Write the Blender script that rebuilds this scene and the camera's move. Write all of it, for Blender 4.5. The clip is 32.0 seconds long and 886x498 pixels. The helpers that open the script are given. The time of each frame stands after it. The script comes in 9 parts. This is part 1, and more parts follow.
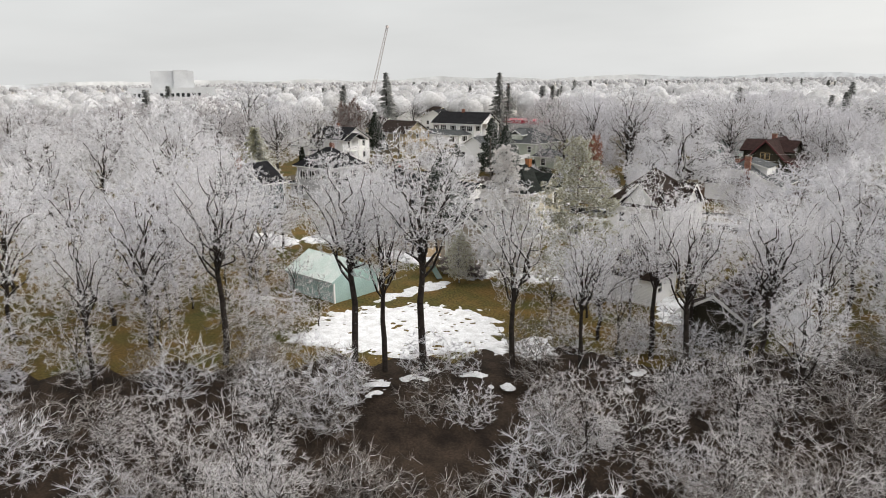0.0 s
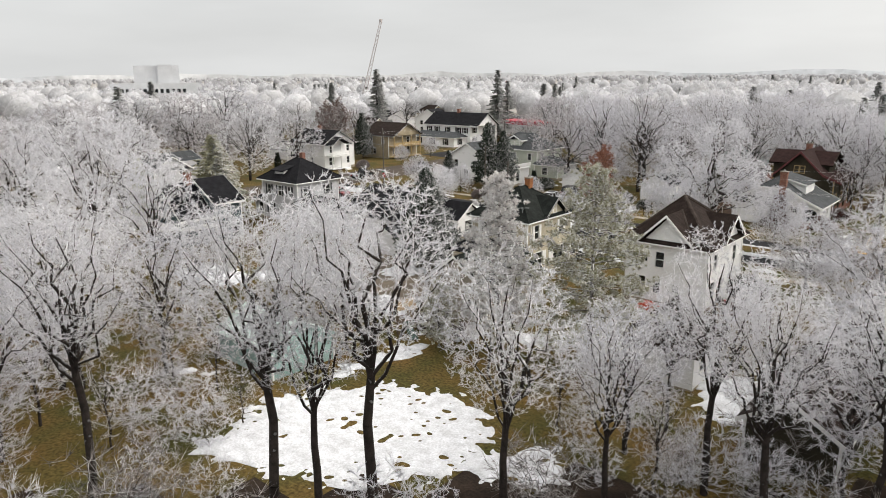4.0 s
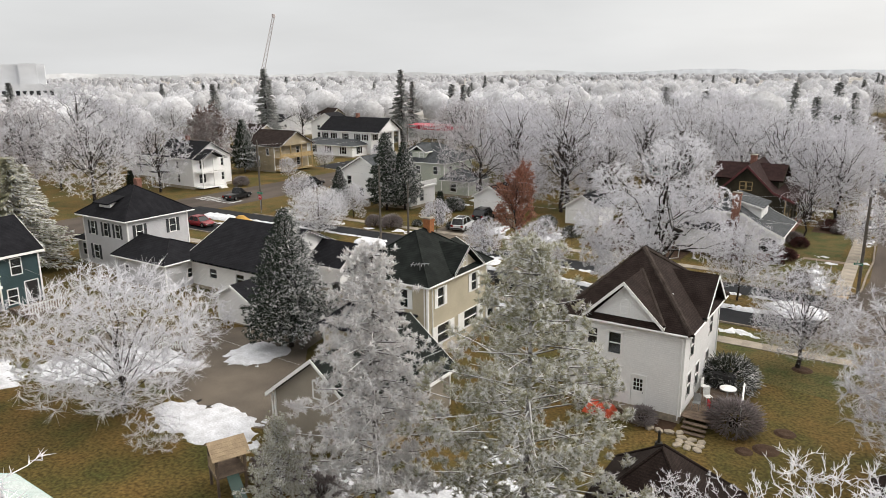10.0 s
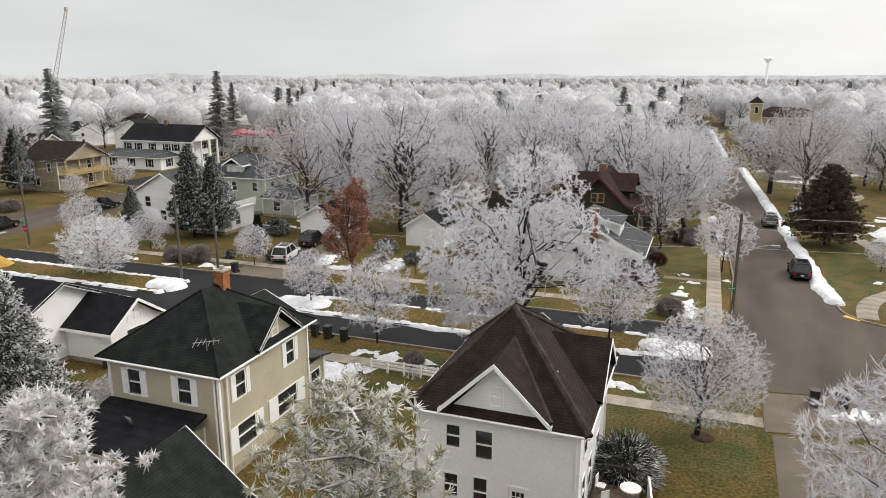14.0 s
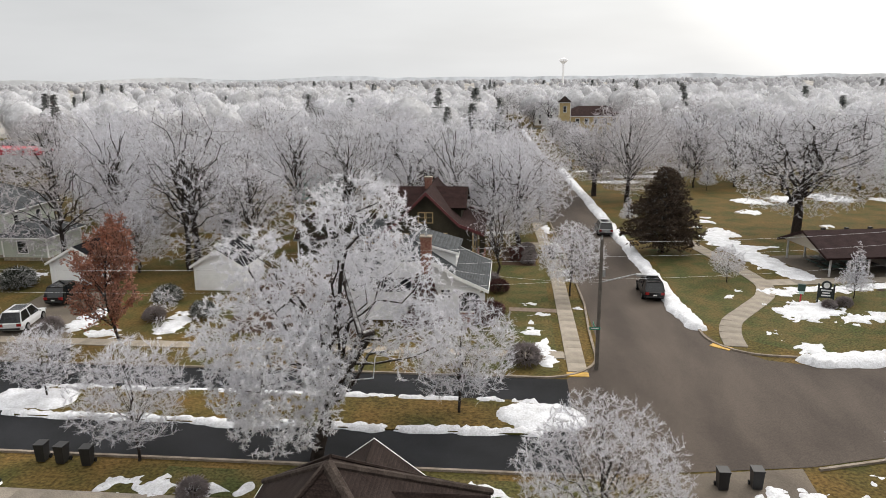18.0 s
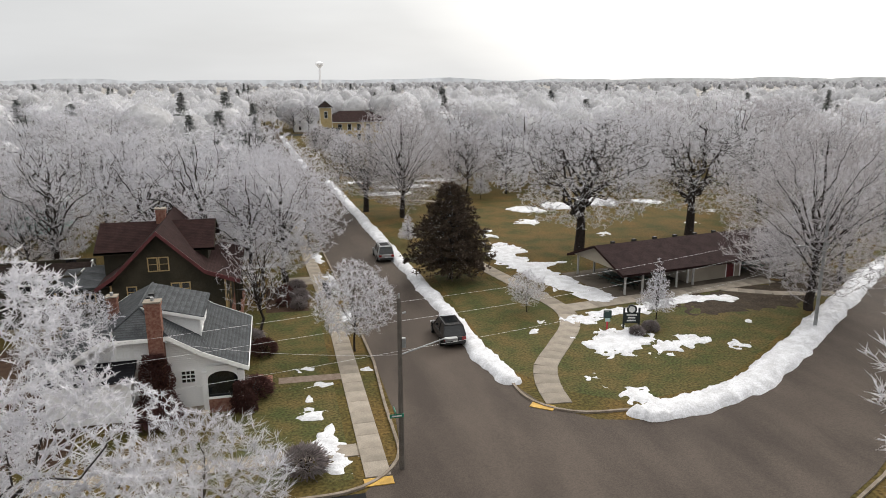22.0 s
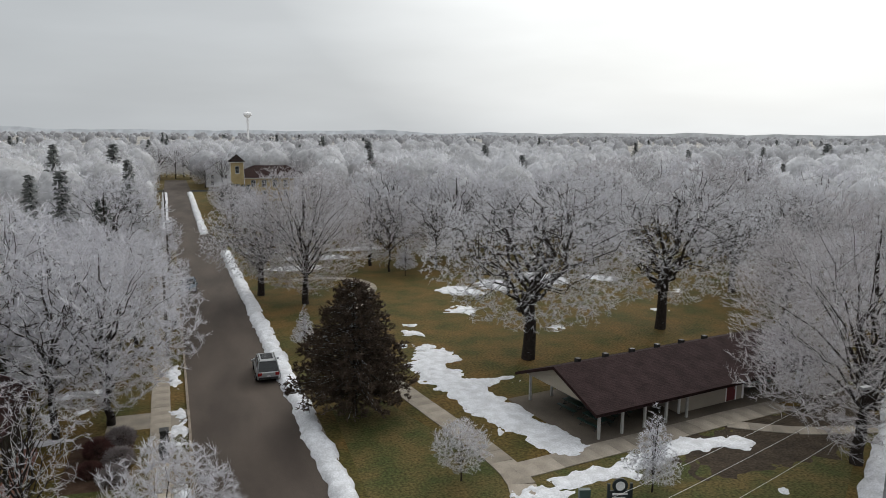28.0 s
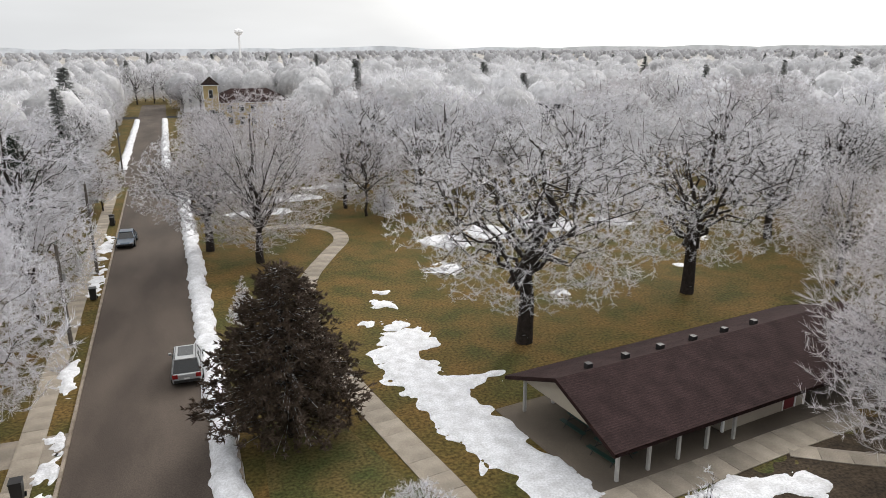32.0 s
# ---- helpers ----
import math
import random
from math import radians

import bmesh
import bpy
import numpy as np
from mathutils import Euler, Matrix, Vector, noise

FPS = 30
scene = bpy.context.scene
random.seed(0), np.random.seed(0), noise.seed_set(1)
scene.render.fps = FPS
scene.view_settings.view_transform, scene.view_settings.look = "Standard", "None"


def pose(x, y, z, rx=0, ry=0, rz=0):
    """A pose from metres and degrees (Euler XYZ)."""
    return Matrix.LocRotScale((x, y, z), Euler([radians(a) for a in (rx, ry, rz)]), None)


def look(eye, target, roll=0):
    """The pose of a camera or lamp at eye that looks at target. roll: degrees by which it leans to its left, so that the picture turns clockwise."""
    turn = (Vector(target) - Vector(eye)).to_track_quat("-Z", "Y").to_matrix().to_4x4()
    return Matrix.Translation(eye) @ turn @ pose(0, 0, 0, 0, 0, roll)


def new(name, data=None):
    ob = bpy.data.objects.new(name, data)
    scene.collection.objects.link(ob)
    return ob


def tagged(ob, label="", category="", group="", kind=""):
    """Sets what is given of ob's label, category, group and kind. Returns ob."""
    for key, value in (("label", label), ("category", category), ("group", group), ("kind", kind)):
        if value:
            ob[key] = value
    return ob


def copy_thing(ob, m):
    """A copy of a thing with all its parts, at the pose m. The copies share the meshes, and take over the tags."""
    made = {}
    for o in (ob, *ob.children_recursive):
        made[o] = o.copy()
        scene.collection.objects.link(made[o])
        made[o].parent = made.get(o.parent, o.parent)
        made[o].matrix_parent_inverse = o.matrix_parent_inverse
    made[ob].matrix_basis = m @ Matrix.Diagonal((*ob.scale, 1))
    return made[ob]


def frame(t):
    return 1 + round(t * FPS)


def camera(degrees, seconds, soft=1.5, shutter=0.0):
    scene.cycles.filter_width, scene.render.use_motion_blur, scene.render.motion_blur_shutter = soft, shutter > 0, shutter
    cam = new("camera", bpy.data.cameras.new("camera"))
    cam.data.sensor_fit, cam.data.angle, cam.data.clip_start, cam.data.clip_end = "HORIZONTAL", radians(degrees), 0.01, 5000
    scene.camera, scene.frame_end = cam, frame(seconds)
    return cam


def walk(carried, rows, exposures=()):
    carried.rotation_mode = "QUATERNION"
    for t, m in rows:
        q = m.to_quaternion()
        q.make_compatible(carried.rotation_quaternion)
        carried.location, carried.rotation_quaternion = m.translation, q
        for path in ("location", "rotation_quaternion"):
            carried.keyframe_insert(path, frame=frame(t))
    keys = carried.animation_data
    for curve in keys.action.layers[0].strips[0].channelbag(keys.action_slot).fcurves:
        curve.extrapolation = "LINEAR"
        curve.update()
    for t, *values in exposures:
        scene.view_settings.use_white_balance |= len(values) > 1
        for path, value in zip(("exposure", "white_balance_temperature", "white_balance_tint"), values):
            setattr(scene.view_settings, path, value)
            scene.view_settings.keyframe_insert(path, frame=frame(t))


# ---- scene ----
cam = camera(64.1, 32.0, 0.7)
PATH = [
    (0, (2.004, -0.017, 19.619), (0.739, 1.460, 19.151), -0.67),
    (0.5, (0.505, 1.889, 19.713), (-0.757, 3.367, 19.241), -0.59),
    (1, (-0.988, 3.788, 19.860), (-2.248, 5.267, 19.386), -0.48),
    (1.5, (-2.420, 5.669, 20.040), (-3.678, 7.149, 19.565), -0.36),
    (2, (-3.640, 7.461, 20.193), (-4.897, 8.942, 19.717), -0.31),
    (2.5, (-4.590, 9.070, 20.259), (-5.850, 10.548, 19.780), -0.30),
    (4.5, (-7.913, 14.778, 20.403), (-9.175, 16.253, 19.922), -0.40),
    (5, (-8.900, 16.272, 20.440), (-10.163, 17.746, 19.959), -0.40),
    (5.5, (-9.885, 17.788, 20.455), (-11.125, 19.281, 19.972), -0.40),
    (6, (-10.828, 19.260, 20.452), (-12.056, 20.764, 19.970), -0.38),
    (6.5, (-11.769, 20.744, 20.403), (-12.983, 22.258, 19.921), -0.33),
    (7, (-12.696, 22.336, 20.355), (-13.911, 23.850, 19.874), -0.30),
    (7.5, (-13.638, 23.950, 20.330), (-14.854, 25.463, 19.848), -0.30),
    (8, (-14.557, 25.503, 20.329), (-15.773, 27.016, 19.848), -0.30),
    (8.5, (-15.410, 27.037, 20.367), (-16.536, 28.618, 19.884), -0.30),
    (9, (-16.291, 28.596, 20.418), (-17.367, 30.211, 19.935), -0.32),
    (9.5, (-17.152, 30.196, 20.473), (-18.221, 31.816, 19.989), -0.38),
    (10, (-17.979, 31.728, 20.542), (-19.048, 33.347, 20.058), -0.40),
    (10.5, (-18.756, 33.169, 20.582), (-19.824, 34.789, 20.098), -0.38),
    (11, (-19.521, 34.631, 20.635), (-20.580, 36.257, 20.152), -0.35),
    (11.5, (-20.225, 36.135, 20.676), (-21.208, 37.809, 20.194), -0.38),
    (12, (-20.912, 37.722, 20.676), (-21.822, 39.437, 20.195), -0.35),
    (12.5, (-21.651, 39.340, 20.580), (-22.495, 41.088, 20.100), -0.23),
    (13, (-22.378, 41.027, 20.416), (-23.153, 42.808, 19.939), -0.12),
    (13.5, (-22.987, 42.662, 20.303), (-23.696, 44.471, 19.828), -0.10),
    (15.5, (-25.171, 49.994, 20.139), (-25.757, 51.844, 19.656), 0.30),
    (16, (-25.564, 51.659, 20.145), (-26.058, 53.536, 19.663), 0.15),
    (16.5, (-25.859, 53.283, 20.153), (-26.264, 55.182, 19.675), -0.10),
    (17, (-26.133, 54.928, 20.186), (-26.450, 56.845, 19.709), -0.33),
    (17.5, (-26.390, 56.693, 20.141), (-26.626, 58.621, 19.666), -0.43),
    (18, (-26.531, 58.419, 20.037), (-26.721, 60.353, 19.565), -0.52),
    (18.5, (-26.615, 60.203, 19.950), (-26.748, 62.143, 19.481), -0.65),
    (19, (-26.676, 61.918, 19.922), (-26.707, 63.862, 19.453), -0.67),
    (19.5, (-26.719, 63.612, 19.946), (-26.640, 65.554, 19.475), -0.62),
    (20, (-26.740, 65.357, 19.970), (-26.549, 67.291, 19.498), -0.60),
    (20.5, (-26.678, 67.124, 19.986), (-26.384, 69.046, 19.515), -0.55),
    (21, (-26.555, 68.875, 19.974), (-26.220, 70.790, 19.505), -0.42),
    (21.5, (-26.394, 70.548, 19.957), (-26.026, 72.457, 19.489), -0.30),
    (22, (-26.088, 72.232, 19.942), (-25.636, 74.124, 19.476), -0.22),
    (22.5, (-25.672, 73.954, 19.964), (-25.122, 75.821, 19.500), -0.18),
    (23, (-25.258, 75.632, 19.994), (-24.672, 77.488, 19.530), -0.10),
    (23.5, (-24.796, 77.338, 20.028), (-24.211, 79.194, 19.565), 0.03),
    (24, (-24.344, 79.002, 20.078), (-23.758, 80.858, 19.616), 0.20),
    (24.5, (-23.827, 80.564, 20.144), (-23.240, 82.420, 19.683), 0.40),
    (26.5, (-21.205, 86.852, 20.282), (-20.567, 88.690, 19.820), 0.20),
    (27, (-20.380, 88.476, 20.291), (-19.745, 90.318, 19.838), 0.33),
    (27.5, (-19.638, 90.107, 20.284), (-19.001, 91.966, 19.910), 0.45),
    (28, (-18.854, 91.753, 20.271), (-18.217, 93.621, 19.945), 0.50),
    (28.5, (-18.048, 93.472, 20.295), (-17.411, 95.341, 19.975), 0.47),
    (29, (-17.270, 95.116, 20.325), (-16.638, 96.972, 19.929), 0.40),
    (29.5, (-16.451, 96.681, 20.374), (-15.828, 98.515, 19.875), 0.30),
    (30, (-15.594, 98.329, 20.418), (-14.976, 100.151, 19.871), 0.20),
    (30.5, (-14.778, 99.987, 20.449), (-14.161, 101.808, 19.898), 0.12),
    (31, (-13.965, 101.591, 20.499), (-13.347, 103.411, 19.948), 0.05),
    (31.5, (-13.040, 103.180, 20.525), (-12.424, 105.001, 19.975), -0.10),
    (32, (-12.022, 104.758, 20.507), (-11.411, 106.582, 19.959), -0.30),
]
walk(cam, [(t, look(e, g, r)) for t, e, g, r in PATH], exposures=[(0, 0.16, 6680, 9), (9, 0.18, 6660, 10), (16, 0.14, 6600, 10), (23, -0.02, 6580, 10), (26.5, -0.12, 6500, 9), (28.2, -0.54, 6260, 8), (29.2, -0.48, 6350, 9), (30.5, -0.06, 6480, 10), (32, 0.1, 6480, 10)])

# ---- light ----
SUN_AZ = radians(44)      # from +y towards +x
SUN_EL = radians(33)
world = bpy.data.worlds.new("overcast_sky")
scene.world = world
world.use_nodes = True
wn, wl = world.node_tree.nodes, world.node_tree.links
wn.clear()
w_out = wn.new("ShaderNodeOutputWorld")
w_bg = wn.new("ShaderNodeBackground")
w_sky = wn.new("ShaderNodeTexSky")
w_sky.sky_type = "NISHITA"
w_sky.sun_disc = False
w_sky.sun_elevation = SUN_EL
w_sky.sun_rotation = SUN_AZ
w_sky.dust_density = 4.0
w_co = wn.new("ShaderNodeTexCoord")
w_dot = wn.new("ShaderNodeVectorMath")
w_dot.operation = "DOT_PRODUCT"
w_dot.inputs[1].default_value = (math.sin(SUN_AZ) * math.cos(SUN_EL), math.cos(SUN_AZ) * math.cos(SUN_EL), math.sin(SUN_EL))
wl.new(w_co.outputs["Generated"], w_dot.inputs[0])
w_ramp = wn.new("ShaderNodeValToRGB")
w_ramp.color_ramp.elements[0].position = 0.35
w_ramp.color_ramp.elements[0].color = (6.4, 6.55, 6.7, 1)
w_ramp.color_ramp.elements[1].position = 0.95
w_ramp.color_ramp.elements[1].color = (15.5, 15.4, 15.0, 1)
w_el = w_ramp.color_ramp.elements.new(0.74)
w_el.color = (8.3, 8.4, 8.45, 1)
w_el = w_ramp.color_ramp.elements.new(0.87)
w_el.color = (14.0, 13.9, 13.6, 1)
wl.new(w_dot.outputs["Value"], w_ramp.inputs[0])
w_map = wn.new("ShaderNodeMapping")
w_map.inputs["Scale"].default_value = (1.0, 1.0, 5.0)
wl.new(w_co.outputs["Generated"], w_map.inputs["Vector"])
w_noise = wn.new("ShaderNodeTexNoise")
w_noise.inputs["Scale"].default_value = 2.6
w_noise.inputs["Detail"].default_value = 4.0
wl.new(w_map.outputs[0], w_noise.inputs["Vector"])
w_cl = wn.new("ShaderNodeMapRange")
w_cl.inputs["From Min"].default_value, w_cl.inputs["From Max"].default_value = 0.3, 0.7
w_cl.inputs["To Min"].default_value, w_cl.inputs["To Max"].default_value = 0.93, 1.06
wl.new(w_noise.outputs["Fac"], w_cl.inputs["Value"])
w_mul = wn.new("ShaderNodeMix")
w_mul.data_type, w_mul.blend_type = "RGBA", "MULTIPLY"
w_mul.inputs["Factor"].default_value = 1.0
wl.new(w_ramp.outputs[0], w_mul.inputs["A"])
wl.new(w_cl.outputs[0], w_mul.inputs["B"])
w_sep = wn.new("ShaderNodeSeparateXYZ")
wl.new(w_co.outputs["Generated"], w_sep.inputs[0])
w_zen = wn.new("ShaderNodeValToRGB")     # an overcast sky is brightest overhead
w_zen.color_ramp.elements[0].position = 0.22
w_zen.color_ramp.elements[0].color = (1.0, 1.0, 1.0, 1)
w_zen.color_ramp.elements[1].position = 0.8
w_zen.color_ramp.elements[1].color = (2.12, 2.06, 1.98, 1)
wl.new(w_sep.outputs["Z"], w_zen.inputs[0])
w_m2 = wn.new("ShaderNodeMix")
w_m2.data_type, w_m2.blend_type = "RGBA", "MULTIPLY"
w_m2.inputs["Factor"].default_value = 1.0
wl.new(w_mul.outputs["Result"], w_m2.inputs["A"])
wl.new(w_zen.outputs[0], w_m2.inputs["B"])
w_mix = wn.new("ShaderNodeMix")
w_mix.data_type = "RGBA"
w_mix.inputs["Factor"].default_value = 0.94   # thick cloud over the clear sky
wl.new(w_sky.outputs[0], w_mix.inputs["A"])
wl.new(w_m2.outputs["Result"], w_mix.inputs["B"])
wl.new(w_mix.outputs["Result"], w_bg.inputs["Color"])
w_bg.inputs["Strength"].default_value = 0.105
wl.new(w_bg.outputs[0], w_out.inputs[0])

sun = new("sun", bpy.data.lights.new("sun", "SUN"))
sun.data.energy = 1.3
sun.data.angle = radians(14)
sun.data.color = (1.0, 0.965, 0.92)
sun.matrix_world = look((100 * math.sin(SUN_AZ) * math.cos(SUN_EL), 100 * math.cos(SUN_AZ) * math.cos(SUN_EL), 100 * math.sin(SUN_EL)), (0, 0, 0))


# ---- materials ----
def material(name, color, rough=0.8, color2=None, scale=2.0, fine=40.0, bump=0.0, metal=0.0, frost=0.0, frost_scale=3.0,
             bands=0.0, axis="Z", band_bump=0.12, island=0.0, trans=0.0, contrast=(0.35, 0.65), spec=0.5, obj_random=0.0, grit=1.0, stretch=None, course_shade=0.0, thin=0.0):
    m = bpy.data.materials.new(name)
    m.use_nodes = True
    n, l = m.node_tree.nodes, m.node_tree.links
    b = n["Principled BSDF"]
    b.inputs["Roughness"].default_value = rough
    b.inputs["Metallic"].default_value = metal
    b.inputs["Specular IOR Level"].default_value = 0.12 if rough > 0.78 and spec == 0.5 else spec
    if trans:
        b.inputs["Transmission Weight"].default_value = trans
    co = n.new("ShaderNodeTexCoord")
    big = n.new("ShaderNodeTexNoise")
    big.inputs["Scale"].default_value = scale
    big.inputs["Detail"].default_value = 6.0
    if stretch:
        mp = n.new("ShaderNodeMapping")
        mp.inputs["Scale"].default_value = stretch
        l.new(co.outputs["Object"], mp.inputs["Vector"])
        l.new(mp.outputs[0], big.inputs["Vector"])
    else:
        l.new(co.outputs["Object"], big.inputs["Vector"])
    fi = n.new("ShaderNodeTexNoise")
    fi.inputs["Scale"].default_value = fine
    fi.inputs["Detail"].default_value = 3.0
    l.new(co.outputs["Object"], fi.inputs["Vector"])
    c2 = color2 or tuple(c * 0.7 for c in color)
    rg = n.new("ShaderNodeMapRange")
    rg.inputs["From Min"].default_value, rg.inputs["From Max"].default_value = contrast
    l.new(big.outputs["Fac"], rg.inputs["Value"])
    mix = n.new("ShaderNodeMix")
    mix.data_type = "RGBA"
    mix.inputs["A"].default_value, mix.inputs["B"].default_value = (*color, 1), (*c2, 1)
    l.new(rg.outputs[0], mix.inputs["Factor"])
    out = mix.outputs["Result"]
    fr = n.new("ShaderNodeMapRange")
    fr.inputs["From Min"].default_value, fr.inputs["From Max"].default_value = 0.3, 0.7
    fr.inputs["To Min"].default_value, fr.inputs["To Max"].default_value = 1 - 0.2 * grit, 1 + 0.15 * grit
    l.new(fi.outputs["Fac"], fr.inputs["Value"])
    mu = n.new("ShaderNodeMix")
    mu.data_type, mu.blend_type = "RGBA", "MULTIPLY"
    mu.inputs["Factor"].default_value = 1.0
    l.new(out, mu.inputs["A"])
    l.new(fr.outputs[0], mu.inputs["B"])
    out = mu.outputs["Result"]
    if island or obj_random:
        if island:
            g = n.new("ShaderNodeNewGeometry")
            src, amount = g.outputs["Random Per Island"], island
        else:
            g = n.new("ShaderNodeObjectInfo")
            src, amount = g.outputs["Random"], obj_random
        r2 = n.new("ShaderNodeMapRange")
        r2.inputs["To Min"].default_value, r2.inputs["To Max"].default_value = 1 - amount, 1 + amount * 0.5
        l.new(src, r2.inputs["Value"])
        m2 = n.new("ShaderNodeMix")
        m2.data_type, m2.blend_type = "RGBA", "MULTIPLY"
        m2.inputs["Factor"].default_value = 1.0
        l.new(out, m2.inputs["A"])
        l.new(r2.outputs[0], m2.inputs["B"])
        out = m2.outputs["Result"]
    if frost:
        geo = n.new("ShaderNodeNewGeometry")
        sep = n.new("ShaderNodeSeparateXYZ")
        l.new(geo.outputs["Normal"], sep.inputs[0])
        fn = n.new("ShaderNodeTexNoise")
        fn.inputs["Scale"].default_value = frost_scale
        l.new(co.outputs["Object"], fn.inputs["Vector"])
        ad = n.new("ShaderNodeMath")
        ad.operation = "MULTIPLY_ADD"
        ad.inputs[1].default_value, ad.inputs[2].default_value = 0.45, -0.35 + frost
        l.new(sep.outputs["Z"], ad.inputs[0])
        a2 = n.new("ShaderNodeMath")
        a2.operation = "ADD"
        l.new(ad.outputs[0], a2.inputs[0])
        l.new(fn.outputs["Fac"], a2.inputs[1])
        fr2 = n.new("ShaderNodeMapRange")
        fr2.inputs["From Min"].default_value, fr2.inputs["From Max"].default_value = 0.4, 0.8
        l.new(a2.outputs[0], fr2.inputs["Value"])
        m3 = n.new("ShaderNodeMix")
        m3.data_type = "RGBA"
        m3.inputs["B"].default_value = (0.80, 0.795, 0.80, 1)
        l.new(fr2.outputs[0], m3.inputs["Factor"])
        l.new(out, m3.inputs["A"])
        out = m3.outputs["Result"]
    l.new(out, b.inputs["Base Color"])
    height = None
    if bands:
        wv = n.new("ShaderNodeTexWave")
        wv.wave_type, wv.bands_direction, wv.wave_profile = "BANDS", axis, "SAW"
        wv.inputs["Scale"].default_value = 0.314 / bands
        l.new(co.outputs["Object"], wv.inputs["Vector"])
        bp = n.new("ShaderNodeBump")
        bp.inputs["Strength"].default_value = band_bump
        bp.inputs["Distance"].default_value = 0.03
        l.new(wv.outputs["Fac"], bp.inputs["Height"])
        height = bp
        # one edge of each shingle row darkened: lap shadow put into the colour
        if course_shade:
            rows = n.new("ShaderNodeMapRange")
            rows.inputs["To Min"].default_value, rows.inputs["To Max"].default_value = 1 + course_shade * 0.5, 1 - course_shade
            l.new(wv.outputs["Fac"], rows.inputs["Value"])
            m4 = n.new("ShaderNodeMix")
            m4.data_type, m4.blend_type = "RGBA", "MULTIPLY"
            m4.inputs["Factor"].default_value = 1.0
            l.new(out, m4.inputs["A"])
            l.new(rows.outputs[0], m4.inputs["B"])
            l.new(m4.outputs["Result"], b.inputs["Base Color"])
    if bump:
        bp = n.new("ShaderNodeBump")
        bp.inputs["Strength"].default_value = bump
        bp.inputs["Distance"].default_value = 0.05
        l.new(fi.outputs["Fac"], bp.inputs["Height"])
        if height:
            l.new(height.outputs[0], bp.inputs["Normal"])
        height = bp
    if height:
        l.new(height.outputs[0], b.inputs["Normal"])
    if thin:     # ice crystals and thin leaves let light through
        tl = n.new("ShaderNodeBsdfTranslucent")
        l.new(out, tl.inputs["Color"])
        ms = n.new("ShaderNodeMixShader")
        ms.inputs["Fac"].default_value = thin
        l.new(b.outputs[0], ms.inputs[1])
        l.new(tl.outputs[0], ms.inputs[2])
        l.new(ms.outputs[0], n["Material Output"].inputs["Surface"])
    return m


GRASS = material("winter_grass", (0.058, 0.056, 0.017), 0.95, (0.122, 0.077, 0.025), 0.3, 5.0, 0.8, contrast=(0.34, 0.66), grit=2.8)
LAWN = material("green_lawn", (0.055, 0.063, 0.021), 0.95, (0.106, 0.080, 0.030), 0.5, 6.0, 0.8, grit=2.8)
LEAVES = material("leaf_litter", (0.014, 0.010, 0.008), 0.95, (0.038, 0.027, 0.02), 0.8, 7.0, 0.9, grit=2.0)
SNOW = material("old_snow", (0.66, 0.67, 0.705), 0.7, (0.50, 0.505, 0.53), 1.3, 9.0, 0.7)
ASPHALT = material("fresh_asphalt", (0.012, 0.0125, 0.014), 0.85, (0.021, 0.022, 0.025), 0.25, 30.0, 0.2)
ASPHALT_OLD = material("worn_asphalt", (0.088, 0.071, 0.059), 0.8, (0.056, 0.045, 0.038), 0.3, 14.0, 0.2, grit=1.4, stretch=(1.0, 0.3, 1.0), contrast=(0.36, 0.64))
CONCRETE = material("sidewalk_concrete", (0.33, 0.29, 0.24), 0.85, (0.24, 0.21, 0.175), 0.8, 16.0, 0.2, obj_random=0.22)
KERB = material("kerb_concrete", (0.27, 0.23, 0.19), 0.85, (0.17, 0.14, 0.11), 1.5, 16.0, 0.3)
DIRT = material("dark_drive", (0.10, 0.085, 0.07), 0.85, (0.15, 0.125, 0.10), 0.3, 16.0, 0.3)
YELLOW = material("yellow_tactile_plate", (0.55, 0.33, 0.06), 0.7, None, 3)
# pale ground for far off, the haze of distance put into its colour
FAR_GROUND = material("haze_toned_ground", (0.42, 0.41, 0.40), 0.95, (0.22, 0.20, 0.17), 0.02, 0.6, 0)
MULCH = material("mulch", (0.045, 0.026, 0.018), 0.95, (0.07, 0.045, 0.03), 2, 14, 0.9)

WHITE_SIDING = material("white_clapboard", (0.83, 0.83, 0.83), 0.6, (0.78, 0.78, 0.78), 0.5, 10, 0, bands=0.13, band_bump=0.5, grit=0.25)
CREAM_SIDING = material("cream_clapboard", (0.50, 0.45, 0.34), 0.65, (0.43, 0.385, 0.29), 0.5, 10, 0, bands=0.13, band_bump=0.5, grit=0.25)
TAN_SIDING = material("tan_clapboard", (0.34, 0.30, 0.24), 0.65, (0.29, 0.255, 0.21), 0.5, 10, 0, bands=0.13, band_bump=0.5, grit=0.25)
TEAL_SIDING = material("teal_clapboard", (0.028, 0.06, 0.068), 0.65, None, 0.5, 10, 0, bands=0.13, band_bump=0.5, grit=0.25)
MINT_PAINT = material("mint_painted_board", (0.36, 0.50, 0.48), 0.7, (0.30, 0.42, 0.40), 0.8, 10, 0.1, bands=0.3, axis="X", band_bump=0.15)
SAGE_SIDING = material("sage_clapboard", (0.47, 0.50, 0.43), 0.65, (0.40, 0.43, 0.37), 0.5, 10, 0, bands=0.13, band_bump=0.5, grit=0.25)
GREY_SIDING = material("grey_clapboard", (0.56, 0.56, 0.58), 0.65, (0.48, 0.48, 0.5), 0.5, 10, 0, bands=0.13, band_bump=0.5, grit=0.25)
YELLOW_SIDING = material("ochre_clapboard", (0.36, 0.30, 0.20), 0.65, None, 0.5, 10, 0, bands=0.13, band_bump=0.5, grit=0.25)
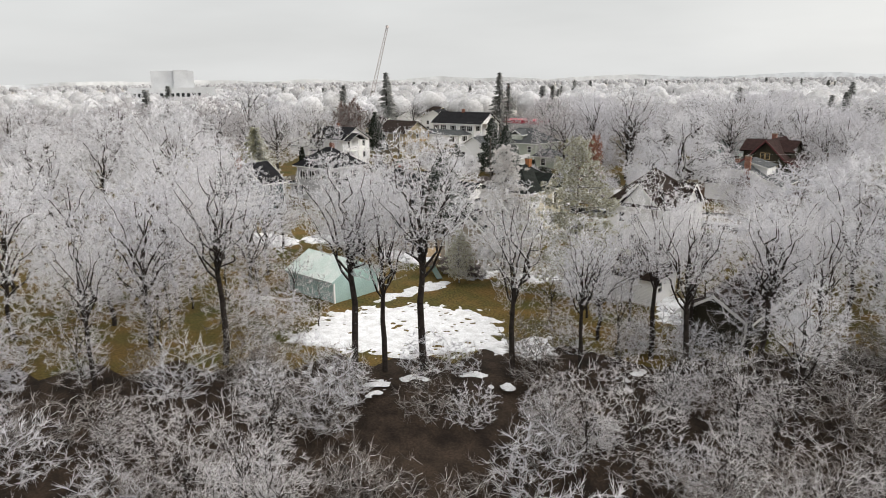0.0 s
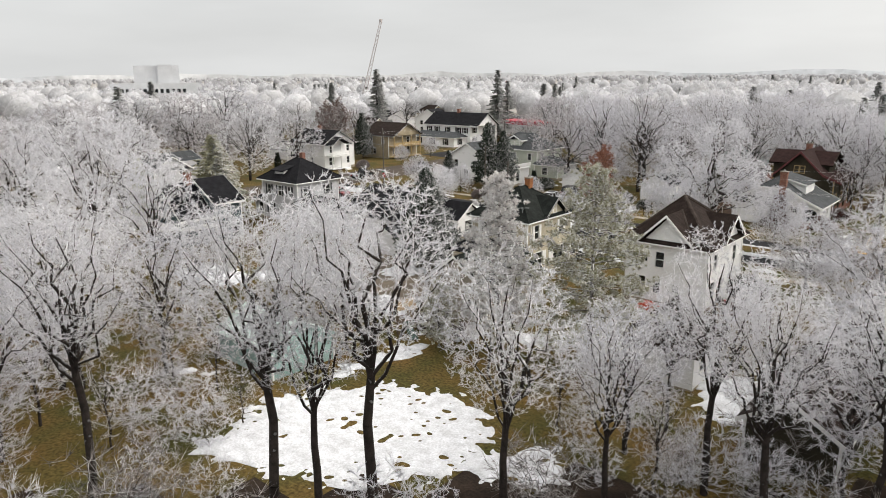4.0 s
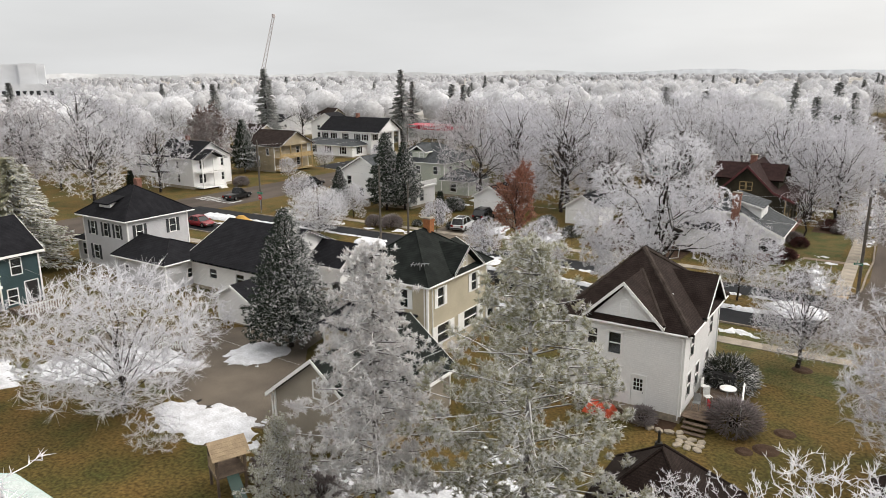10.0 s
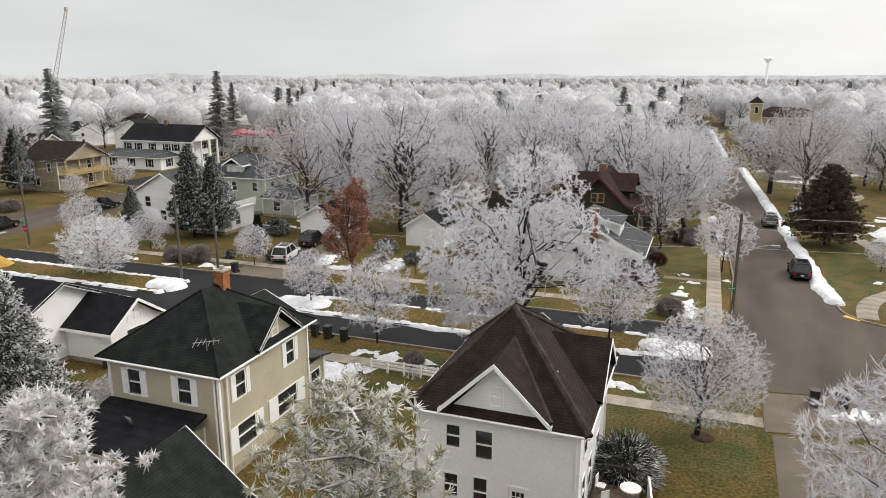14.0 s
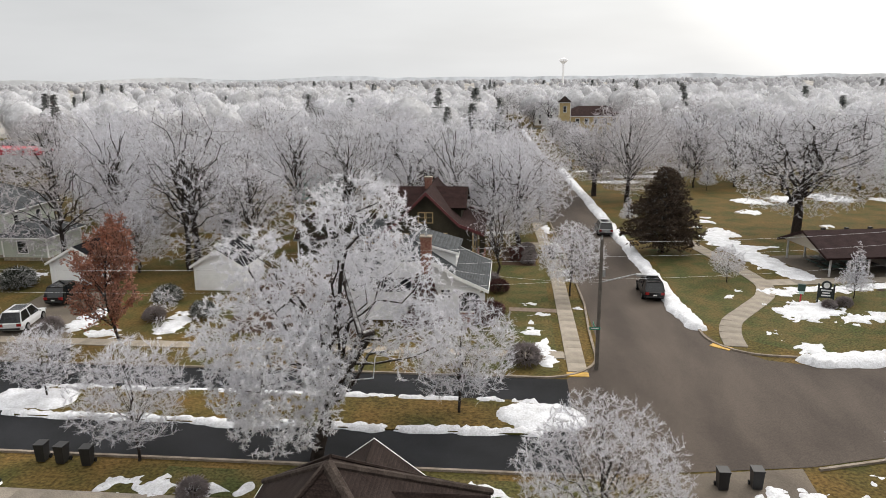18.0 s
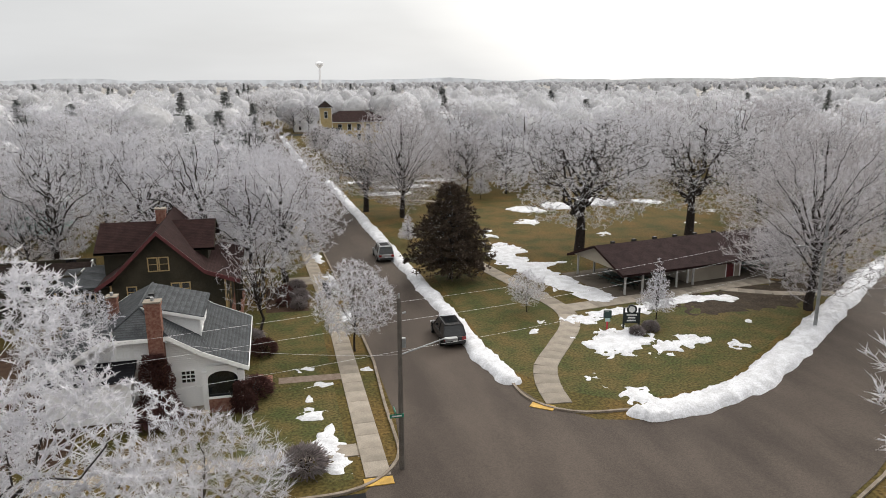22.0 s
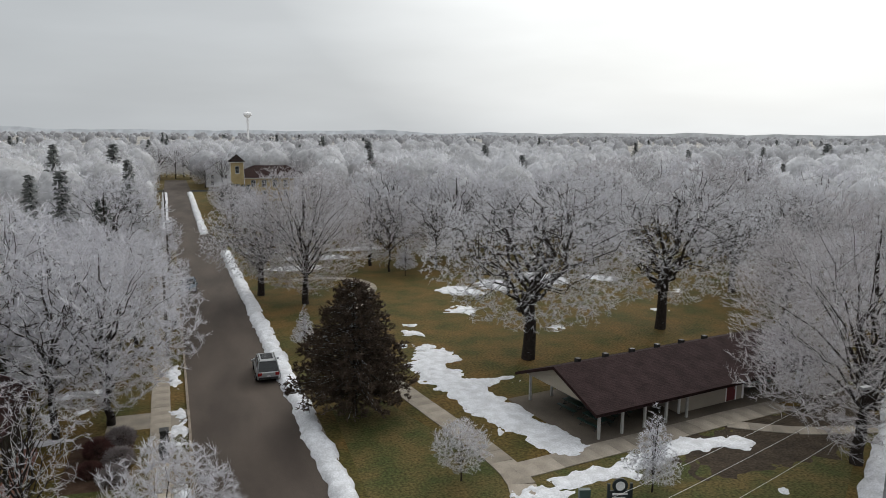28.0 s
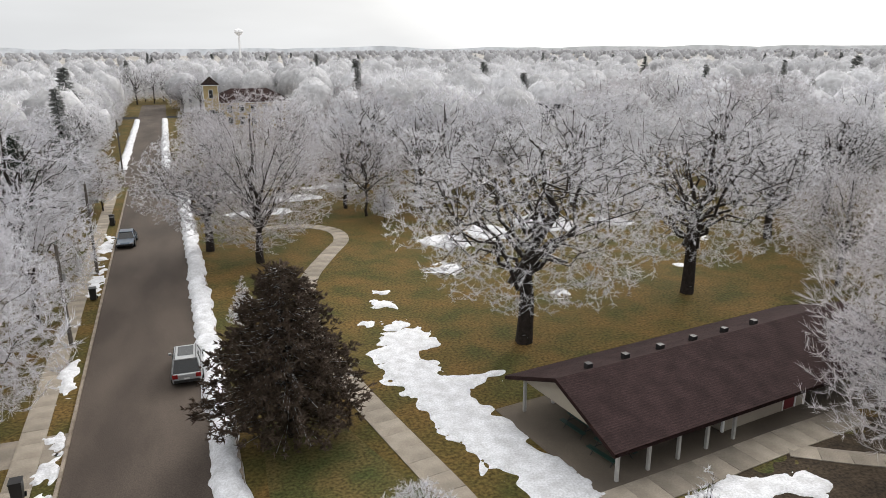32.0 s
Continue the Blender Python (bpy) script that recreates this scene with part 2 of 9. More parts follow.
DARK_SHINGLE = material("dark_green_wall_shingle", (0.032, 0.029, 0.021), 0.8, (0.05, 0.043, 0.03), 0.8, 14, 0.2, bands=0.16)
BRICK = material("red_brick", (0.19, 0.08, 0.06), 0.85, (0.30, 0.17, 0.13), 6, 22, 0.4, bands=0.075, band_bump=0.6)
BRICK_TAN = material("buff_brick", (0.45, 0.36, 0.19), 0.85, (0.36, 0.28, 0.15), 2, 22, 0.2)
STONE = material("foundation_stone", (0.36, 0.31, 0.24), 0.85, (0.24, 0.21, 0.17), 3, 12, 0.5)
STUCCO = material("pale_render", (0.62, 0.63, 0.65), 0.8, (0.54, 0.55, 0.57), 0.2, 8, 0.1)
WHITE_TRIM = material("white_trim", (0.82, 0.82, 0.81), 0.5, (0.76, 0.76, 0.75), 2, grit=0.3)
RED_TRIM = material("red_trim", (0.10, 0.018, 0.02), 0.6, None, 2)
TAN_TRIM = material("ochre_trim", (0.42, 0.30, 0.14), 0.6, None, 2)
ROOF_BROWN = material("brown_asphalt_shingle", (0.020, 0.013, 0.011), 0.9, (0.034, 0.024, 0.021), 1.4, 18, 0.4, bands=0.095, band_bump=0.7, course_shade=0.3, grit=2.2)
ROOF_MINT = material("frosted_mint_roof", (0.40, 0.48, 0.46), 0.8, (0.50, 0.54, 0.53), 0.9, 12, 0.2, bands=0.3, axis="X", band_bump=0.2)
ROOF_WORN = material("faded_brown_shingle", (0.060, 0.047, 0.040), 0.9, (0.030, 0.022, 0.019), 2.5, 18, 0.4, grit=2.2)
ROOF_BLACK = material("black_asphalt_shingle", (0.008, 0.008, 0.010), 0.9, (0.015, 0.015, 0.018), 1.2, 18, 0.3, bands=0.095, band_bump=0.7, course_shade=0.3, grit=2.2)
ROOF_GREEN = material("dark_green_asphalt_shingle", (0.0095, 0.0115, 0.0105), 0.9, (0.019, 0.0225, 0.0205), 1.4, 18, 0.4, bands=0.095, band_bump=0.7, course_shade=0.3, grit=2.2)
ROOF_GREY = material("grey_asphalt_shingle", (0.052, 0.056, 0.06), 0.9, (0.08, 0.085, 0.09), 1.4, 18, 0.4, bands=0.095, band_bump=0.7, course_shade=0.3, grit=2.2)
ROOF_SHELTER = material("dark_brown_shelter_shingle", (0.030, 0.018, 0.018), 0.9, (0.046, 0.028, 0.028), 1.0, 14, 0.3, bands=0.055, band_bump=0.7, course_shade=0.3, grit=2.2)
ROOF_RED = material("maroon_shingle", (0.022, 0.011, 0.010), 0.9, (0.036, 0.018, 0.017), 1.4, 18, 0.3, bands=0.095, band_bump=0.7, course_shade=0.3, grit=2.2)
GLASS = material("window_glass", (0.03, 0.035, 0.04), 0.08, (0.05, 0.055, 0.06), 0.6, 2, 0, trans=0.35)
BARK = material("bark", (0.042, 0.034, 0.030), 0.95, (0.020, 0.016, 0.014), 3, 26, 0.8, frost=0.06)
BARK_PALE = material("frosted_bark", (0.10, 0.085, 0.08), 0.95, (0.06, 0.05, 0.047), 3, 26, 0.6, frost=0.36)
FROST = material("hoar_frost_twigs", (0.885, 0.885, 0.93), 0.9, (0.69, 0.68, 0.72), 0.5, 6, 0, island=0.22, contrast=(0.3, 0.7), thin=0.36)
BRANCH = material("frosted_branches", (0.09, 0.075, 0.07), 0.95, (0.045, 0.036, 0.033), 3, 20, 0, frost=0.36, frost_scale=2.0)
RIME = material("rimed_branches", (0.90, 0.89, 0.91), 0.9, (0.74, 0.72, 0.735), 2.0, 9, 0, island=0.2, thin=0.25)
BRANCH_DARK = material("dark_branches", (0.06, 0.048, 0.044), 0.95, (0.03, 0.024, 0.022), 3, 20, 0, frost=0.24, frost_scale=2.0)
FROST_WARM = material("hoar_frost_warm_twigs", (0.74, 0.72, 0.745), 0.9, (0.53, 0.50, 0.52), 0.5, 6, 0, island=0.35, thin=0.36)
FROST_WHITE = material("thick_hoar_frost", (0.925, 0.92, 0.95), 0.9, (0.82, 0.815, 0.85), 0.5, 6, 0, island=0.16, thin=0.4)
# frosted twigs of the far woods; the pale tone also carries haze
WOODS = material("frost_and_haze_woods", (0.91, 0.91, 0.94), 0.95, (0.66, 0.655, 0.68), 0.07, 0.8, 0, island=0.12, contrast=(0.35, 0.65), thin=0.36)
# one tone a ring outwards, distance haze put into the twig colour
WOODS_MASS = [material("frost_and_haze_twig_mass", (c, c, c + 0.025), 0.95, (c * 0.64, c * 0.635, c * 0.65), 0.06, 0.9, 0.6, contrast=(0.35, 0.65), thin=0.25) for c in (0.70, 0.62, 0.52)]
BRUSH = material("brush_twigs", (0.46, 0.43, 0.42), 0.95, (0.16, 0.135, 0.125), 0.3, 5, 0, island=0.6, thin=0.2)
RUSSET = material("russet_dry_leaves", (0.34, 0.135, 0.085), 0.9, (0.46, 0.26, 0.20), 0.9, 6, 0, island=0.35, thin=0.3)
COPPER = material("copper_frosted_leaves", (0.17, 0.10, 0.08), 0.9, (0.33, 0.26, 0.25), 0.5, 6, 0, island=0.5, frost=0.2)
NEEDLE = material("spruce_needles", (0.034, 0.050, 0.036), 0.9, (0.085, 0.105, 0.082), 1.5, 9, 0, frost=0.3, frost_scale=1.6, island=0.4)
NEEDLE_DARK = material("dark_fir_needles", (0.080, 0.058, 0.043), 0.9, (0.165, 0.125, 0.10), 1.5, 9, 0, frost=0.0, frost_scale=1.4, island=0.35)
NEEDLE_FROST = material("frosted_pine_needles", (0.38, 0.375, 0.24), 0.9, (0.66, 0.64, 0.50), 1.2, 8, 0, frost=0.36, frost_scale=1.3, island=0.35, thin=0.3)
NEEDLE_FAR = material("far_spruce_needles", (0.20, 0.215, 0.20), 0.9, (0.36, 0.37, 0.36), 0.6, 4, 0, frost=0.26, frost_scale=0.8, island=0.4, thin=0.25)
HEDGE = material("evergreen_hedge", (0.018, 0.024, 0.016), 0.9, (0.035, 0.04, 0.028), 2, 9, 0, frost=0.06, island=0.4)
SHRUB = material("frosted_shrub", (0.26, 0.23, 0.23), 0.9, (0.16, 0.13, 0.125), 1, 8, 0, island=0.4)
SHRUB_RED = material("dark_red_shrub", (0.06, 0.025, 0.022), 0.9, (0.11, 0.055, 0.05), 1, 8, 0, island=0.4)
WOOD_POLE = material("weathered_pole_wood", (0.13, 0.115, 0.10), 0.9, (0.09, 0.08, 0.07), 2, 20, 0.4)
WOOD_DECK = material("weathered_deck_wood", (0.16, 0.12, 0.09), 0.85, (0.10, 0.075, 0.06), 2, 20, 0.3)
METAL = material("galvanised_steel", (0.38, 0.39, 0.40), 0.45, None, 3, metal=0.6)
BLACK_PLASTIC = material("black_plastic", (0.014, 0.014, 0.015), 0.5, None, 3)
RUBBER = material("tyre_rubber", (0.012, 0.012, 0.012), 0.85, None, 3)
CHROME = material("alloy_rim", (0.4, 0.4, 0.42), 0.3, None, 3, metal=0.9)
CAR_BLACK = material("black_car_paint", (0.008, 0.008, 0.009), 0.22, (0.012, 0.012, 0.013), 2)
CAR_SILVER = material("silver_car_paint", (0.36, 0.37, 0.38), 0.3, (0.33, 0.34, 0.35), 2, metal=0.4)
CAR_WHITE = material("white_car_paint", (0.62, 0.63, 0.65), 0.3, (0.57, 0.58, 0.6), 2)
CAR_BLUE = material("slate_blue_car_paint", (0.07, 0.10, 0.14), 0.28, None, 2, metal=0.3)
CAR_RED = material("red_car_paint", (0.22, 0.012, 0.018), 0.28, None, 2)
CAR_GLASS = material("car_glass", (0.012, 0.014, 0.016), 0.06, None, 2)
RED_LIGHT = material("red_tail_light", (0.25, 0.01, 0.01), 0.25, None, 2)
WHITE_LIGHT = material("clear_headlight", (0.55, 0.55, 0.56), 0.2, None, 2)
DARK_GREEN_PAINT = material("dark_green_paint", (0.012, 0.045, 0.035), 0.45, None, 2)
ORANGE = material("orange_tarp", (0.55, 0.07, 0.02), 0.6, (0.42, 0.05, 0.015), 1.5, 12, 0.5)
YELLOW_TENT = material("ochre_tarp", (0.42, 0.23, 0.03), 0.7, None, 2)
RED_SIGN = material("red_enamel", (0.45, 0.02, 0.03), 0.5, None, 2)
GREEN_SIGN = material("green_enamel", (0.01, 0.20, 0.12), 0.5, None, 2)
BLACK_SIGN = material("black_green_board", (0.01, 0.016, 0.016), 0.6, None, 2)
WHITE_PAINT = material("white_sign_paint", (0.75, 0.75, 0.74), 0.5, None, 2)
ROAD_PAINT = material("worn_road_paint", (0.45, 0.45, 0.44), 0.8, (0.2, 0.2, 0.2), 1.2, 10, 0)
RED_CANOPY = material("red_canopy", (0.5, 0.02, 0.05), 0.5, None, 1)
DOOR_RED = material("dark_red_door", (0.12, 0.012, 0.015), 0.5, None, 2)
BLACK_WIRE = material("cable_sheath", (0.08, 0.08, 0.08), 0.6, None, 2, frost=0.4)
ORANGE_STEEL = material("pale_crane_steel", (0.5, 0.45, 0.44), 0.6, None, 2)
# near white so the far tower looks faint: fog put into its colour
MISTED_STEEL = material("mist_toned_tank", (0.86, 0.86, 0.87), 0.6, (0.82, 0.82, 0.83), 0.3, 2)
RIDGE = material("mist_toned_ridge", (0.74, 0.75, 0.77), 0.95, (0.64, 0.65, 0.67), 0.004, 0.03, 0)
WOOD_LIGHT = material("pale_plank", (0.34, 0.26, 0.17), 0.85, (0.24, 0.18, 0.12), 2, 20, 0.3)
WALK_BRICK = material("worn_brick_paving", (0.17, 0.125, 0.10), 0.85, (0.24, 0.19, 0.155), 3, 14, 0.3)
GREY_POST = material("grey_post_paint", (0.42, 0.41, 0.40), 0.6, (0.34, 0.33, 0.32), 2)
LITTER = material("trodden_leaf_litter", (0.062, 0.046, 0.031), 0.95, (0.034, 0.026, 0.019), 0.9, 6.0, 0.9, grit=2.6)
CRANE_RED = material("red_crane_steel", (0.4, 0.06, 0.06), 0.6, None, 2)


# ---- building helpers ----
def part(name, bm, mat, parent, label=""):
    me = bpy.data.meshes.new(name)
    bm.to_mesh(me)
    bm.free()
    me.materials.append(mat)
    ob = new(name, me)
    ob.parent = parent
    if label:
        ob["label"] = label
    return ob


def thing(name, label, category, group="", kind="", at=(0, 0, 0), turn=0.0):
    e = new(name)
    e.matrix_basis = pose(*at, 0, 0, turn)
    return tagged(e, label, category, group, kind)


def mesh_thing(name, bm, mat, label, category, group="", kind="", at=(0, 0, 0), turn=0.0, smooth=False):
    me = bpy.data.meshes.new(name)
    bm.to_mesh(me)
    bm.free()
    me.materials.append(mat)
    if smooth:
        me.polygons.foreach_set("use_smooth", [True] * len(me.polygons))
    ob = new(name, me)
    ob.matrix_basis = pose(*at, 0, 0, turn)
    return tagged(ob, label, category, group, kind)


def box(bm, x0, x1, y0, y1, z0, z1):
    v = [bm.verts.new(p) for p in ((x0, y0, z0), (x1, y0, z0), (x1, y1, z0), (x0, y1, z0), (x0, y0, z1), (x1, y0, z1), (x1, y1, z1), (x0, y1, z1))]
    for f in ((3, 2, 1, 0), (4, 5, 6, 7), (0, 1, 5, 4), (1, 2, 6, 5), (2, 3, 7, 6), (3, 0, 4, 7)):
        bm.faces.new([v[i] for i in f])
    return bm


def boxes(*specs):
    bm = bmesh.new()
    for s in specs:
        box(bm, *s)
    return bm


def tube(bm, a, b, r0, r1=None, sides=8):
    a, b = Vector(a), Vector(b)
    r1 = r0 if r1 is None else r1
    d = (b - a).normalized()
    u = d.orthogonal().normalized()
    w = d.cross(u)
    rings = []
    for p, r in ((a, r0), (b, r1)):
        rings.append([bm.verts.new(p + (u * math.cos(t) + w * math.sin(t)) * r) for t in (2 * math.pi * k / sides for k in range(sides))])
    for k in range(sides):
        bm.faces.new((rings[0][k], rings[0][(k + 1) % sides], rings[1][(k + 1) % sides], rings[1][k]))
    bm.faces.new(rings[0][::-1])
    bm.faces.new(rings[1])
    return bm


def tubes(*specs, sides=8):
    bm = bmesh.new()
    for s in specs:
        tube(bm, *s, sides=sides)
    return bm


def prism(bm, pts, out, thick):
    """A flat polygon of 3D points given depth along the vector out."""
    o = Vector(out).normalized() * thick
    a = [bm.verts.new(Vector(p)) for p in pts]
    b = [bm.verts.new(Vector(p) + o) for p in pts]
    bm.faces.new(a[::-1])
    bm.faces.new(b)
    k = len(a)
    for i in range(k):
        bm.faces.new((a[i], a[(i + 1) % k], b[(i + 1) % k], b[i]))
    return bm


def on_wall(side, plane, u, z, d):
    """The place at u along a wall, height z and depth d inwards."""
    return {"S": (u, plane + d, z), "N": (u, plane - d, z), "E": (plane - d, u, z), "W": (plane + d, u, z)}[side]


def wall(parent, side, a0, a1, z0, z1, plane, holes, mat, thick=0.2, name="wall"):
    us = sorted({a0, a1, *[h[0] for h in holes], *[h[1] for h in holes]})
    zs = sorted({z0, z1, *[h[2] for h in holes], *[h[3] for h in holes]})
    bm = bmesh.new()
    solid = {}
    for i in range(len(us) - 1):
        for j in range(len(zs) - 1):
            um, zm = (us[i] + us[i + 1]) / 2, (zs[j] + zs[j + 1]) / 2
            solid[i, j] = not any(h[0] < um < h[1] and h[2] < zm < h[3] for h in holes)
    verts = {}

    def v(i, j, d):
        if (i, j, d) not in verts:
            verts[i, j, d] = bm.verts.new(on_wall(side, plane, us[i], zs[j], d * thick))
        return verts[i, j, d]
    for (i, j), full in solid.items():
        if not full:
            continue
        for d in (0, 1):
            bm.faces.new((v(i, j, d), v(i + 1, j, d), v(i + 1, j + 1, d), v(i, j + 1, d)))
        for (di, dj), e in (((-1, 0), ((i, j), (i, j + 1))), ((1, 0), ((i + 1, j), (i + 1, j + 1))), ((0, -1), ((i, j), (i + 1, j))), ((0, 1), ((i, j + 1), (i + 1, j + 1)))):
            if not solid.get((i + di, j + dj), False):
                bm.faces.new((v(*e[0], 0), v(*e[1], 0), v(*e[1], 1), v(*e[0], 1)))
    bmesh.ops.recalc_face_normals(bm, faces=bm.faces)
    return part(name, bm, mat, parent)


def wall_box(bm, side, plane, u0, u1, z0, z1, d0, d1):
    a, b = on_wall(side, plane, u0, z0, d0), on_wall(side, plane, u1, z1, d1)
    box(bm, min(a[0], b[0]), max(a[0], b[0]), min(a[1], b[1]), max(a[1], b[1]), z0, z1)


def window(parent, side, plane, u, z, w, h, trim=WHITE_TRIM, shutters=None, rails=1, mullions=0):
    u0, u1, z0, z1 = u - w / 2, u + w / 2, z, z + h
    t, bar = 0.09, 0.022
    ub = [u0, *[u0 + w * (k + 1) / (mullions + 1) for k in range(mullions)], u1]
    zb = [z0, *[z0 + h * (k + 1) / (rails + 1) for k in range(rails)], z1]
    holes = [(a + (bar if i else 0), b - (bar if i < mullions else 0), c + (bar if j else 0), d - (bar if j < rails else 0))
             for i, (a, b) in enumerate(zip(ub, ub[1:])) for j, (c, d) in enumerate(zip(zb, zb[1:]))]
    win = wall(parent, side, u0 - t, u1 + t, z0 - t, z1 + t, plane + (0.03 if side in "NE" else -0.03), holes, trim, 0.09, "window")
    g = bmesh.new()
    wall_box(g, side, plane, u0, u1, z0, z1, 0.075, 0.1)
    part("pane", g, GLASS, win)
    if shutters:
        for s0, s1 in ((u0 - t - 0.02 - w * 0.42, u0 - t - 0.02), (u1 + t + 0.02, u1 + t + 0.02 + w * 0.42)):
            s = bmesh.new()
            wall_box(s, side, plane, s0, s1, z0 - 0.05, z1 + 0.05, -0.05, -0.002)
            part("shutter", s, shutters, win)
    return (u0, u1, z0, z1)


def door(parent, side, plane, u, z, w, h, mat=WHITE_TRIM, glazed=True):
    u0, u1 = u - w / 2, u + w / 2
    d = bmesh.new()
    wall_box(d, side, plane, u0, u1, z, z + h, 0.03, 0.08)
    ob = part("door", d, mat, parent)
    f = bmesh.new()
    wall_box(f, side, plane, u0 - 0.09, u0, z, z + h + 0.09, -0.03, 0.05)
    wall_box(f, side, plane, u1, u1 + 0.09, z, z + h + 0.09, -0.03, 0.05)
    wall_box(f, side, plane, u0, u1, z + h, z + h + 0.09, -0.03, 0.05)
    part("door_frame", f, WHITE_TRIM, ob)
    if glazed:
        g = bmesh.new()
        for i in range(3):
            for j in range(3):
                a = u0 + w * (0.18 + 0.23 * i)
                b = z + h * (0.52 + 0.135 * j)
                wall_box(g, side, plane, a, a + w * 0.18, b, b + h * 0.11, 0.02, 0.029)
        part("pane", g, GLASS, ob)
    k = bmesh.new()
    wall_box(k, side, plane, u1 - 0.14, u1 - 0.07, z + h * 0.45, z + h * 0.49, -0.03, 0.03)
    part("handle", k, METAL, ob)
    return (u0, u1, z, z + h)


def hip_roof(parent, x0, x1, y0, y1, ze, ridge, zr, mat, trim=WHITE_TRIM):
    """ridge: the plan points of its two ends."""
    bm = bmesh.new()
    lo = [bm.verts.new(p) for p in ((x0, y0, ze), (x1, y0, ze), (x1, y1, ze), (x0, y1, ze))]
    (ax, ay), (bx, by) = ridge
    a = bm.verts.new((ax, ay, zr))
    b = bm.verts.new((bx, by, zr))
    if abs(ax - bx) > abs(ay - by):
        faces = ((lo[0], lo[1], b, a), (lo[1], lo[2], b), (lo[2], lo[3], a, b), (lo[3], lo[0], a))
    else:
        faces = ((lo[0], lo[1], a), (lo[1], lo[2], b, a), (lo[2], lo[3], b), (lo[3], lo[0], a, b))
    for f in faces:
        bm.faces.new(f)
    bm.faces.new(lo[::-1])
    roof = part("roof", bm, mat, parent)
    f = boxes((x0 + 0.03, x1 - 0.03, y0 + 0.03, y1 - 0.03, ze - 0.16, ze - 0.004))
    part("fascia", f, trim, roof)
    for p in ((x0, y0, x1, y0), (x1, y0, x1, y1), (x1, y1, x0, y1), (x0, y1, x0, y0)):
        part("gutter", tubes(((p[0], p[1], ze - 0.07), (p[2], p[3], ze - 0.07), 0.06), sides=6), trim, roof)
    for cx, cy, r in ((x0, y0, (ax, ay)), (x1, y0, (bx, by) if abs(ax - bx) > abs(ay - by) else (ax, ay)), (x1, y1, (bx, by)), (x0, y1, (ax, ay) if abs(ax - bx) > abs(ay - by) else (bx, by))):
        part("ridge_cap", tubes(((cx, cy, ze + 0.01), (r[0], r[1], zr + 0.01), 0.07), sides=6), mat, roof)
    return roof


def folded(line, along, thick):
    """A folded sheet: a line of points swept along a vector, with thickness below it."""
    bm = bmesh.new()
    w = Vector(along)
    n = len(line)
    rows = []
    for dz in (0.0, -thick * 1.15):
        for sh in (Vector((0, 0, 0)), w):
            rows.append([bm.verts.new(Vector(p) + sh + Vector((0, 0, dz))) for p in line])
    ta, tb, la, lb = rows
    for k in range(n - 1):
        bm.faces.new((ta[k], ta[k + 1], tb[k + 1], tb[k]))
        bm.faces.new((la[k], la[k + 1], lb[k + 1], lb[k]))
        bm.faces.new((ta[k], ta[k + 1], la[k + 1], la[k]))
        bm.faces.new((tb[k], tb[k + 1], lb[k + 1], lb[k]))
    for k in (0, n - 1):
        bm.faces.new((ta[k], tb[k], lb[k], la[k]))
    bmesh.ops.recalc_face_normals(bm, faces=bm.faces)
    return bm


def trim_piece(name, pts, out, thick, mat, parent):
    bm = prism(bmesh.new(), pts, out, thick)
    bmesh.ops.recalc_face_normals(bm, faces=bm.faces)
    return part(name, bm, mat, parent)


def gable_roof(parent, axis, x0, x1, y0, y1, ze, zr, mat, trim=WHITE_TRIM, thick=0.14, at=None):
    """A pitched roof whose ridge runs along axis; at: the ridge's place across it."""
    if axis == "x":
        m = (y0 + y1) / 2 if at is None else at
        sl = (((x0, y0, ze), (x1, y0, ze), (x1, m, zr), (x0, m, zr)), ((x1, y1, ze), (x0, y1, ze), (x0, m, zr), (x1, m, zr)))
        line = [(x0, y0, ze), (x0, m, zr), (x0, y1, ze)]
    else:
        m = (x0 + x1) / 2 if at is None else at
        sl = (((x0, y1, ze), (x0, y0, ze), (m, y0, zr), (m, y1, zr)), ((x1, y0, ze), (x1, y1, ze), (m, y1, zr), (m, y0, zr)))
        line = [(x0, y0, ze), (m, y0, zr), (x1, y0, ze)]
    roof = part("roof", folded(line, (x1 - x0, 0, 0) if axis == "x" else (0, y1 - y0, 0), thick), mat, parent)
    up, down = Vector((0, 0, 0.02)), Vector((0, 0, 0.22))
    for s in sl:
        for a, b in ((s[1], s[2]), (s[0], s[3])):
            a, b = Vector(a), Vector(b)
            end = (1 if a.x == x1 else -1) if axis == "x" else (1 if a.y == y1 else -1)
            trim_piece("bargeboard", (a + up, b + up, b - down, a - down), (end, 0, 0) if axis == "x" else (0, end, 0), 0.035, trim, roof)
        a, b = Vector(s[0]), Vector(s[1])
        out = (0, -1 if a.y == y0 else 1, 0) if axis == "x" else (-1 if a.x == x0 else 1, 0, 0)
        trim_piece("fascia", (a, b, b - down, a - down), out, 0.03, trim, roof)
    return roof


def gable_wall(parent, side, plane, pts, mat, thick=0.18):
    bm = bmesh.new()
    inward = {"S": (0, 1, 0), "N": (0, -1, 0), "E": (-1, 0, 0), "W": (1, 0, 0)}[side]
    prism(bm, [on_wall(side, plane, u, z, 0) for u, z in pts], inward, thick)
    bmesh.ops.recalc_face_normals(bm, faces=bm.faces)
    return part("gable_wall", bm, mat, parent)


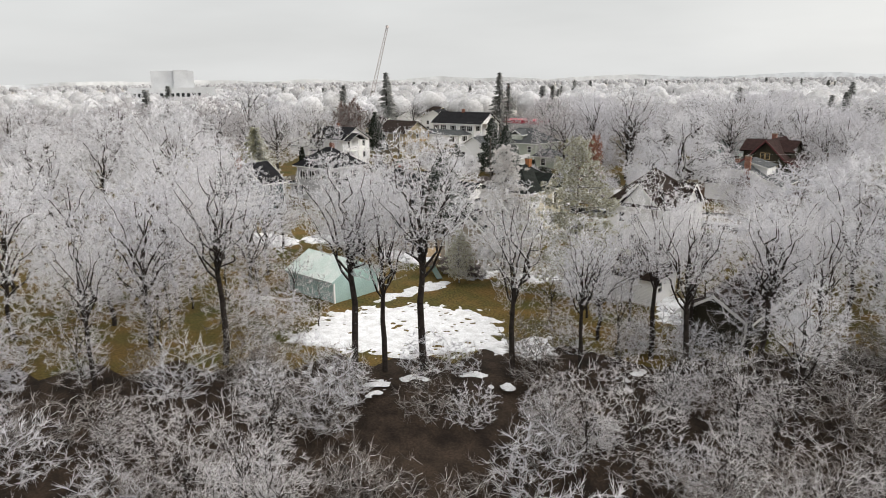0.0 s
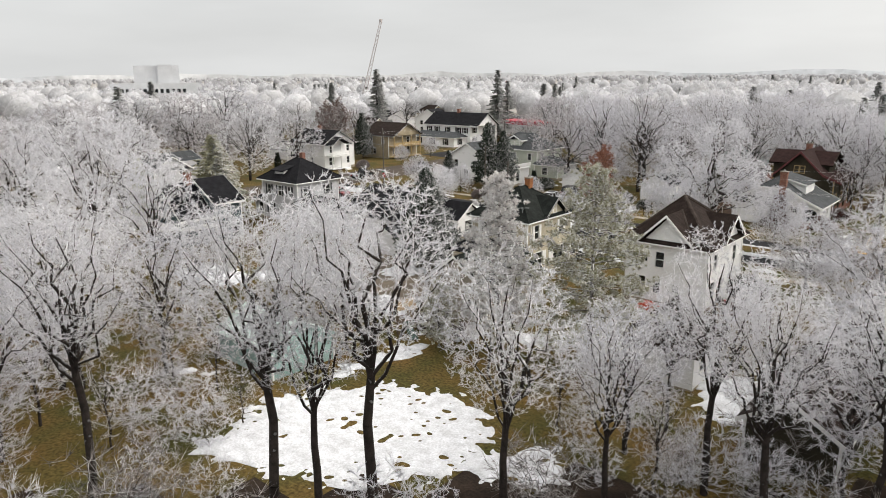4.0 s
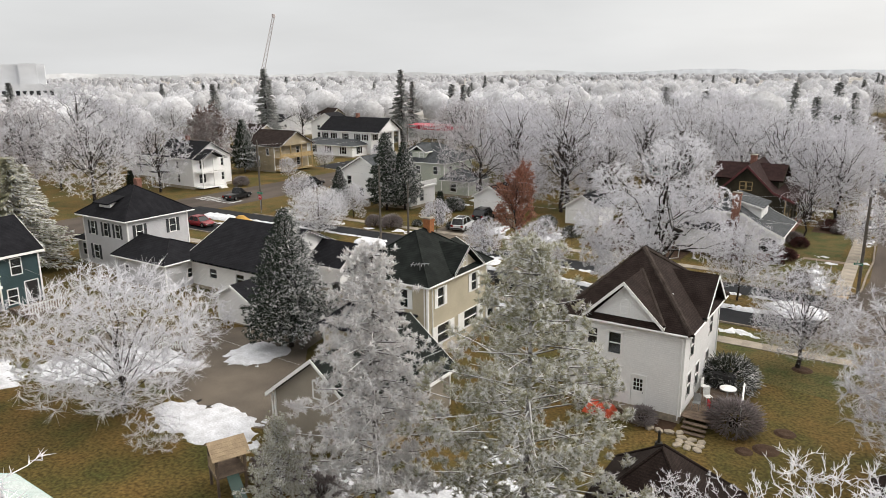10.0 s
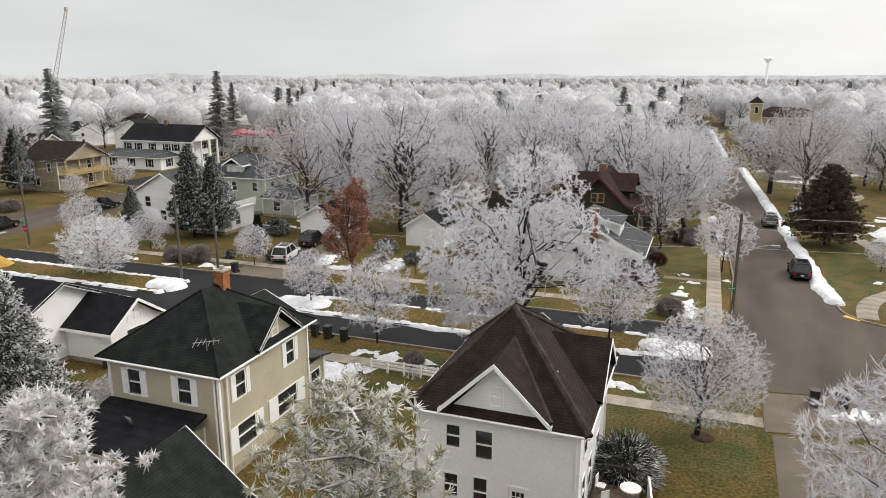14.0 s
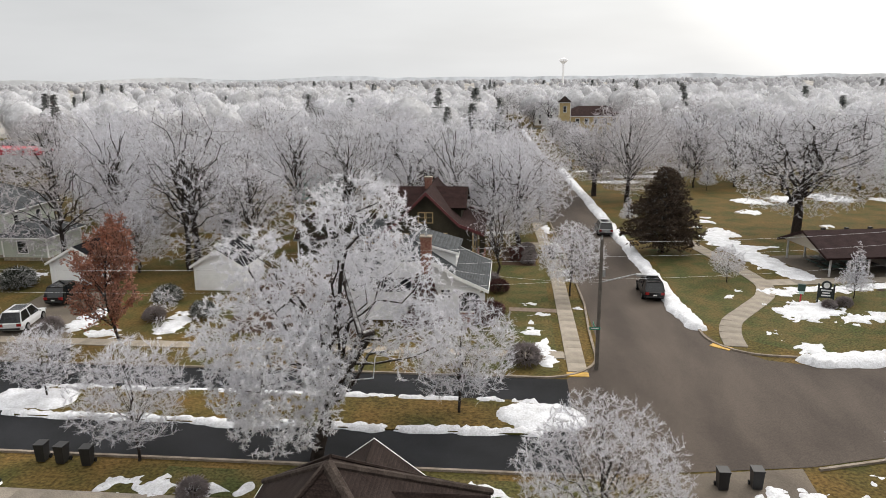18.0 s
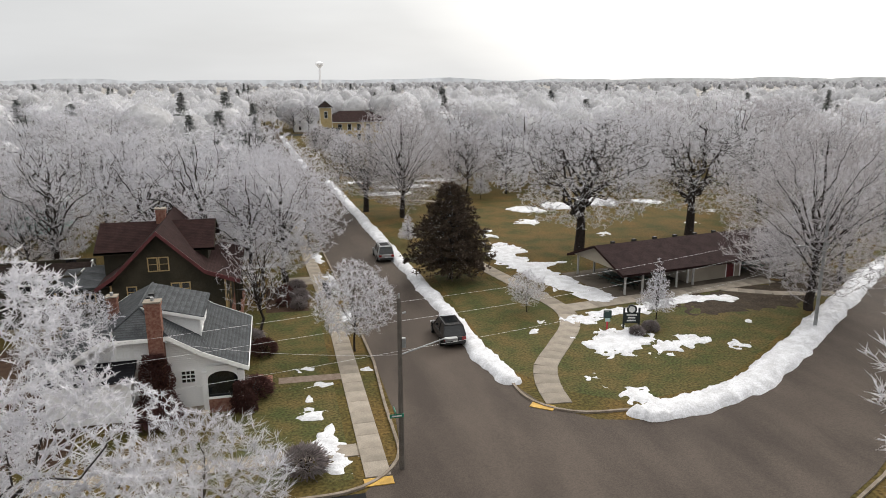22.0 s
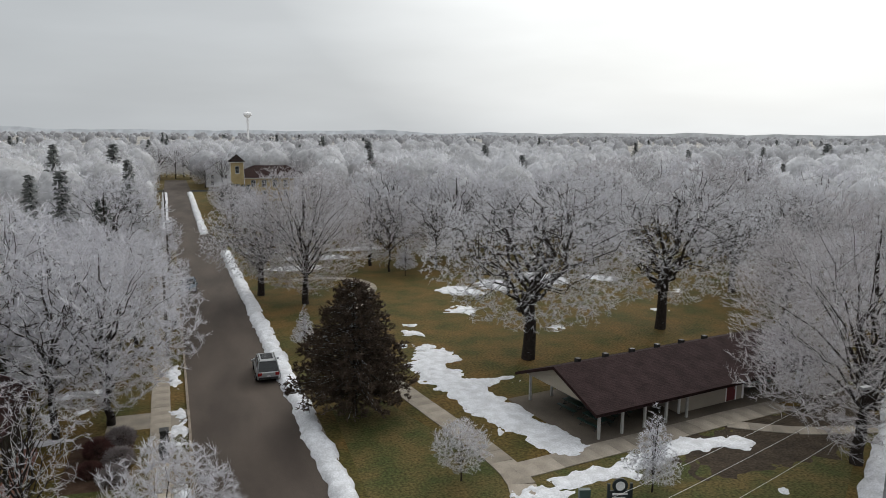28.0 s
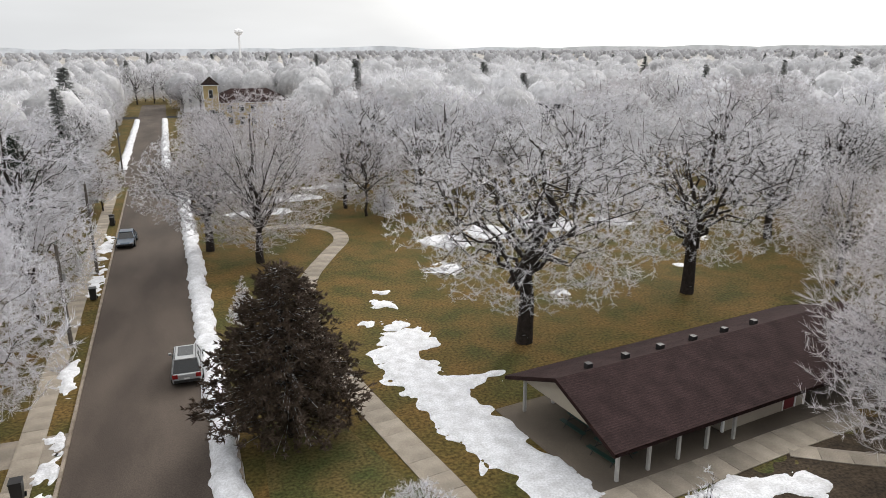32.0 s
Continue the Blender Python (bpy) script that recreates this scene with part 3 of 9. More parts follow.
def chimney(parent, x, y, w, d, z0, z1, mat=BRICK):
    bm = boxes((x - w / 2, x + w / 2, y - d / 2, y + d / 2, z0, z1), (x - w / 2 - 0.05, x + w / 2 + 0.05, y - d / 2 - 0.05, y + d / 2 + 0.05, z1 - 0.22, z1 - 0.08))
    ch = part("chimney", bm, mat, parent)
    part("chimney_cap", boxes((x - w / 2 - 0.07, x + w / 2 + 0.07, y - d / 2 - 0.07, y + d / 2 + 0.07, z1 + 0.002, z1 + 0.09)), CONCRETE, ch)
    part("flue", tubes((( x, y, z1 + 0.09), (x, y, z1 + 0.3), 0.11)), METAL, ch)
    return ch


def four_walls(h, x0, x1, y0, y1, z0, z1, mat, wins, doors=(), trim=WHITE_TRIM, shutters=None, rails=1, mullions=0, stone=STONE):
    """wins: (side, u, z, w, h); doors the same. Builds the openings, frames and panes."""
    holes = {k: [] for k in "SNEW"}
    planes = {"S": y0, "N": y1, "E": x1, "W": x0}
    for s, u, z, w, hh in wins:
        holes[s].append(window(h, s, planes[s], u, z, w, hh, trim, shutters, rails, mullions))
    for s, u, z, w, hh, m, gl in doors:
        holes[s].append(door(h, s, planes[s], u, z, w, hh, m, gl))
    wall(h, "S", x0, x1, z0, z1, y0, holes["S"], mat)
    wall(h, "N", x0, x1, z0, z1, y1, holes["N"], mat)
    wall(h, "E", y0 + 0.2, y1 - 0.2, z0, z1, x1, holes["E"], mat)
    wall(h, "W", y0 + 0.2, y1 - 0.2, z0, z1, x0, holes["W"], mat)
    if stone:
        part("foundation", boxes((x0 - 0.04, x1 + 0.04, y0 - 0.04, y1 + 0.04, -0.3, z0)), stone, h)
    for cx, cy in ((x0, y0), (x1, y0), (x1, y1), (x0, y1)):
        part("corner_board", boxes((cx - 0.07, cx + 0.07, cy - 0.07, cy + 0.07, z0, z1)), trim, h)


def soften_rim(bm, z):
    """Rounds the stepped outline of a sheet made on a grid and lays its rim on the ground."""
    for v in [v for v in bm.verts if not v.link_faces]:
        bm.verts.remove(v)
    near = {}
    for e in bm.edges:
        if len(e.link_faces) == 1:
            a, b = e.verts
            near.setdefault(a, []).append(b)
            near.setdefault(b, []).append(a)
    for _ in range(3):
        moved = {v: (v.co * 0.4 + sum((o.co for o in ns), Vector()) * (0.6 / len(ns))) for v, ns in near.items()}
        for v, c in moved.items():
            v.co = c
    for v in near:
        v.co.z = z


def grid_snow(name, x0, x1, y0, y1, inside, step=0.22, high=0.14, seed=0, label="patch of old snow lying on the grass", z=0.0, rough=1.0, mat=SNOW, category="snow", prints=None):
    """A sheet of snow with a ragged, thin edge. inside(x, y): metres inside the outline, negative outside."""
    nx, ny = int((x1 - x0) / step) + 1, int((y1 - y0) / step) + 1
    hs = {}
    for i in range(nx + 1):
        for j in range(ny + 1):
            x, y = x0 + i * step, y0 + j * step
            d = inside(x, y)
            if d < -1.2:
                continue
            q = noise.fractal(Vector((x * 0.55, y * 0.55, seed * 7.3)), 1.0, 2.1, 4)
            v = d + rough * (0.7 * q + 0.75 * noise.fractal(Vector((x * 2.0, y * 2.0, seed + 1.5)), 0.6, 2.0, 4) + 0.45 * noise.noise(Vector((x * 5.5, y * 5.5, seed))))
            bump = noise.fractal(Vector((x * 1.3, y * 1.3, seed + 3.0)), 1.0, 2.0, 3)
            if prints and noise.noise(Vector((x * 2.1, y * 2.1, seed + 4))) + 0.5 * noise.noise(Vector((x * 0.5, y * 0.5, seed))) > prints:
                continue
            if v > -0.02:
                hs[i, j] = z + 0.012 + min(high, max(0.0, v) * 0.22) * (1 + 0.3 * bump)
    bm = bmesh.new()
    vs = {k: bm.verts.new((x0 + k[0] * step + 0.06 * noise.noise(Vector((k[0], k[1], seed))), y0 + k[1] * step + 0.06 * noise.noise(Vector((k[1], k[0], seed + 9))), h)) for k, h in hs.items()}
    top = []
    for i, j in hs:
        q = [(i, j), (i + 1, j), (i + 1, j + 1), (i, j + 1)]
        have = [k for k in q if k in vs]
        if len(have) == 4 or (len(have) == 3 and (i, j) in vs):
            top.append(bm.faces.new([vs[k] for k in have]))
    if not top:
        bm.free()
        return None
    soften_rim(bm, z + 0.006)
    return mesh_thing(name, bm, mat, label, category, kind="structure", smooth=True)


def ring(cx, cy, rx, ry, turn=0.0):
    c, s = math.cos(radians(turn)), math.sin(radians(turn))

    def inside(x, y):
        u, v = (x - cx) * c + (y - cy) * s, -(x - cx) * s + (y - cy) * c
        return (1 - math.hypot(u / rx, v / ry)) * min(rx, ry)
    return inside


def band(points, half):
    """Metres inside a band of half that width along a line of plan points."""
    def inside(x, y):
        best = 1e9
        for (ax, ay), (bx, by) in zip(points, points[1:]):
            dx, dy = bx - ax, by - ay
            t = max(0, min(1, ((x - ax) * dx + (y - ay) * dy) / (dx * dx + dy * dy)))
            best = min(best, math.hypot(x - ax - t * dx, y - ay - t * dy))
        return half - best
    return inside


# ---- ground, roads, pavements ----
def ground_z(x, y):
    d = (x + 33) * 0.66 - (y - 31) * 0.75
    return -min(3.0, max(0.0, d - 2.0) * 0.22)


def lawn_sheet():
    bm = bmesh.new()
    xs = [-2500, -1200, -600, -300, -200] + list(range(-160, 101, 4)) + [150, 300, 600, 1200, 2500]
    ys = [-600, -200, -80] + list(range(-40, 241, 4)) + [300, 450, 700, 1200, 2500]
    rows = [[bm.verts.new((x, y, ground_z(x, y))) for x in xs] for y in ys]
    for j in range(len(ys) - 1):
        for i in range(len(xs) - 1):
            bm.faces.new((rows[j][i], rows[j][i + 1], rows[j + 1][i + 1], rows[j + 1][i]))
    for f in bm.faces:
        c = f.calc_center_median()
        d = (c.x + 33) * 0.66 - (c.y - 31) * 0.75
        if d > -1 and c.y < 90:
            f.material_index = 1
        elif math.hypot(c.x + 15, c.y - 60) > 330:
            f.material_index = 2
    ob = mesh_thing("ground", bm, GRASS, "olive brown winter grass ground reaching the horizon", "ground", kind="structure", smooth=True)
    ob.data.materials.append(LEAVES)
    ob.data.materials.append(FAR_GROUND)
    return ob


lawn_sheet()


def offset_line(points, d):
    """A line moved d metres to its right."""
    out = []
    for k, p in enumerate(points):
        a, b = Vector(points[max(k - 1, 0)]), Vector(points[min(k + 1, len(points) - 1)])
        t = (b - a).normalized()
        out.append((p[0] + t.y * d, p[1] - t.x * d))
    return out


def ribbon(name, points, left, right, z, mat, label, category="road", kind="structure"):
    a, b = offset_line(points, -left), offset_line(points, right)
    bm = bmesh.new()
    va = [bm.verts.new((*p, z)) for p in a]
    vb = [bm.verts.new((*p, z)) for p in b]
    for k in range(len(points) - 1):
        bm.faces.new((va[k], vb[k], vb[k + 1], va[k + 1]))
    return mesh_thing(name, bm, mat, label, category, kind=kind)


def plate(name, pts, z, mat, label, category="road", kind="structure"):
    bm = bmesh.new()
    bm.faces.new([bm.verts.new((*p, z)) for p in pts])
    bmesh.ops.recalc_face_normals(bm, faces=bm.faces)
    if bm.faces[:][0].normal.z < 0:
        bmesh.ops.reverse_faces(bm, faces=bm.faces)
    return mesh_thing(name, bm, mat, label, category, kind=kind)


def kerb(points, label="low worn concrete kerb along the road edge"):
    a, b = offset_line(points, -0.09), offset_line(points, 0.09)
    bm = bmesh.new()
    lo_a, hi_a, hi_b, lo_b = ([bm.verts.new((*p, z)) for p in q] for q, z in ((a, -0.05), (a, 0.13), (b, 0.13), (b, -0.05)))
    for k in range(len(points) - 1):
        for p, q in ((lo_a, hi_a), (hi_a, hi_b), (hi_b, lo_b)):
            bm.faces.new((p[k], p[k + 1], q[k + 1], q[k]))
    for k in (0, -1):
        bm.faces.new((lo_a[k], hi_a[k], hi_b[k], lo_b[k]))
    bmesh.ops.recalc_face_normals(bm, faces=bm.faces)
    return mesh_thing("kerb", bm, KERB, label, "kerb", kind="structure")


def arc(cx, cy, r, a0, a1, k=8):
    return [(cx + r * math.cos(radians(a0 + (a1 - a0) * i / k)), cy + r * math.sin(radians(a0 + (a1 - a0) * i / k))) for i in range(k + 1)]


def bx(y):
    """The middle of the long straight street at y."""
    return -15.6 - 0.042 * max(0.0, y - 128) - 2.0 * min(1.0, max(0.0, (y - 222) / 20))


B_LINE = [(bx(y), y) for y in (98, 110, 130, 150, 175, 200, 222, 232, 242, 270, 320, 360, 400)]
ribbon("road", B_LINE, 4.15, 4.15, 0.016, ASPHALT_OLD, "straight worn grey-brown residential asphalt street")
ribbon("road", [(-112, 97.6), (-60, 97.6), (-22.2, 97.6)], 6.0, 6.0, 0.012, ASPHALT, "fresh black asphalt boulevard lanes beside a median")
plate("road", [(-22.6, 91.6), (-15.6, 92.6), (-10.6, 93.4), (-3.6, 95.6), (3.3, 99.0), (10.3, 103.3), (30, 118), (62, 139), (130, 184), (130, 196), (46, 138.6), (32.9, 130.6), (15, 117.4), (6, 110.6), (0.5, 107.6), (-4, 106.9), (-8.0, 108.0), (-10.4, 110.6), (-11.4, 114.5), (-19.7, 112), (-20.2, 107.0), (-22.6, 103.6)], 0.024, ASPHALT_OLD, "worn grey-brown asphalt junction bending round the park")
ribbon("road", [(-114, 20), (-114, 100), (-114.5, 180), (-116, 400)], 6.2, 6.2, 0.008, ASPHALT_OLD, "wide worn grey asphalt cross street")
ribbon("road", [(-108, 227), (-60, 227), (70, 226)], 4, 4, 0.004, ASPHALT_OLD, "worn asphalt cross street beyond the park")
ribbon("road", [(-108, 345), (-60, 345), (70, 344)], 4, 4, 0.004, ASPHALT, "dark asphalt cross street far off")

kerb([(-100, 103.7), (-60, 103.7), (-24.4, 103.7)] + arc(-24.4, 107.9, 4.2, -90, 0)[1:] + [(-20.15, 113)] + [(bx(y) - 4.25, y) for y in (120, 140, 160, 185, 219)], "worn concrete kerb rounding the corner lawn")
kerb([(-104, 91.5), (-60, 91.5), (-21, 91.5)], "worn concrete kerb along the black lanes")
kerb([(bx(y) + 4.25, y) for y in (219, 185, 160, 140, 120)] + [(-11.3, 115.5)] + arc(-7.1, 113.0, 4.2, 170, 265)[1:] + [(-4.2, 108.6), (0.5, 107.9), (6, 110.9), (15, 117.7), (32.9, 130.9), (46, 138.9)], "worn concrete kerb curving round the park corner")
kerb([(-10.4, 93.1), (-3.4, 95.3), (3.5, 98.7), (10.5, 103.0), (30, 117.7)], "worn concrete kerb on the bend")

# the planted median of the boulevard
for m0, m1 in ((-58.0, -23.9), (-104.5, -70.5)):
    lawn = [(m0 + 1.2, 95.6), (m1 - 1.2, 95.6), (m1, 97.8), (m1 - 1.2, 100.0), (m0 + 1.2, 100.0), (m0, 97.8)]
    bm = bmesh.new()
    prism(bm, [(*p, 0.0) for p in lawn], (0, 0, 1), 0.11)
    mesh_thing("median", bm, GRASS, "long grassy median island between the black lanes", "median", kind="structure")

# crosswalk and lane marks on the cross street
for k in range(7):
    mesh_thing("crosswalk_bar", boxes((-118.6 + 1.35 * k, -117.8 + 1.35 * k, 107.6, 110.6, 0.019, 0.024)), ROAD_PAINT, "worn white crosswalk bar painted on asphalt", "road marking", "crosswalk bars", "structure")
mesh_thing("stop_line", boxes((-107.4, -107.0, 92.2, 95.2, 0.019, 0.024)), ROAD_PAINT, "worn white stop line painted on asphalt", "road marking", kind="structure")

# drives
plate("driveway", [(-61.5, 58.6), (-50.6, 56.8), (-47.6, 58.0), (-51.5, 64.6), (-54.8, 68.5), (-57.5, 80), (-57.0, 91.4), (-60.5, 91.4), (-61.5, 80), (-61.8, 70), (-66, 66), (-72, 62), (-70, 57)], 0.006, DIRT, "brown worn concrete driveway widening behind the houses", "driveway")
plate("driveway", [(-19.0, 86.2), (-11.6, 87.6), (-11.2, 93.2), (-18.8, 91.9)], 0.028, DIRT, "worn concrete driveway apron by the bins", "driveway")
plate("driveway", [(-18.8, 78), (-13.2, 79), (-12.6, 86.6), (-18.6, 86.0)], 0.006, DIRT, "dark gravelly drive behind the pavement", "driveway")
plate("driveway", [(-69.6, 104), (-62.2, 104), (-62.2, 118), (-66.2, 122), (-71.6, 122)], 0.006, DIRT, "worn concrete driveway leading to a garage", "driveway")
plate("driveway", [(-25.8, 141.7), (-20.7, 141.7), (-20.5, 144.6), (-25.8, 144.6)], 0.006, CONCRETE, "pale concrete driveway crossing the verge", "driveway")
plate("parking_lot", [(-131, 150), (-116.5, 148), (-117, 172), (-131, 171)], 0.004, ASPHALT, "dark asphalt parking lot beside the big white house", "parking lot")
plate("parking_lot", [(-330, 150), (-205, 110), (-185, 150), (-300, 220)], 0.004, ASPHALT_OLD, "wide grey parking lot before the hospital", "parking lot")
plate("yard", [(-50, 111), (-38, 110), (-38, 128), (-52, 130)], 0.005, MULCH, "dark muddy yard between garages", "yard")
plate("yard", [(-27.5, 133.5), (-23.7, 133.2), (-23.8, 141.4), (-27.5, 141.4)], 0.007, MULCH, "dark mulched bed beside the pavement", "yard")
plate("green_lawn", [(-11.0, 117), (-8.6, 112.5), (-5, 109.8), (2, 110.5), (14, 119), (26, 128), (20, 131), (4, 128.5), (-1, 127.5), (-4, 134), (-6.5, 142), (-10.5, 142)], 0.004, LAWN, "green and brown park lawn", "lawn")
plate("green_lawn", [(-30, 105), (-23, 105), (-23, 134), (-27.6, 134), (-28.2, 112), (-33, 110)], 0.004, LAWN, "patchy green front lawn", "lawn")
plate("green_lawn", [(-44.5, 80), (-36, 80), (-27, 81), (-19.5, 80), (-19.5, 90.8), (-44.5, 90.8)], 0.004, LAWN, "patchy green and brown front lawn", "lawn")


def slab_mesh(w, l):
    bm = boxes((-w / 2 + 0.008, w / 2 - 0.008, -l / 2 + 0.008, l / 2 - 0.008, 0.0, 0.05))
    me = bpy.data.meshes.new("slab")
    bm.to_mesh(me)
    bm.free()
    me.materials.append(CONCRETE)
    return me


def pavement(points, width, label, length=1.5, limit=90):
    """A walk of single concrete slabs laid along a line."""
    bed = ribbon("pavement", points, width / 2 - 0.05, width / 2 - 0.05, 0.007, KERB, label, "pavement")
    me = slab_mesh(width, length)
    total, at, seg, done = 0.0, 0.0, 0, 0
    rest = length / 2
    for (ax, ay), (bx_, by_) in zip(points, points[1:]):
        d = math.hypot(bx_ - ax, by_ - ay)
        while rest < d and done < limit:
            t = rest / d
            ob = new("slab", me)
            ob.parent = bed
            ob.matrix_basis = pose(ax + (bx_ - ax) * t, ay + (by_ - ay) * t, 0.008 + 0.006 * random.random(), random.uniform(-0.25, 0.25), random.uniform(-0.25, 0.25), math.degrees(math.atan2(by_ - ay, bx_ - ax)) - 90)
            rest += length
            done += 1
        rest -= d
    return bed


def curve_line(pts, k=6):
    """A smooth line through plan points."""
    out = []
    p = [pts[0]] + list(pts) + [pts[-1]]
    for i in range(1, len(p) - 2):
        for s in range(k):
            t = s / k
            q = []
            for c in (0, 1):
                a, b, d, e = p[i - 1][c], p[i][c], p[i + 1][c], p[i + 2][c]
                q.append(0.5 * (2 * b + (d - a) * t + (2 * a - 5 * b + 4 * d - e) * t * t + (3 * b - a - 3 * d + e) * t ** 3))
            out.append(tuple(q))
    return out + [tuple(pts[-1])]


# ---- houses ----
def white_house():
    h = thing("house", "two-storey white clapboard house with brown hipped shingle roof", "house")
    x0, x1, y0, y1, e = -34.9, -27.55, 71.75, 80.3, 5.75
    four_walls(h, x0, x1, y0, y1, 0.45, e, WHITE_SIDING,
               [("S", -33.2, 3.95, 0.62, 1.05), ("S", -31.75, 3.6, 0.75, 1.35), ("S", -33.3, 1.45, 0.62, 1.1), ("S", -31.9, 1.15, 0.62, 1.45),
                ("E", 73.4, 1.1, 0.8, 1.5), ("E", 75.3, 1.1, 0.8, 1.5), ("E", 77.8, 1.1, 0.8, 1.5), ("E", 73.6, 3.7, 0.75, 1.35), ("E", 78.3, 3.7, 0.75, 1.35),
                ("W", 74, 3.7, 0.75, 1.35), ("W", 78, 3.7, 0.75, 1.35), ("W", 75, 1.1, 0.8, 1.5), ("N", -33, 3.7, 0.75, 1.35), ("N", -29.5, 3.7, 0.75, 1.35)],
               [("S", -30.15, 0.45, 0.85, 2.0, WHITE_TRIM, True)])
    hip_roof(h, x0 - 0.45, x1 + 0.45, y0 - 0.45, y1 + 0.45, e, ((-31.6, 75.9), (-31.6, 76.4)), 9.45, ROOF_BROWN)
    gable_roof(h, "y", -33.75, -28.7, y0 - 0.5, 75.4, e + 0.2, 8.4, ROOF_BROWN)
    gable_wall(h, "S", y0 - 0.06, [(-33.3, e + 0.15), (-29.15, e + 0.15), (-31.22, 8.1)], WHITE_SIDING)
    window(h, "S", y0 - 0.05, -31.22, 6.3, 0.5, 0.8)
    gable_roof(h, "x", -31.5, x1 + 0.55, 74.4, 79.4, e + 0.2, 8.1, ROOF_BROWN)
    gable_wall(h, "E", x1 + 0.06, [(74.9, e + 0.15), (78.9, e + 0.15), (76.9, 7.75)], WHITE_SIDING)
    gable_roof(h, "y", -33.4, -29.1, 77.4, y1 + 0.6, e + 0.2, 7.6, ROOF_BROWN)
    gable_wall(h, "N", y1 + 0.06, [(-33.1, e + 0.15), (-29.4, e + 0.15), (-31.25, 7.2)], WHITE_SIDING)
    # weathered bands of shingle along the hips and the valley beside the gable
    for q, w in (((x0 - 0.45, y0 - 0.45), 0.13), ((x1 + 0.45, y0 - 0.45), 0.2), ((x1 + 0.45, y1 + 0.45), 0.14), ((x0 - 0.45, y1 + 0.45), 0.12)):
        part("hip_cap", tubes(((-31.6, 76.0, 9.43), (q[0], q[1], e + 0.02), w), sides=8), ROOF_WORN, h, "faded brown shingle hip cap")
    part("valley", tubes(((-31.22, 74.6, 8.36), (-28.75, 71.4, e + 0.26), 0.15), sides=8), ROOF_WORN, h)
    for px, py, pz in ((-33.2, 73.6, 7.1), (-29.0, 73.9, 7.0)):
        part("vent_pipe", tubes(((px, py, pz - 0.4), (px, py, pz + 0.35), 0.06)), METAL, h)
    part("downpipe", tubes(((x1 - 0.1, y0 - 0.1, 0.2), (x1 - 0.1, y0 - 0.1, e), 0.05)), WHITE_TRIM, h)
    return h


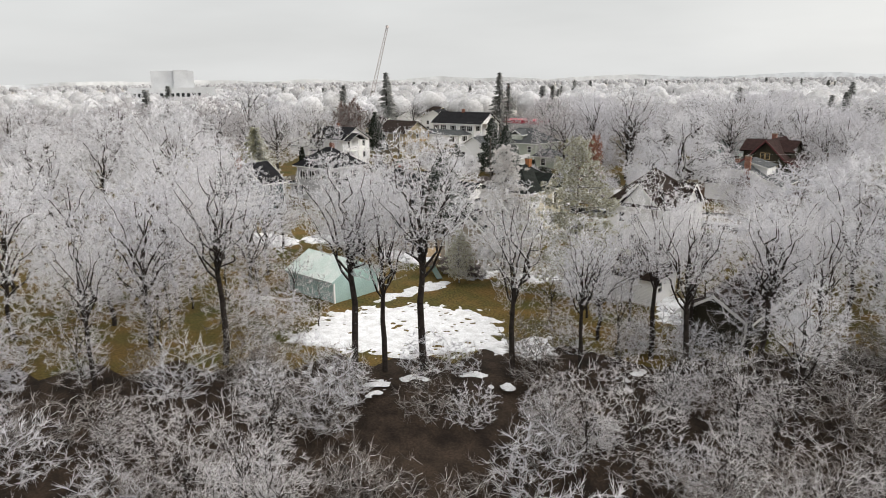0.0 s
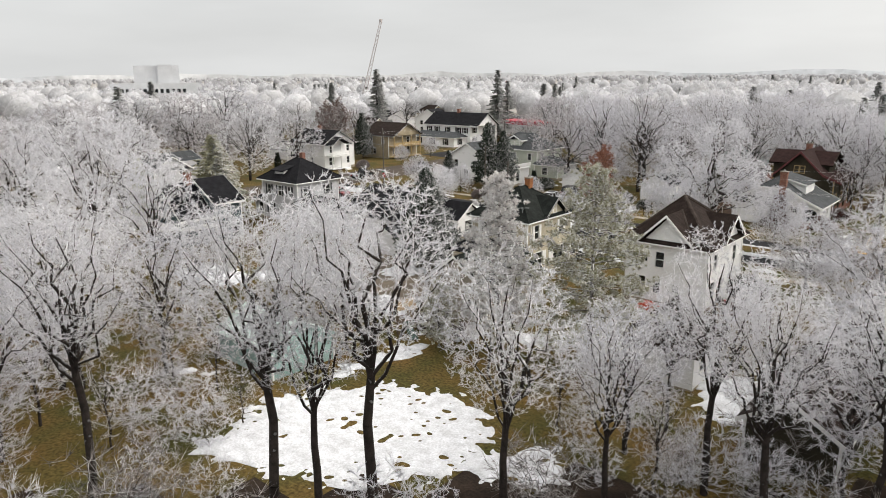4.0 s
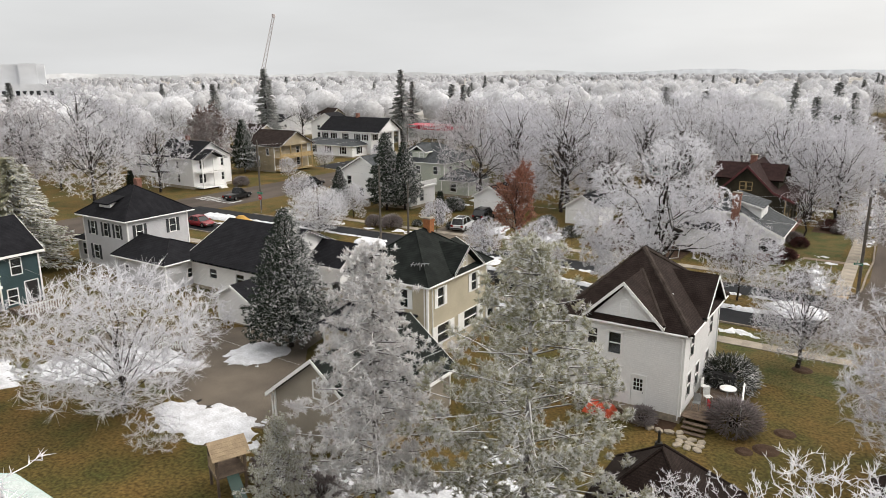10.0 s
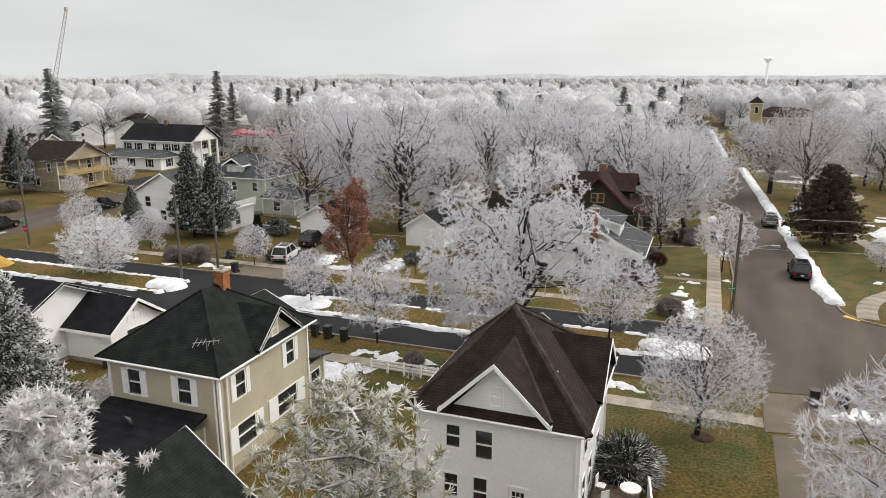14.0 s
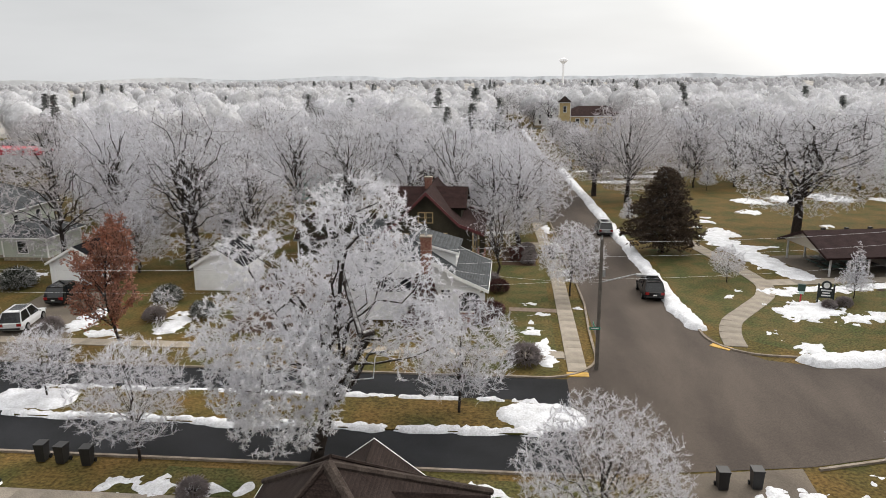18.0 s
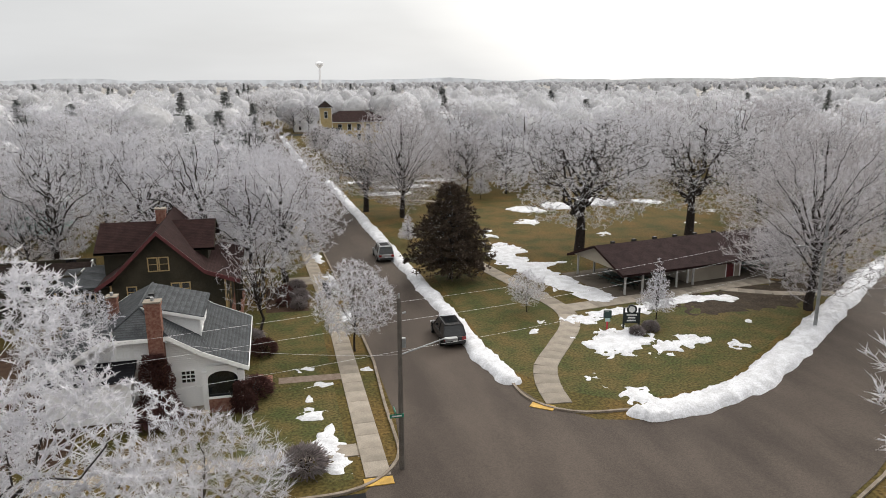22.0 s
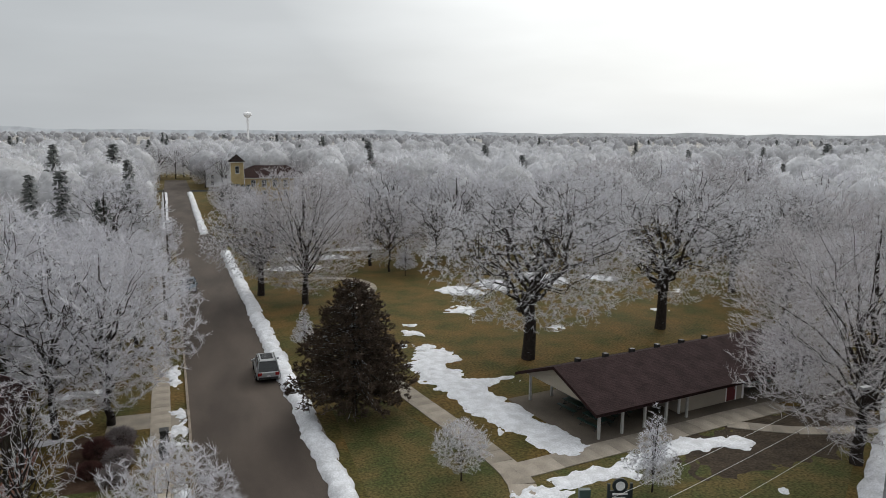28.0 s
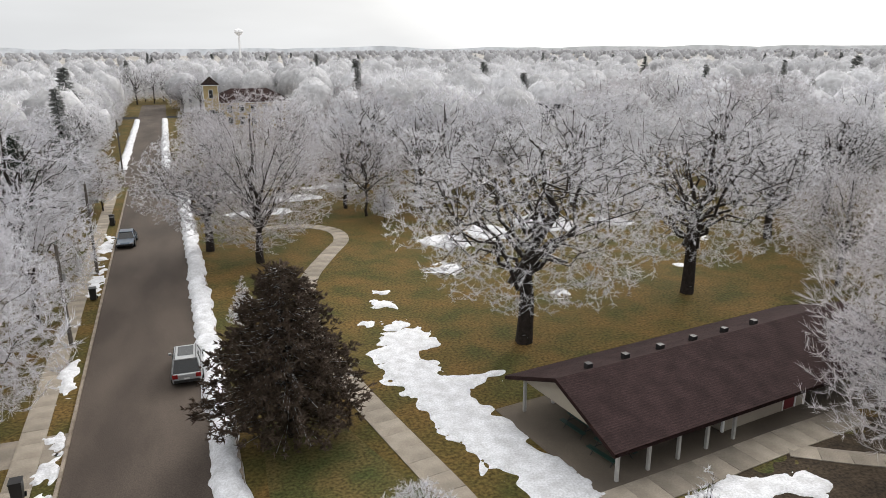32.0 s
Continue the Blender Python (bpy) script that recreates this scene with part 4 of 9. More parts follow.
def tan_house():
    h = thing("house", "two-storey tan house with dark green hipped roof and orange chimney", "house")
    x0, x1, y0, y1, e = -52.1, -45.2, 70.9, 79.2, 6.0
    four_walls(h, x0, x1, y0, y1, 0.4, e, CREAM_SIDING,
               [("S", -50.5, 4.05, 0.75, 1.35), ("S", -47.3, 4.05, 0.75, 1.35), ("E", 72.6, 4.05, 0.75, 1.35), ("E", 77.3, 4.05, 0.75, 1.35),
                ("E", 72.9, 1.2, 1.5, 1.35), ("E", 76.8, 1.3, 1.9, 1.3), ("W", 73, 4.05, 0.75, 1.35), ("W", 77, 4.05, 0.75, 1.35), ("N", -50, 4.05, 0.75, 1.35), ("N", -47, 4.05, 0.75, 1.35)],
               shutters=WHITE_TRIM)
    hip_roof(h, x0 - 0.45, x1 + 0.45, y0 - 0.45, y1 + 0.45, e, ((-48.8, 74.6), (-48.8, 75.6)), 8.85, ROOF_GREEN)
    gable_roof(h, "x", -48.7, x1 + 0.55, 73.7, 78.0, e + 0.2, 7.95, ROOF_GREEN)
    gable_wall(h, "E", x1 + 0.06, [(74.1, e + 0.15), (77.6, e + 0.15), (75.85, 7.55)], CREAM_SIDING)
    window(h, "E", x1 + 0.06, 75.85, 6.3, 0.5, 0.8)
    gable_roof(h, "y", -50.9, -46.4, 75.2, 80.2, e + 0.2, 7.3, ROOF_GREEN)
    gable_wall(h, "N", y1 + 0.06, [(-50.6, e + 0.15), (-46.7, e + 0.15), (-48.65, 6.9)], CREAM_SIDING)
    chimney(h, -48.6, 76.1, 0.6, 0.6, 8.0, 9.55, material("orange_brick", (0.36, 0.15, 0.06), 0.85, (0.24, 0.10, 0.05), 6, 22, 0.4, bands=0.075))
    # rear lean-to with a flat black roof
    four_walls(h, -51.9, -46.3, 67.4, 70.9, 0.3, 2.9, CREAM_SIDING, [("E", 69.0, 1.1, 0.9, 1.2), ("S", -50, 1.1, 0.9, 1.2)], shutters=WHITE_TRIM)
    bm = bmesh.new()
    prism(bm, [(-52.2, 66.9, 2.95), (-46.0, 66.9, 2.95), (-46.0, 70.85, 3.55), (-52.2, 70.85, 3.55)], (0, 0, 1), 0.14)
    part("lean_to_roof", bm, ROOF_BLACK, h)
    # front porch on the street side
    four_walls(h, -50.5, -45.4, 79.3, 81.3, 0.4, 2.9, CREAM_SIDING, [("E", 80.3, 1.0, 1.0, 1.3), ("N", -49, 1.0, 1.0, 1.3), ("N", -47, 1.0, 1.0, 1.3)])
    bm = bmesh.new()
    prism(bm, [(-50.8, 81.7, 2.95), (-45.0, 81.7, 2.95), (-45.0, 79.25, 3.5), (-50.8, 79.25, 3.5)], (0, 0, 1), 0.12)
    part("porch_roof", bm, ROOF_GREY, h)
    part("downpipe", tubes(((x1 + 0.1, y0 + 0.5, 0.2), (x1 + 0.1, y0 + 0.5, e), 0.05), ((x1 - 0.2, y0 - 0.1, 0.2), (x1 - 0.2, y0 - 0.1, e), 0.05)), WHITE_TRIM, h)
    # roof aerial
    bm = tubes(((-46.3, 71.6, 6.3), (-46.3, 71.6, 7.3), 0.03), ((-46.9, 71.3, 7.2), (-45.7, 71.9, 7.3), 0.022))
    for k in range(6):
        x, y = -46.8 + 0.2 * k, 71.35 + 0.1 * k
        tube(bm, (x + 0.2, y - 0.45 + 0.05 * k, 7.15 + 0.05 * (k % 3)), (x - 0.2, y + 0.45 - 0.03 * k, 7.25 - 0.06 * (k % 2)), 0.015, sides=5)
    part("aerial", bm, METAL, h, "bent metal roof aerial")
    bm = bmesh.new()
    bmesh.ops.create_cone(bm, segments=14, radius1=0.34, radius2=0.05, depth=0.14, cap_ends=True, matrix=pose(-49.2, 69.0, 3.75, -60, 0, -20))
    tube(bm, (-49.2, 69.05, 3.3), (-49.2, 69.05, 3.75), 0.03)
    part("satellite_dish", bm, METAL, h)
    return h


def tan_garage():
    h = thing("garage", "tan clapboard garage with dark green gable roof", "garage")
    x0, x1, y0, y1, e, m = -47.0, -40.4, 57.9, 66.3, 2.75, -43.65
    four_walls(h, x0, x1, y0, y1, 0.1, e, TAN_SIDING, [("S", -42.2, 1.0, 0.7, 0.9), ("E", 62, 1.0, 0.8, 0.9)])
    gable_roof(h, "y", x0 - 0.4, x1 + 0.4, y0 - 0.4, y1 + 0.4, e - 0.1, 5.55, ROOF_GREEN, at=m)
    for s, p in (("S", y0), ("N", y1)):
        gable_wall(h, s, p, [(x0, e), (x1, e), (m, 5.3)], TAN_SIDING)
    window(h, "S", y0, -43.6, 3.1, 0.6, 0.95)
    part("downpipe", tubes(((x0 - 0.15, y0 - 0.12, 0.1), (x0 - 0.15, y0 - 0.12, e), 0.05)), WHITE_TRIM, h)
    part("vent_pipe", tubes(((-45.3, 61.0, 4.0), (-45.3, 61.0, 5.1), 0.07)), METAL, h)


def hip_garage():
    h = thing("garage", "low garage with dark brown hipped shingle roof", "garage")
    x0, x1, y0, y1, e = -27.5, -22.5, 56.4, 61.3, 2.6
    four_walls(h, x0, x1, y0, y1, 0.1, e, WHITE_SIDING, [("E", 58, 1.0, 0.8, 0.9), ("N", -24, 1.0, 0.8, 0.9)])
    hip_roof(h, x0 - 0.45, x1 + 0.45, y0 - 0.45, y1 + 0.45, e, ((-25.0, 58.7), (-25.0, 59.0)), 5.4, ROOF_BROWN, ROOF_BROWN)


def low_barn():
    h = thing("garage", "long low outbuilding with a brown shingle roof among trees", "garage")
    x0, x1, y0, y1, e = -17.2, -12.6, 50, 66, 2.5
    four_walls(h, x0, x1, y0, y1, 0.0, e, DARK_SHINGLE, [("W", 56, 1.0, 0.8, 0.9)])
    gable_roof(h, "y", x0 - 0.4, x1 + 0.4, y0 - 0.4, y1 + 0.4, e, 4.2, ROOF_BROWN)
    for s, p in (("S", y0), ("N", y1)):
        gable_wall(h, s, p, [(x0, e), (x1, e), ((x0 + x1) / 2, 4.0)], DARK_SHINGLE)


def mint_shed():
    h = thing("shed", "mint green painted board shed with frosted pale gable roof", "shed", at=(-48.4, 42.65, 0), turn=-2)
    four_walls(h, -3.4, 3.4, -2.65, 2.65, 0.0, 2.05, MINT_PAINT, [], stone=None)
    gable_roof(h, "x", -3.6, 3.5, -2.95, 2.95, 2.0, 3.55, ROOF_MINT, MINT_PAINT)
    for s, p in (("E", 3.4), ("W", -3.4)):
        gable_wall(h, s, p, [(-2.65, 2.05), (2.65, 2.05), (0, 3.4)], MINT_PAINT)


def grey_house():
    h = thing("house", "two-storey pale grey four-square house with black hipped roof", "house")
    x0, x1, y0, y1, e = -92.3, -84.4, 73.3, 80.6, 6.0
    four_walls(h, x0, x1, y0, y1, 0.5, e, GREY_SIDING, [("S", -90.7, 3.9, 0.75, 1.4), ("S", -86.2, 3.9, 0.75, 1.4), ("S", -90.5, 1.2, 0.9, 1.5), ("S", -88.3, 3.9, 0.75, 1.4),
               ("E", 74.7, 3.9, 0.75, 1.4), ("E", 78.7, 3.9, 0.75, 1.4), ("E", 77, 1.2, 0.9, 1.4), ("W", 75, 3.9, 0.8, 1.4), ("W", 78.5, 3.9, 0.8, 1.4)], shutters=ROOF_GREY)
    hip_roof(h, x0 - 0.6, x1 + 0.6, y0 - 0.6, y1 + 0.6, e, ((-88.8, 76.9), (-87.9, 76.9)), 8.9, ROOF_BLACK)
    part("dormer", boxes((-90.0, -88.0, 73.9, 75.6, 6.2, 7.35)), WHITE_SIDING, h)
    window(h, "S", 73.9, -89.0, 6.45, 1.1, 0.6, mullions=1)
    bm = bmesh.new()
    prism(bm, [(-90.4, 73.4, 7.25), (-87.6, 73.4, 7.25), (-87.6, 76.2, 8.0), (-90.4, 76.2, 8.0)], (0, 0, 1), 0.12)
    part("dormer_roof", bm, ROOF_BLACK, h)
    part("chimney", boxes((-88.9, -88.3, 77.5, 78.1, 8.0, 9.5)), BRICK, h)
    # garage wing
    four_walls(h, -84.3, -76.2, 71.6, 77.8, 0.2, 2.9, GREY_SIDING, [("S", -82.5, 1.2, 0.7, 0.8), ("E", 74.5, 1.0, 0.9, 0.9), ("S", -78.5, 1.2, 1.2, 0.7)])
    hip_roof(h, -84.35, -75.7, 71.1, 78.3, 2.9, ((-84.0, 74.7), (-79.5, 74.7)), 4.4, ROOF_BLACK)
    # street-side porch
    four_walls(h, -95.2, -92.4, 74.0, 80.0, 0.4, 2.8, GREY_SIDING, [("S", -93.8, 1.0, 1.2, 1.3), ("W", 77, 1.0, 1.6, 1.3)])
    hip_roof(h, -95.5, -92.2, 73.6, 80.4, 2.8, ((-93.4, 76), (-93.4, 78)), 3.7, ROOF_BLACK)


def white_ranch():
    h = thing("house", "low white clapboard house with wide black gable roof", "house")
    x0, x1, y0, y1, e = -76.5, -66.2, 74.6, 86.2, 2.9
    four_walls(h, x0, x1, y0, y1, 0.3, e, WHITE_SIDING, [("S", -69.2, 1.3, 1.1, 0.9), ("E", 77, 1.3, 0.9, 1.1), ("E", 84, 1.2, 1.0, 1.2), ("N", -70, 1.1, 1.4, 1.3), ("S", -73, 1.3, 1.0, 0.9)])
    gable_roof(h, "x", x0 - 0.5, x1 + 0.5, y0 - 0.5, y1 + 0.5, e, 5.9, ROOF_BLACK)
    for s, p in (("W", x0), ("E", x1)):
        gable_wall(h, s, p, [(y0, e), (y1, e), ((y0 + y1) / 2, 5.7)], WHITE_SIDING)
    window(h, "E", x1, 78.2, 3.3, 1.0, 0.9, mullions=1)
    four_walls(h, -66.1, -62.0, 80.5, 85.2, 0.3, 2.6, WHITE_SIDING, [("E", 82.8, 0.9, 1.6, 1.3), ("N", -64, 1, 1, 1.2)])
    gable_roof(h, "x", -66.3, -61.5, 80.0, 85.7, 2.6, 4.5, ROOF_BLACK)
    gable_wall(h, "E", -62.0, [(80.5, 2.6), (85.2, 2.6), (82.85, 4.3)], WHITE_SIDING)
    window(h, "E", -62.0, 82.85, 2.8, 1.2, 0.9, mullions=1)
    four_walls(h, -66.0, -61.8, 69.4, 74.4, 0.1, 2.2, WHITE_SIDING, [])
    gable_roof(h, "y", -66.4, -61.4, 69.0, 74.6, 2.2, 3.5, ROOF_BLACK)
    gable_wall(h, "S", 69.4, [(-66.0, 2.2), (-61.8, 2.2), (-63.9, 3.35)], WHITE_SIDING)


def teal_house():
    h = thing("house", "dark teal clapboard house with brown-black roof and white balcony", "house")
    # low wing whose roof sweeps down over the balcony
    x0, x1, y0, y1, m = -92.0, -84.2, 55.9, 60.0, -88.0
    four_walls(h, x0, x1, y0, y1, 0.3, 3.5, TEAL_SIDING, [("S", -86.4, 0.9, 0.9, 1.5), ("S", -90, 0.9, 0.9, 1.5), ("E", 58.4, 1.0, 0.9, 1.2)])
    gable_roof(h, "y", x0 - 0.4, x1 + 0.5, y0 - 0.5, y1, 3.6, 7.5, ROOF_BLACK, at=m)
    gable_wall(h, "S", y0, [(x0, 3.5), (x1, 3.5), (m, 7.2)], TEAL_SIDING)
    window(h, "S", y0, m - 0.45, 4.0, 0.8, 1.6)
    window(h, "S", y0, m + 0.5, 4.0, 0.8, 1.6)
    # two-storey part
    four_walls(h, -91.0, -83.4, y1 + 0.02, 63.6, 0.3, 5.2, TEAL_SIDING, [("E", 61.6, 3.3, 0.85, 1.4), ("E", 61.0, 0.7, 0.8, 1.3)], [("E", 62.7, 0.32, 1.1, 2.1, BLACK_PLASTIC, False)])
    gable_roof(h, "y", -91.4, -82.9, y1 - 0.4, 64.0, 5.2, 7.9, ROOF_BLACK, at=-87.4)
    for s, p in (("S", y1 + 0.02), ("N", 63.6)):
        gable_wall(h, s, p, [(-91.0, 5.2), (-83.4, 5.2), (-87.4, 7.7)], TEAL_SIDING)
    chimney(h, -87.9, 59.2, 0.7, 0.7, 5.5, 8.7)
    part("balcony", boxes((-92.2, -83.4, 53.6, 55.88, 2.5, 2.7), (-84.18, -82.6, 55.9, 59.9, 2.5, 2.7)), WHITE_TRIM, h)
    rail = part("balcony_rail", boxes((-92.2, -82.6, 53.6, 53.68, 3.55, 3.63)), WHITE_TRIM, h)
    part("balcony_rail", boxes((-82.68, -82.6, 53.69, 59.9, 3.55, 3.63)), WHITE_TRIM, h)
    for k in range(40):
        part("baluster", boxes((-92.15 + 0.24 * k, -92.09 + 0.24 * k, 53.61, 53.67, 2.7, 3.55)), WHITE_TRIM, rail)
    for k in range(25):
        part("baluster", boxes((-82.67, -82.61, 53.8 + 0.24 * k, 53.86 + 0.24 * k, 2.7, 3.55)), WHITE_TRIM, rail)
    for x in (-92.0, -87.4, -82.8):
        part("balcony_post", boxes((x - 0.08, x + 0.08, 53.62, 53.78, 0, 2.5)), WHITE_TRIM, h)
    part("deck", boxes((-83.38, -79.8, 60.4, 63.4, 0.0, 0.4)), WOOD_DECK, h)
    b = bmesh.new()
    part("deck_rail", boxes((-79.9, -79.8, 60.4, 63.4, 1.2, 1.28), (-83.3, -79.91, 60.4, 60.48, 1.2, 1.28)), WHITE_TRIM, h)
    for k in range(13):
        part("deck_baluster", boxes((-79.88, -79.82, 60.5 + 0.23 * k, 60.56 + 0.23 * k, 0.4, 1.2)), WHITE_TRIM, h)


def porch_house():
    h = thing("house", "white two-storey clapboard house with stacked front porches", "house")
    x0, x1, y0, y1, e = -138.0, -126.8, 114.0, 122.6, 5.6
    four_walls(h, x0, x1, y0, y1, 0.5, e, WHITE_SIDING, [("S", -136.5, 3.7, 0.7, 1.3), ("S", -134.3, 3.7, 0.7, 1.3), ("S", -136, 1.1, 0.8, 1.5), ("S", -131.2, 3.7, 0.7, 1.3), ("E", 120.8, 3.7, 0.8, 1.4), ("E", 120.8, 1.1, 0.8, 1.4), ("E", 116, 1.0, 1.4, 1.6), ("E", 116, 3.6, 0.9, 1.6), ("S", -131, 1.1, 0.7, 1.4)])
    gable_roof(h, "x", x0 - 0.5, x1 + 0.5, y0 - 0.5, y1 + 0.5, e, 8.4, ROOF_BLACK)
    for s, p in (("E", x1), ("W", x0)):
        gable_wall(h, s, p, [(y0, e), (y1, e), ((y0 + y1) / 2, 8.2)], WHITE_SIDING)
    for u in (117.7, 118.9):
        window(h, "E", x1, u, 6.1, 0.6, 1.0)
    gable_roof(h, "y", -136.6, -132.0, y0 - 0.5, 118, e, 7.8, ROOF_BLACK)
    gable_wall(h, "S", y0 - 0.05, [(-136.3, e), (-132.3, e), (-134.3, 7.6)], WHITE_SIDING)
    window(h, "S", y0 - 0.05, -134.3, 5.9, 0.5, 0.9)
    part("porch_floor", boxes((-126.7, -124.4, 114.2, 119.5, 0.3, 0.5), (-126.7, -124.4, 114.2, 119.5, 3.0, 3.2)), WHITE_TRIM, h)
    for y in (114.4, 116.9, 119.3):
        for z in (0.5, 3.2):
            part("porch_post", boxes((-124.7, -124.5, y - 0.1, y + 0.1, z, z + 2.5)), WHITE_TRIM, h)
    part("porch_rail", boxes((-124.65, -124.55, 114.2, 119.5, 4.05, 4.15), (-124.65, -124.55, 114.2, 119.5, 3.3, 3.95), (-124.65, -124.55, 116.9, 119.5, 0.6, 1.4)), WHITE_TRIM, h)
    gable_roof(h, "x", -127.0, -124.1, 113.9, 119.8, 5.6, 7.2, ROOF_BLACK)
    part("side_porch_roof", boxes((-137.2, -133.4, 112.2, 114.0, 2.7, 2.85)), ROOF_BLACK, h)
    for x in (-137.0, -133.6):
        part("porch_post", boxes((x - 0.08, x + 0.08, 112.3, 112.46, 0, 2.7)), WHITE_TRIM, h)
    part("chimney", boxes((-133.4, -132.8, 118, 118.6, 7.6, 9.2)), BRICK, h)
    part("steps", boxes((-124.4, -123.9, 117.6, 119.0, 0, 0.34), (-123.9, -123.5, 117.6, 119.0, 0, 0.17)), WHITE_TRIM, h)


def ochre_house():
    h = thing("house", "ochre and brown two-storey house with open stacked porches", "house")
    x0, x1, y0, y1, e = -140.0, -131.0, 138, 148, 5.6
    four_walls(h, x0, x1, y0, y1, 0.4, e, YELLOW_SIDING, [("S", -137, 3.6, 0.8, 1.4), ("S", -133, 3.6, 0.8, 1.4), ("S", -136, 1, 0.9, 1.5), ("E", 140, 1.0, 1.0, 1.6), ("E", 145, 1.0, 1.0, 1.6), ("E", 145, 3.6, 0.9, 1.4)])
    gable_roof(h, "x", x0 - 0.4, x1 + 2.2, y0 - 0.4, y1 + 0.4, e, 8.6, ROOF_BROWN)
    for s, p in (("E", x1 + 1.6), ("W", x0)):
        gable_wall(h, s, p, [(y0, e), (y1, e), ((y0 + y1) / 2, 8.4)], YELLOW_SIDING)
    part("porch_floor", boxes((x1 + 0.1, x1 + 1.9, y0, y1, 0.3, 0.5), (x1 + 0.1, x1 + 1.9, y0, y1, 2.9, 3.1)), TAN_TRIM, h)
    for y in (138.3, 141.2, 144.4, 147.6):
        part("porch_post", boxes((x1 + 1.6, x1 + 1.8, y - 0.1, y + 0.1, 0.5, 5.6)), TAN_TRIM, h)
    part("porch_rail", boxes((x1 + 1.65, x1 + 1.75, y0, y1, 3.2, 3.9)), TAN_TRIM, h)


def column_house():
    h = thing("house", "large white house with green-black roof and tall front columns", "house")
    x0, x1, y0, y1, e = -149.5, -132.6, 172.5, 182.0, 6.0
    four_walls(h, x0, x1, y0, y1, 0.4, e, WHITE_SIDING, [("S", u, 3.9, 1.0, 1.4) for u in (-148, -145, -141, -137, -134.5)] + [("E", 174.5, 3.9, 1.0, 1.4), ("E", 180, 3.9, 1.0, 1.4), ("E", 174.5, 1.0, 1.0, 1.6), ("E", 180, 1.0, 1.0, 1.6)], shutters=ROOF_BLACK)
    gable_roof(h, "x", x0 - 0.5, x1 + 3.0, y0 - 0.5, y1 + 0.5, e, 9.4, ROOF_BLACK)
    for s, p in (("E", x1 + 2.4), ("W", x0)):
        gable_wall(h, s, p, [(y0, e), (y1, e), ((y0 + y1) / 2, 9.1)], WHITE_SIDING)
    for y in (173, 176, 178.6, 181.6):
        part("column", tubes(((x1 + 2.2, y, 0.3), (x1 + 2.2, y, e), 0.28, 0.24), sides=12), WHITE_TRIM, h)
    part("portico_floor", boxes((x1 + 0.05, x1 + 2.6, y0, y1, 0, 0.3)), CONCRETE, h)
    part("chimney", boxes((-141, -140.2, 176.8, 177.6, 8.8, 10.3)), BRICK, h)
    four_walls(h, -150.5, -134.0, 166.8, 172.4, 0.3, 2.9, WHITE_SIDING, [("S", u, 0.9, 1.0, 1.6) for u in (-147, -142, -137)] + [("E", 169.5, 0.9, 1.0, 1.6)], shutters=ROOF_BLACK)
    hip_roof(h, -151.0, -133.5, 166.3, 172.6, 2.9, ((-149, 171), (-136, 171)), 4.2, ROOF_GREY)
    four_walls(h, -163, -150.6, 164, 171, 0.3, 2.9, WHITE_SIDING, [("S", -157, 0.9, 1.0, 1.4)])
    part("flat_roof", boxes((-163.4, -150.4, 163.6, 171.4, 2.95, 3.25)), ROOF_BLACK, h)


def blue_white_house():
    h = thing("house", "white clapboard house with grey gable roof behind dark spruces", "house")
    x0, x1, y0, y1, e = -97.5, -88.0, 121, 129, 4.6
    four_walls(h, x0, x1, y0, y1, 0.4, e, WHITE_SIDING, [("S", -95.5, 2.6, 0.9, 1.4), ("S", -91, 2.6, 0.9, 1.4), ("S", -93, 0.8, 1.0, 1.4), ("E", 124, 2.6, 0.9, 1.3), ("W", 125, 2.4, 0.9, 1.3)])
    gable_roof(h, "y", x0 - 0.4, x1 + 0.4, y0 - 0.4, y1 + 0.4, e, 7.4, ROOF_GREY)
    for s, p in (("S", y0), ("N", y1)):
        gable_wall(h, s, p, [(x0, e), (x1, e), ((x0 + x1) / 2, 7.2)], WHITE_SIDING)
    four_walls(h, -88, -81.5, 119, 125.5, 0.4, 3.0, WHITE_SIDING, [("S", -86, 0.9, 1, 1.3), ("S", -83.5, 0.9, 1, 1.3), ("E", 122, 0.9, 1, 1.3)])
    part("balcony_floor", boxes((-88.0, -81.2, 118.7, 125.8, 3.0, 3.2)), WHITE_TRIM, h)
    part("balcony_rail", boxes((-88, -81.2, 118.7, 118.8, 3.35, 4.05), (-81.3, -81.2, 118.8, 125.8, 3.35, 4.05)), WHITE_TRIM, h)


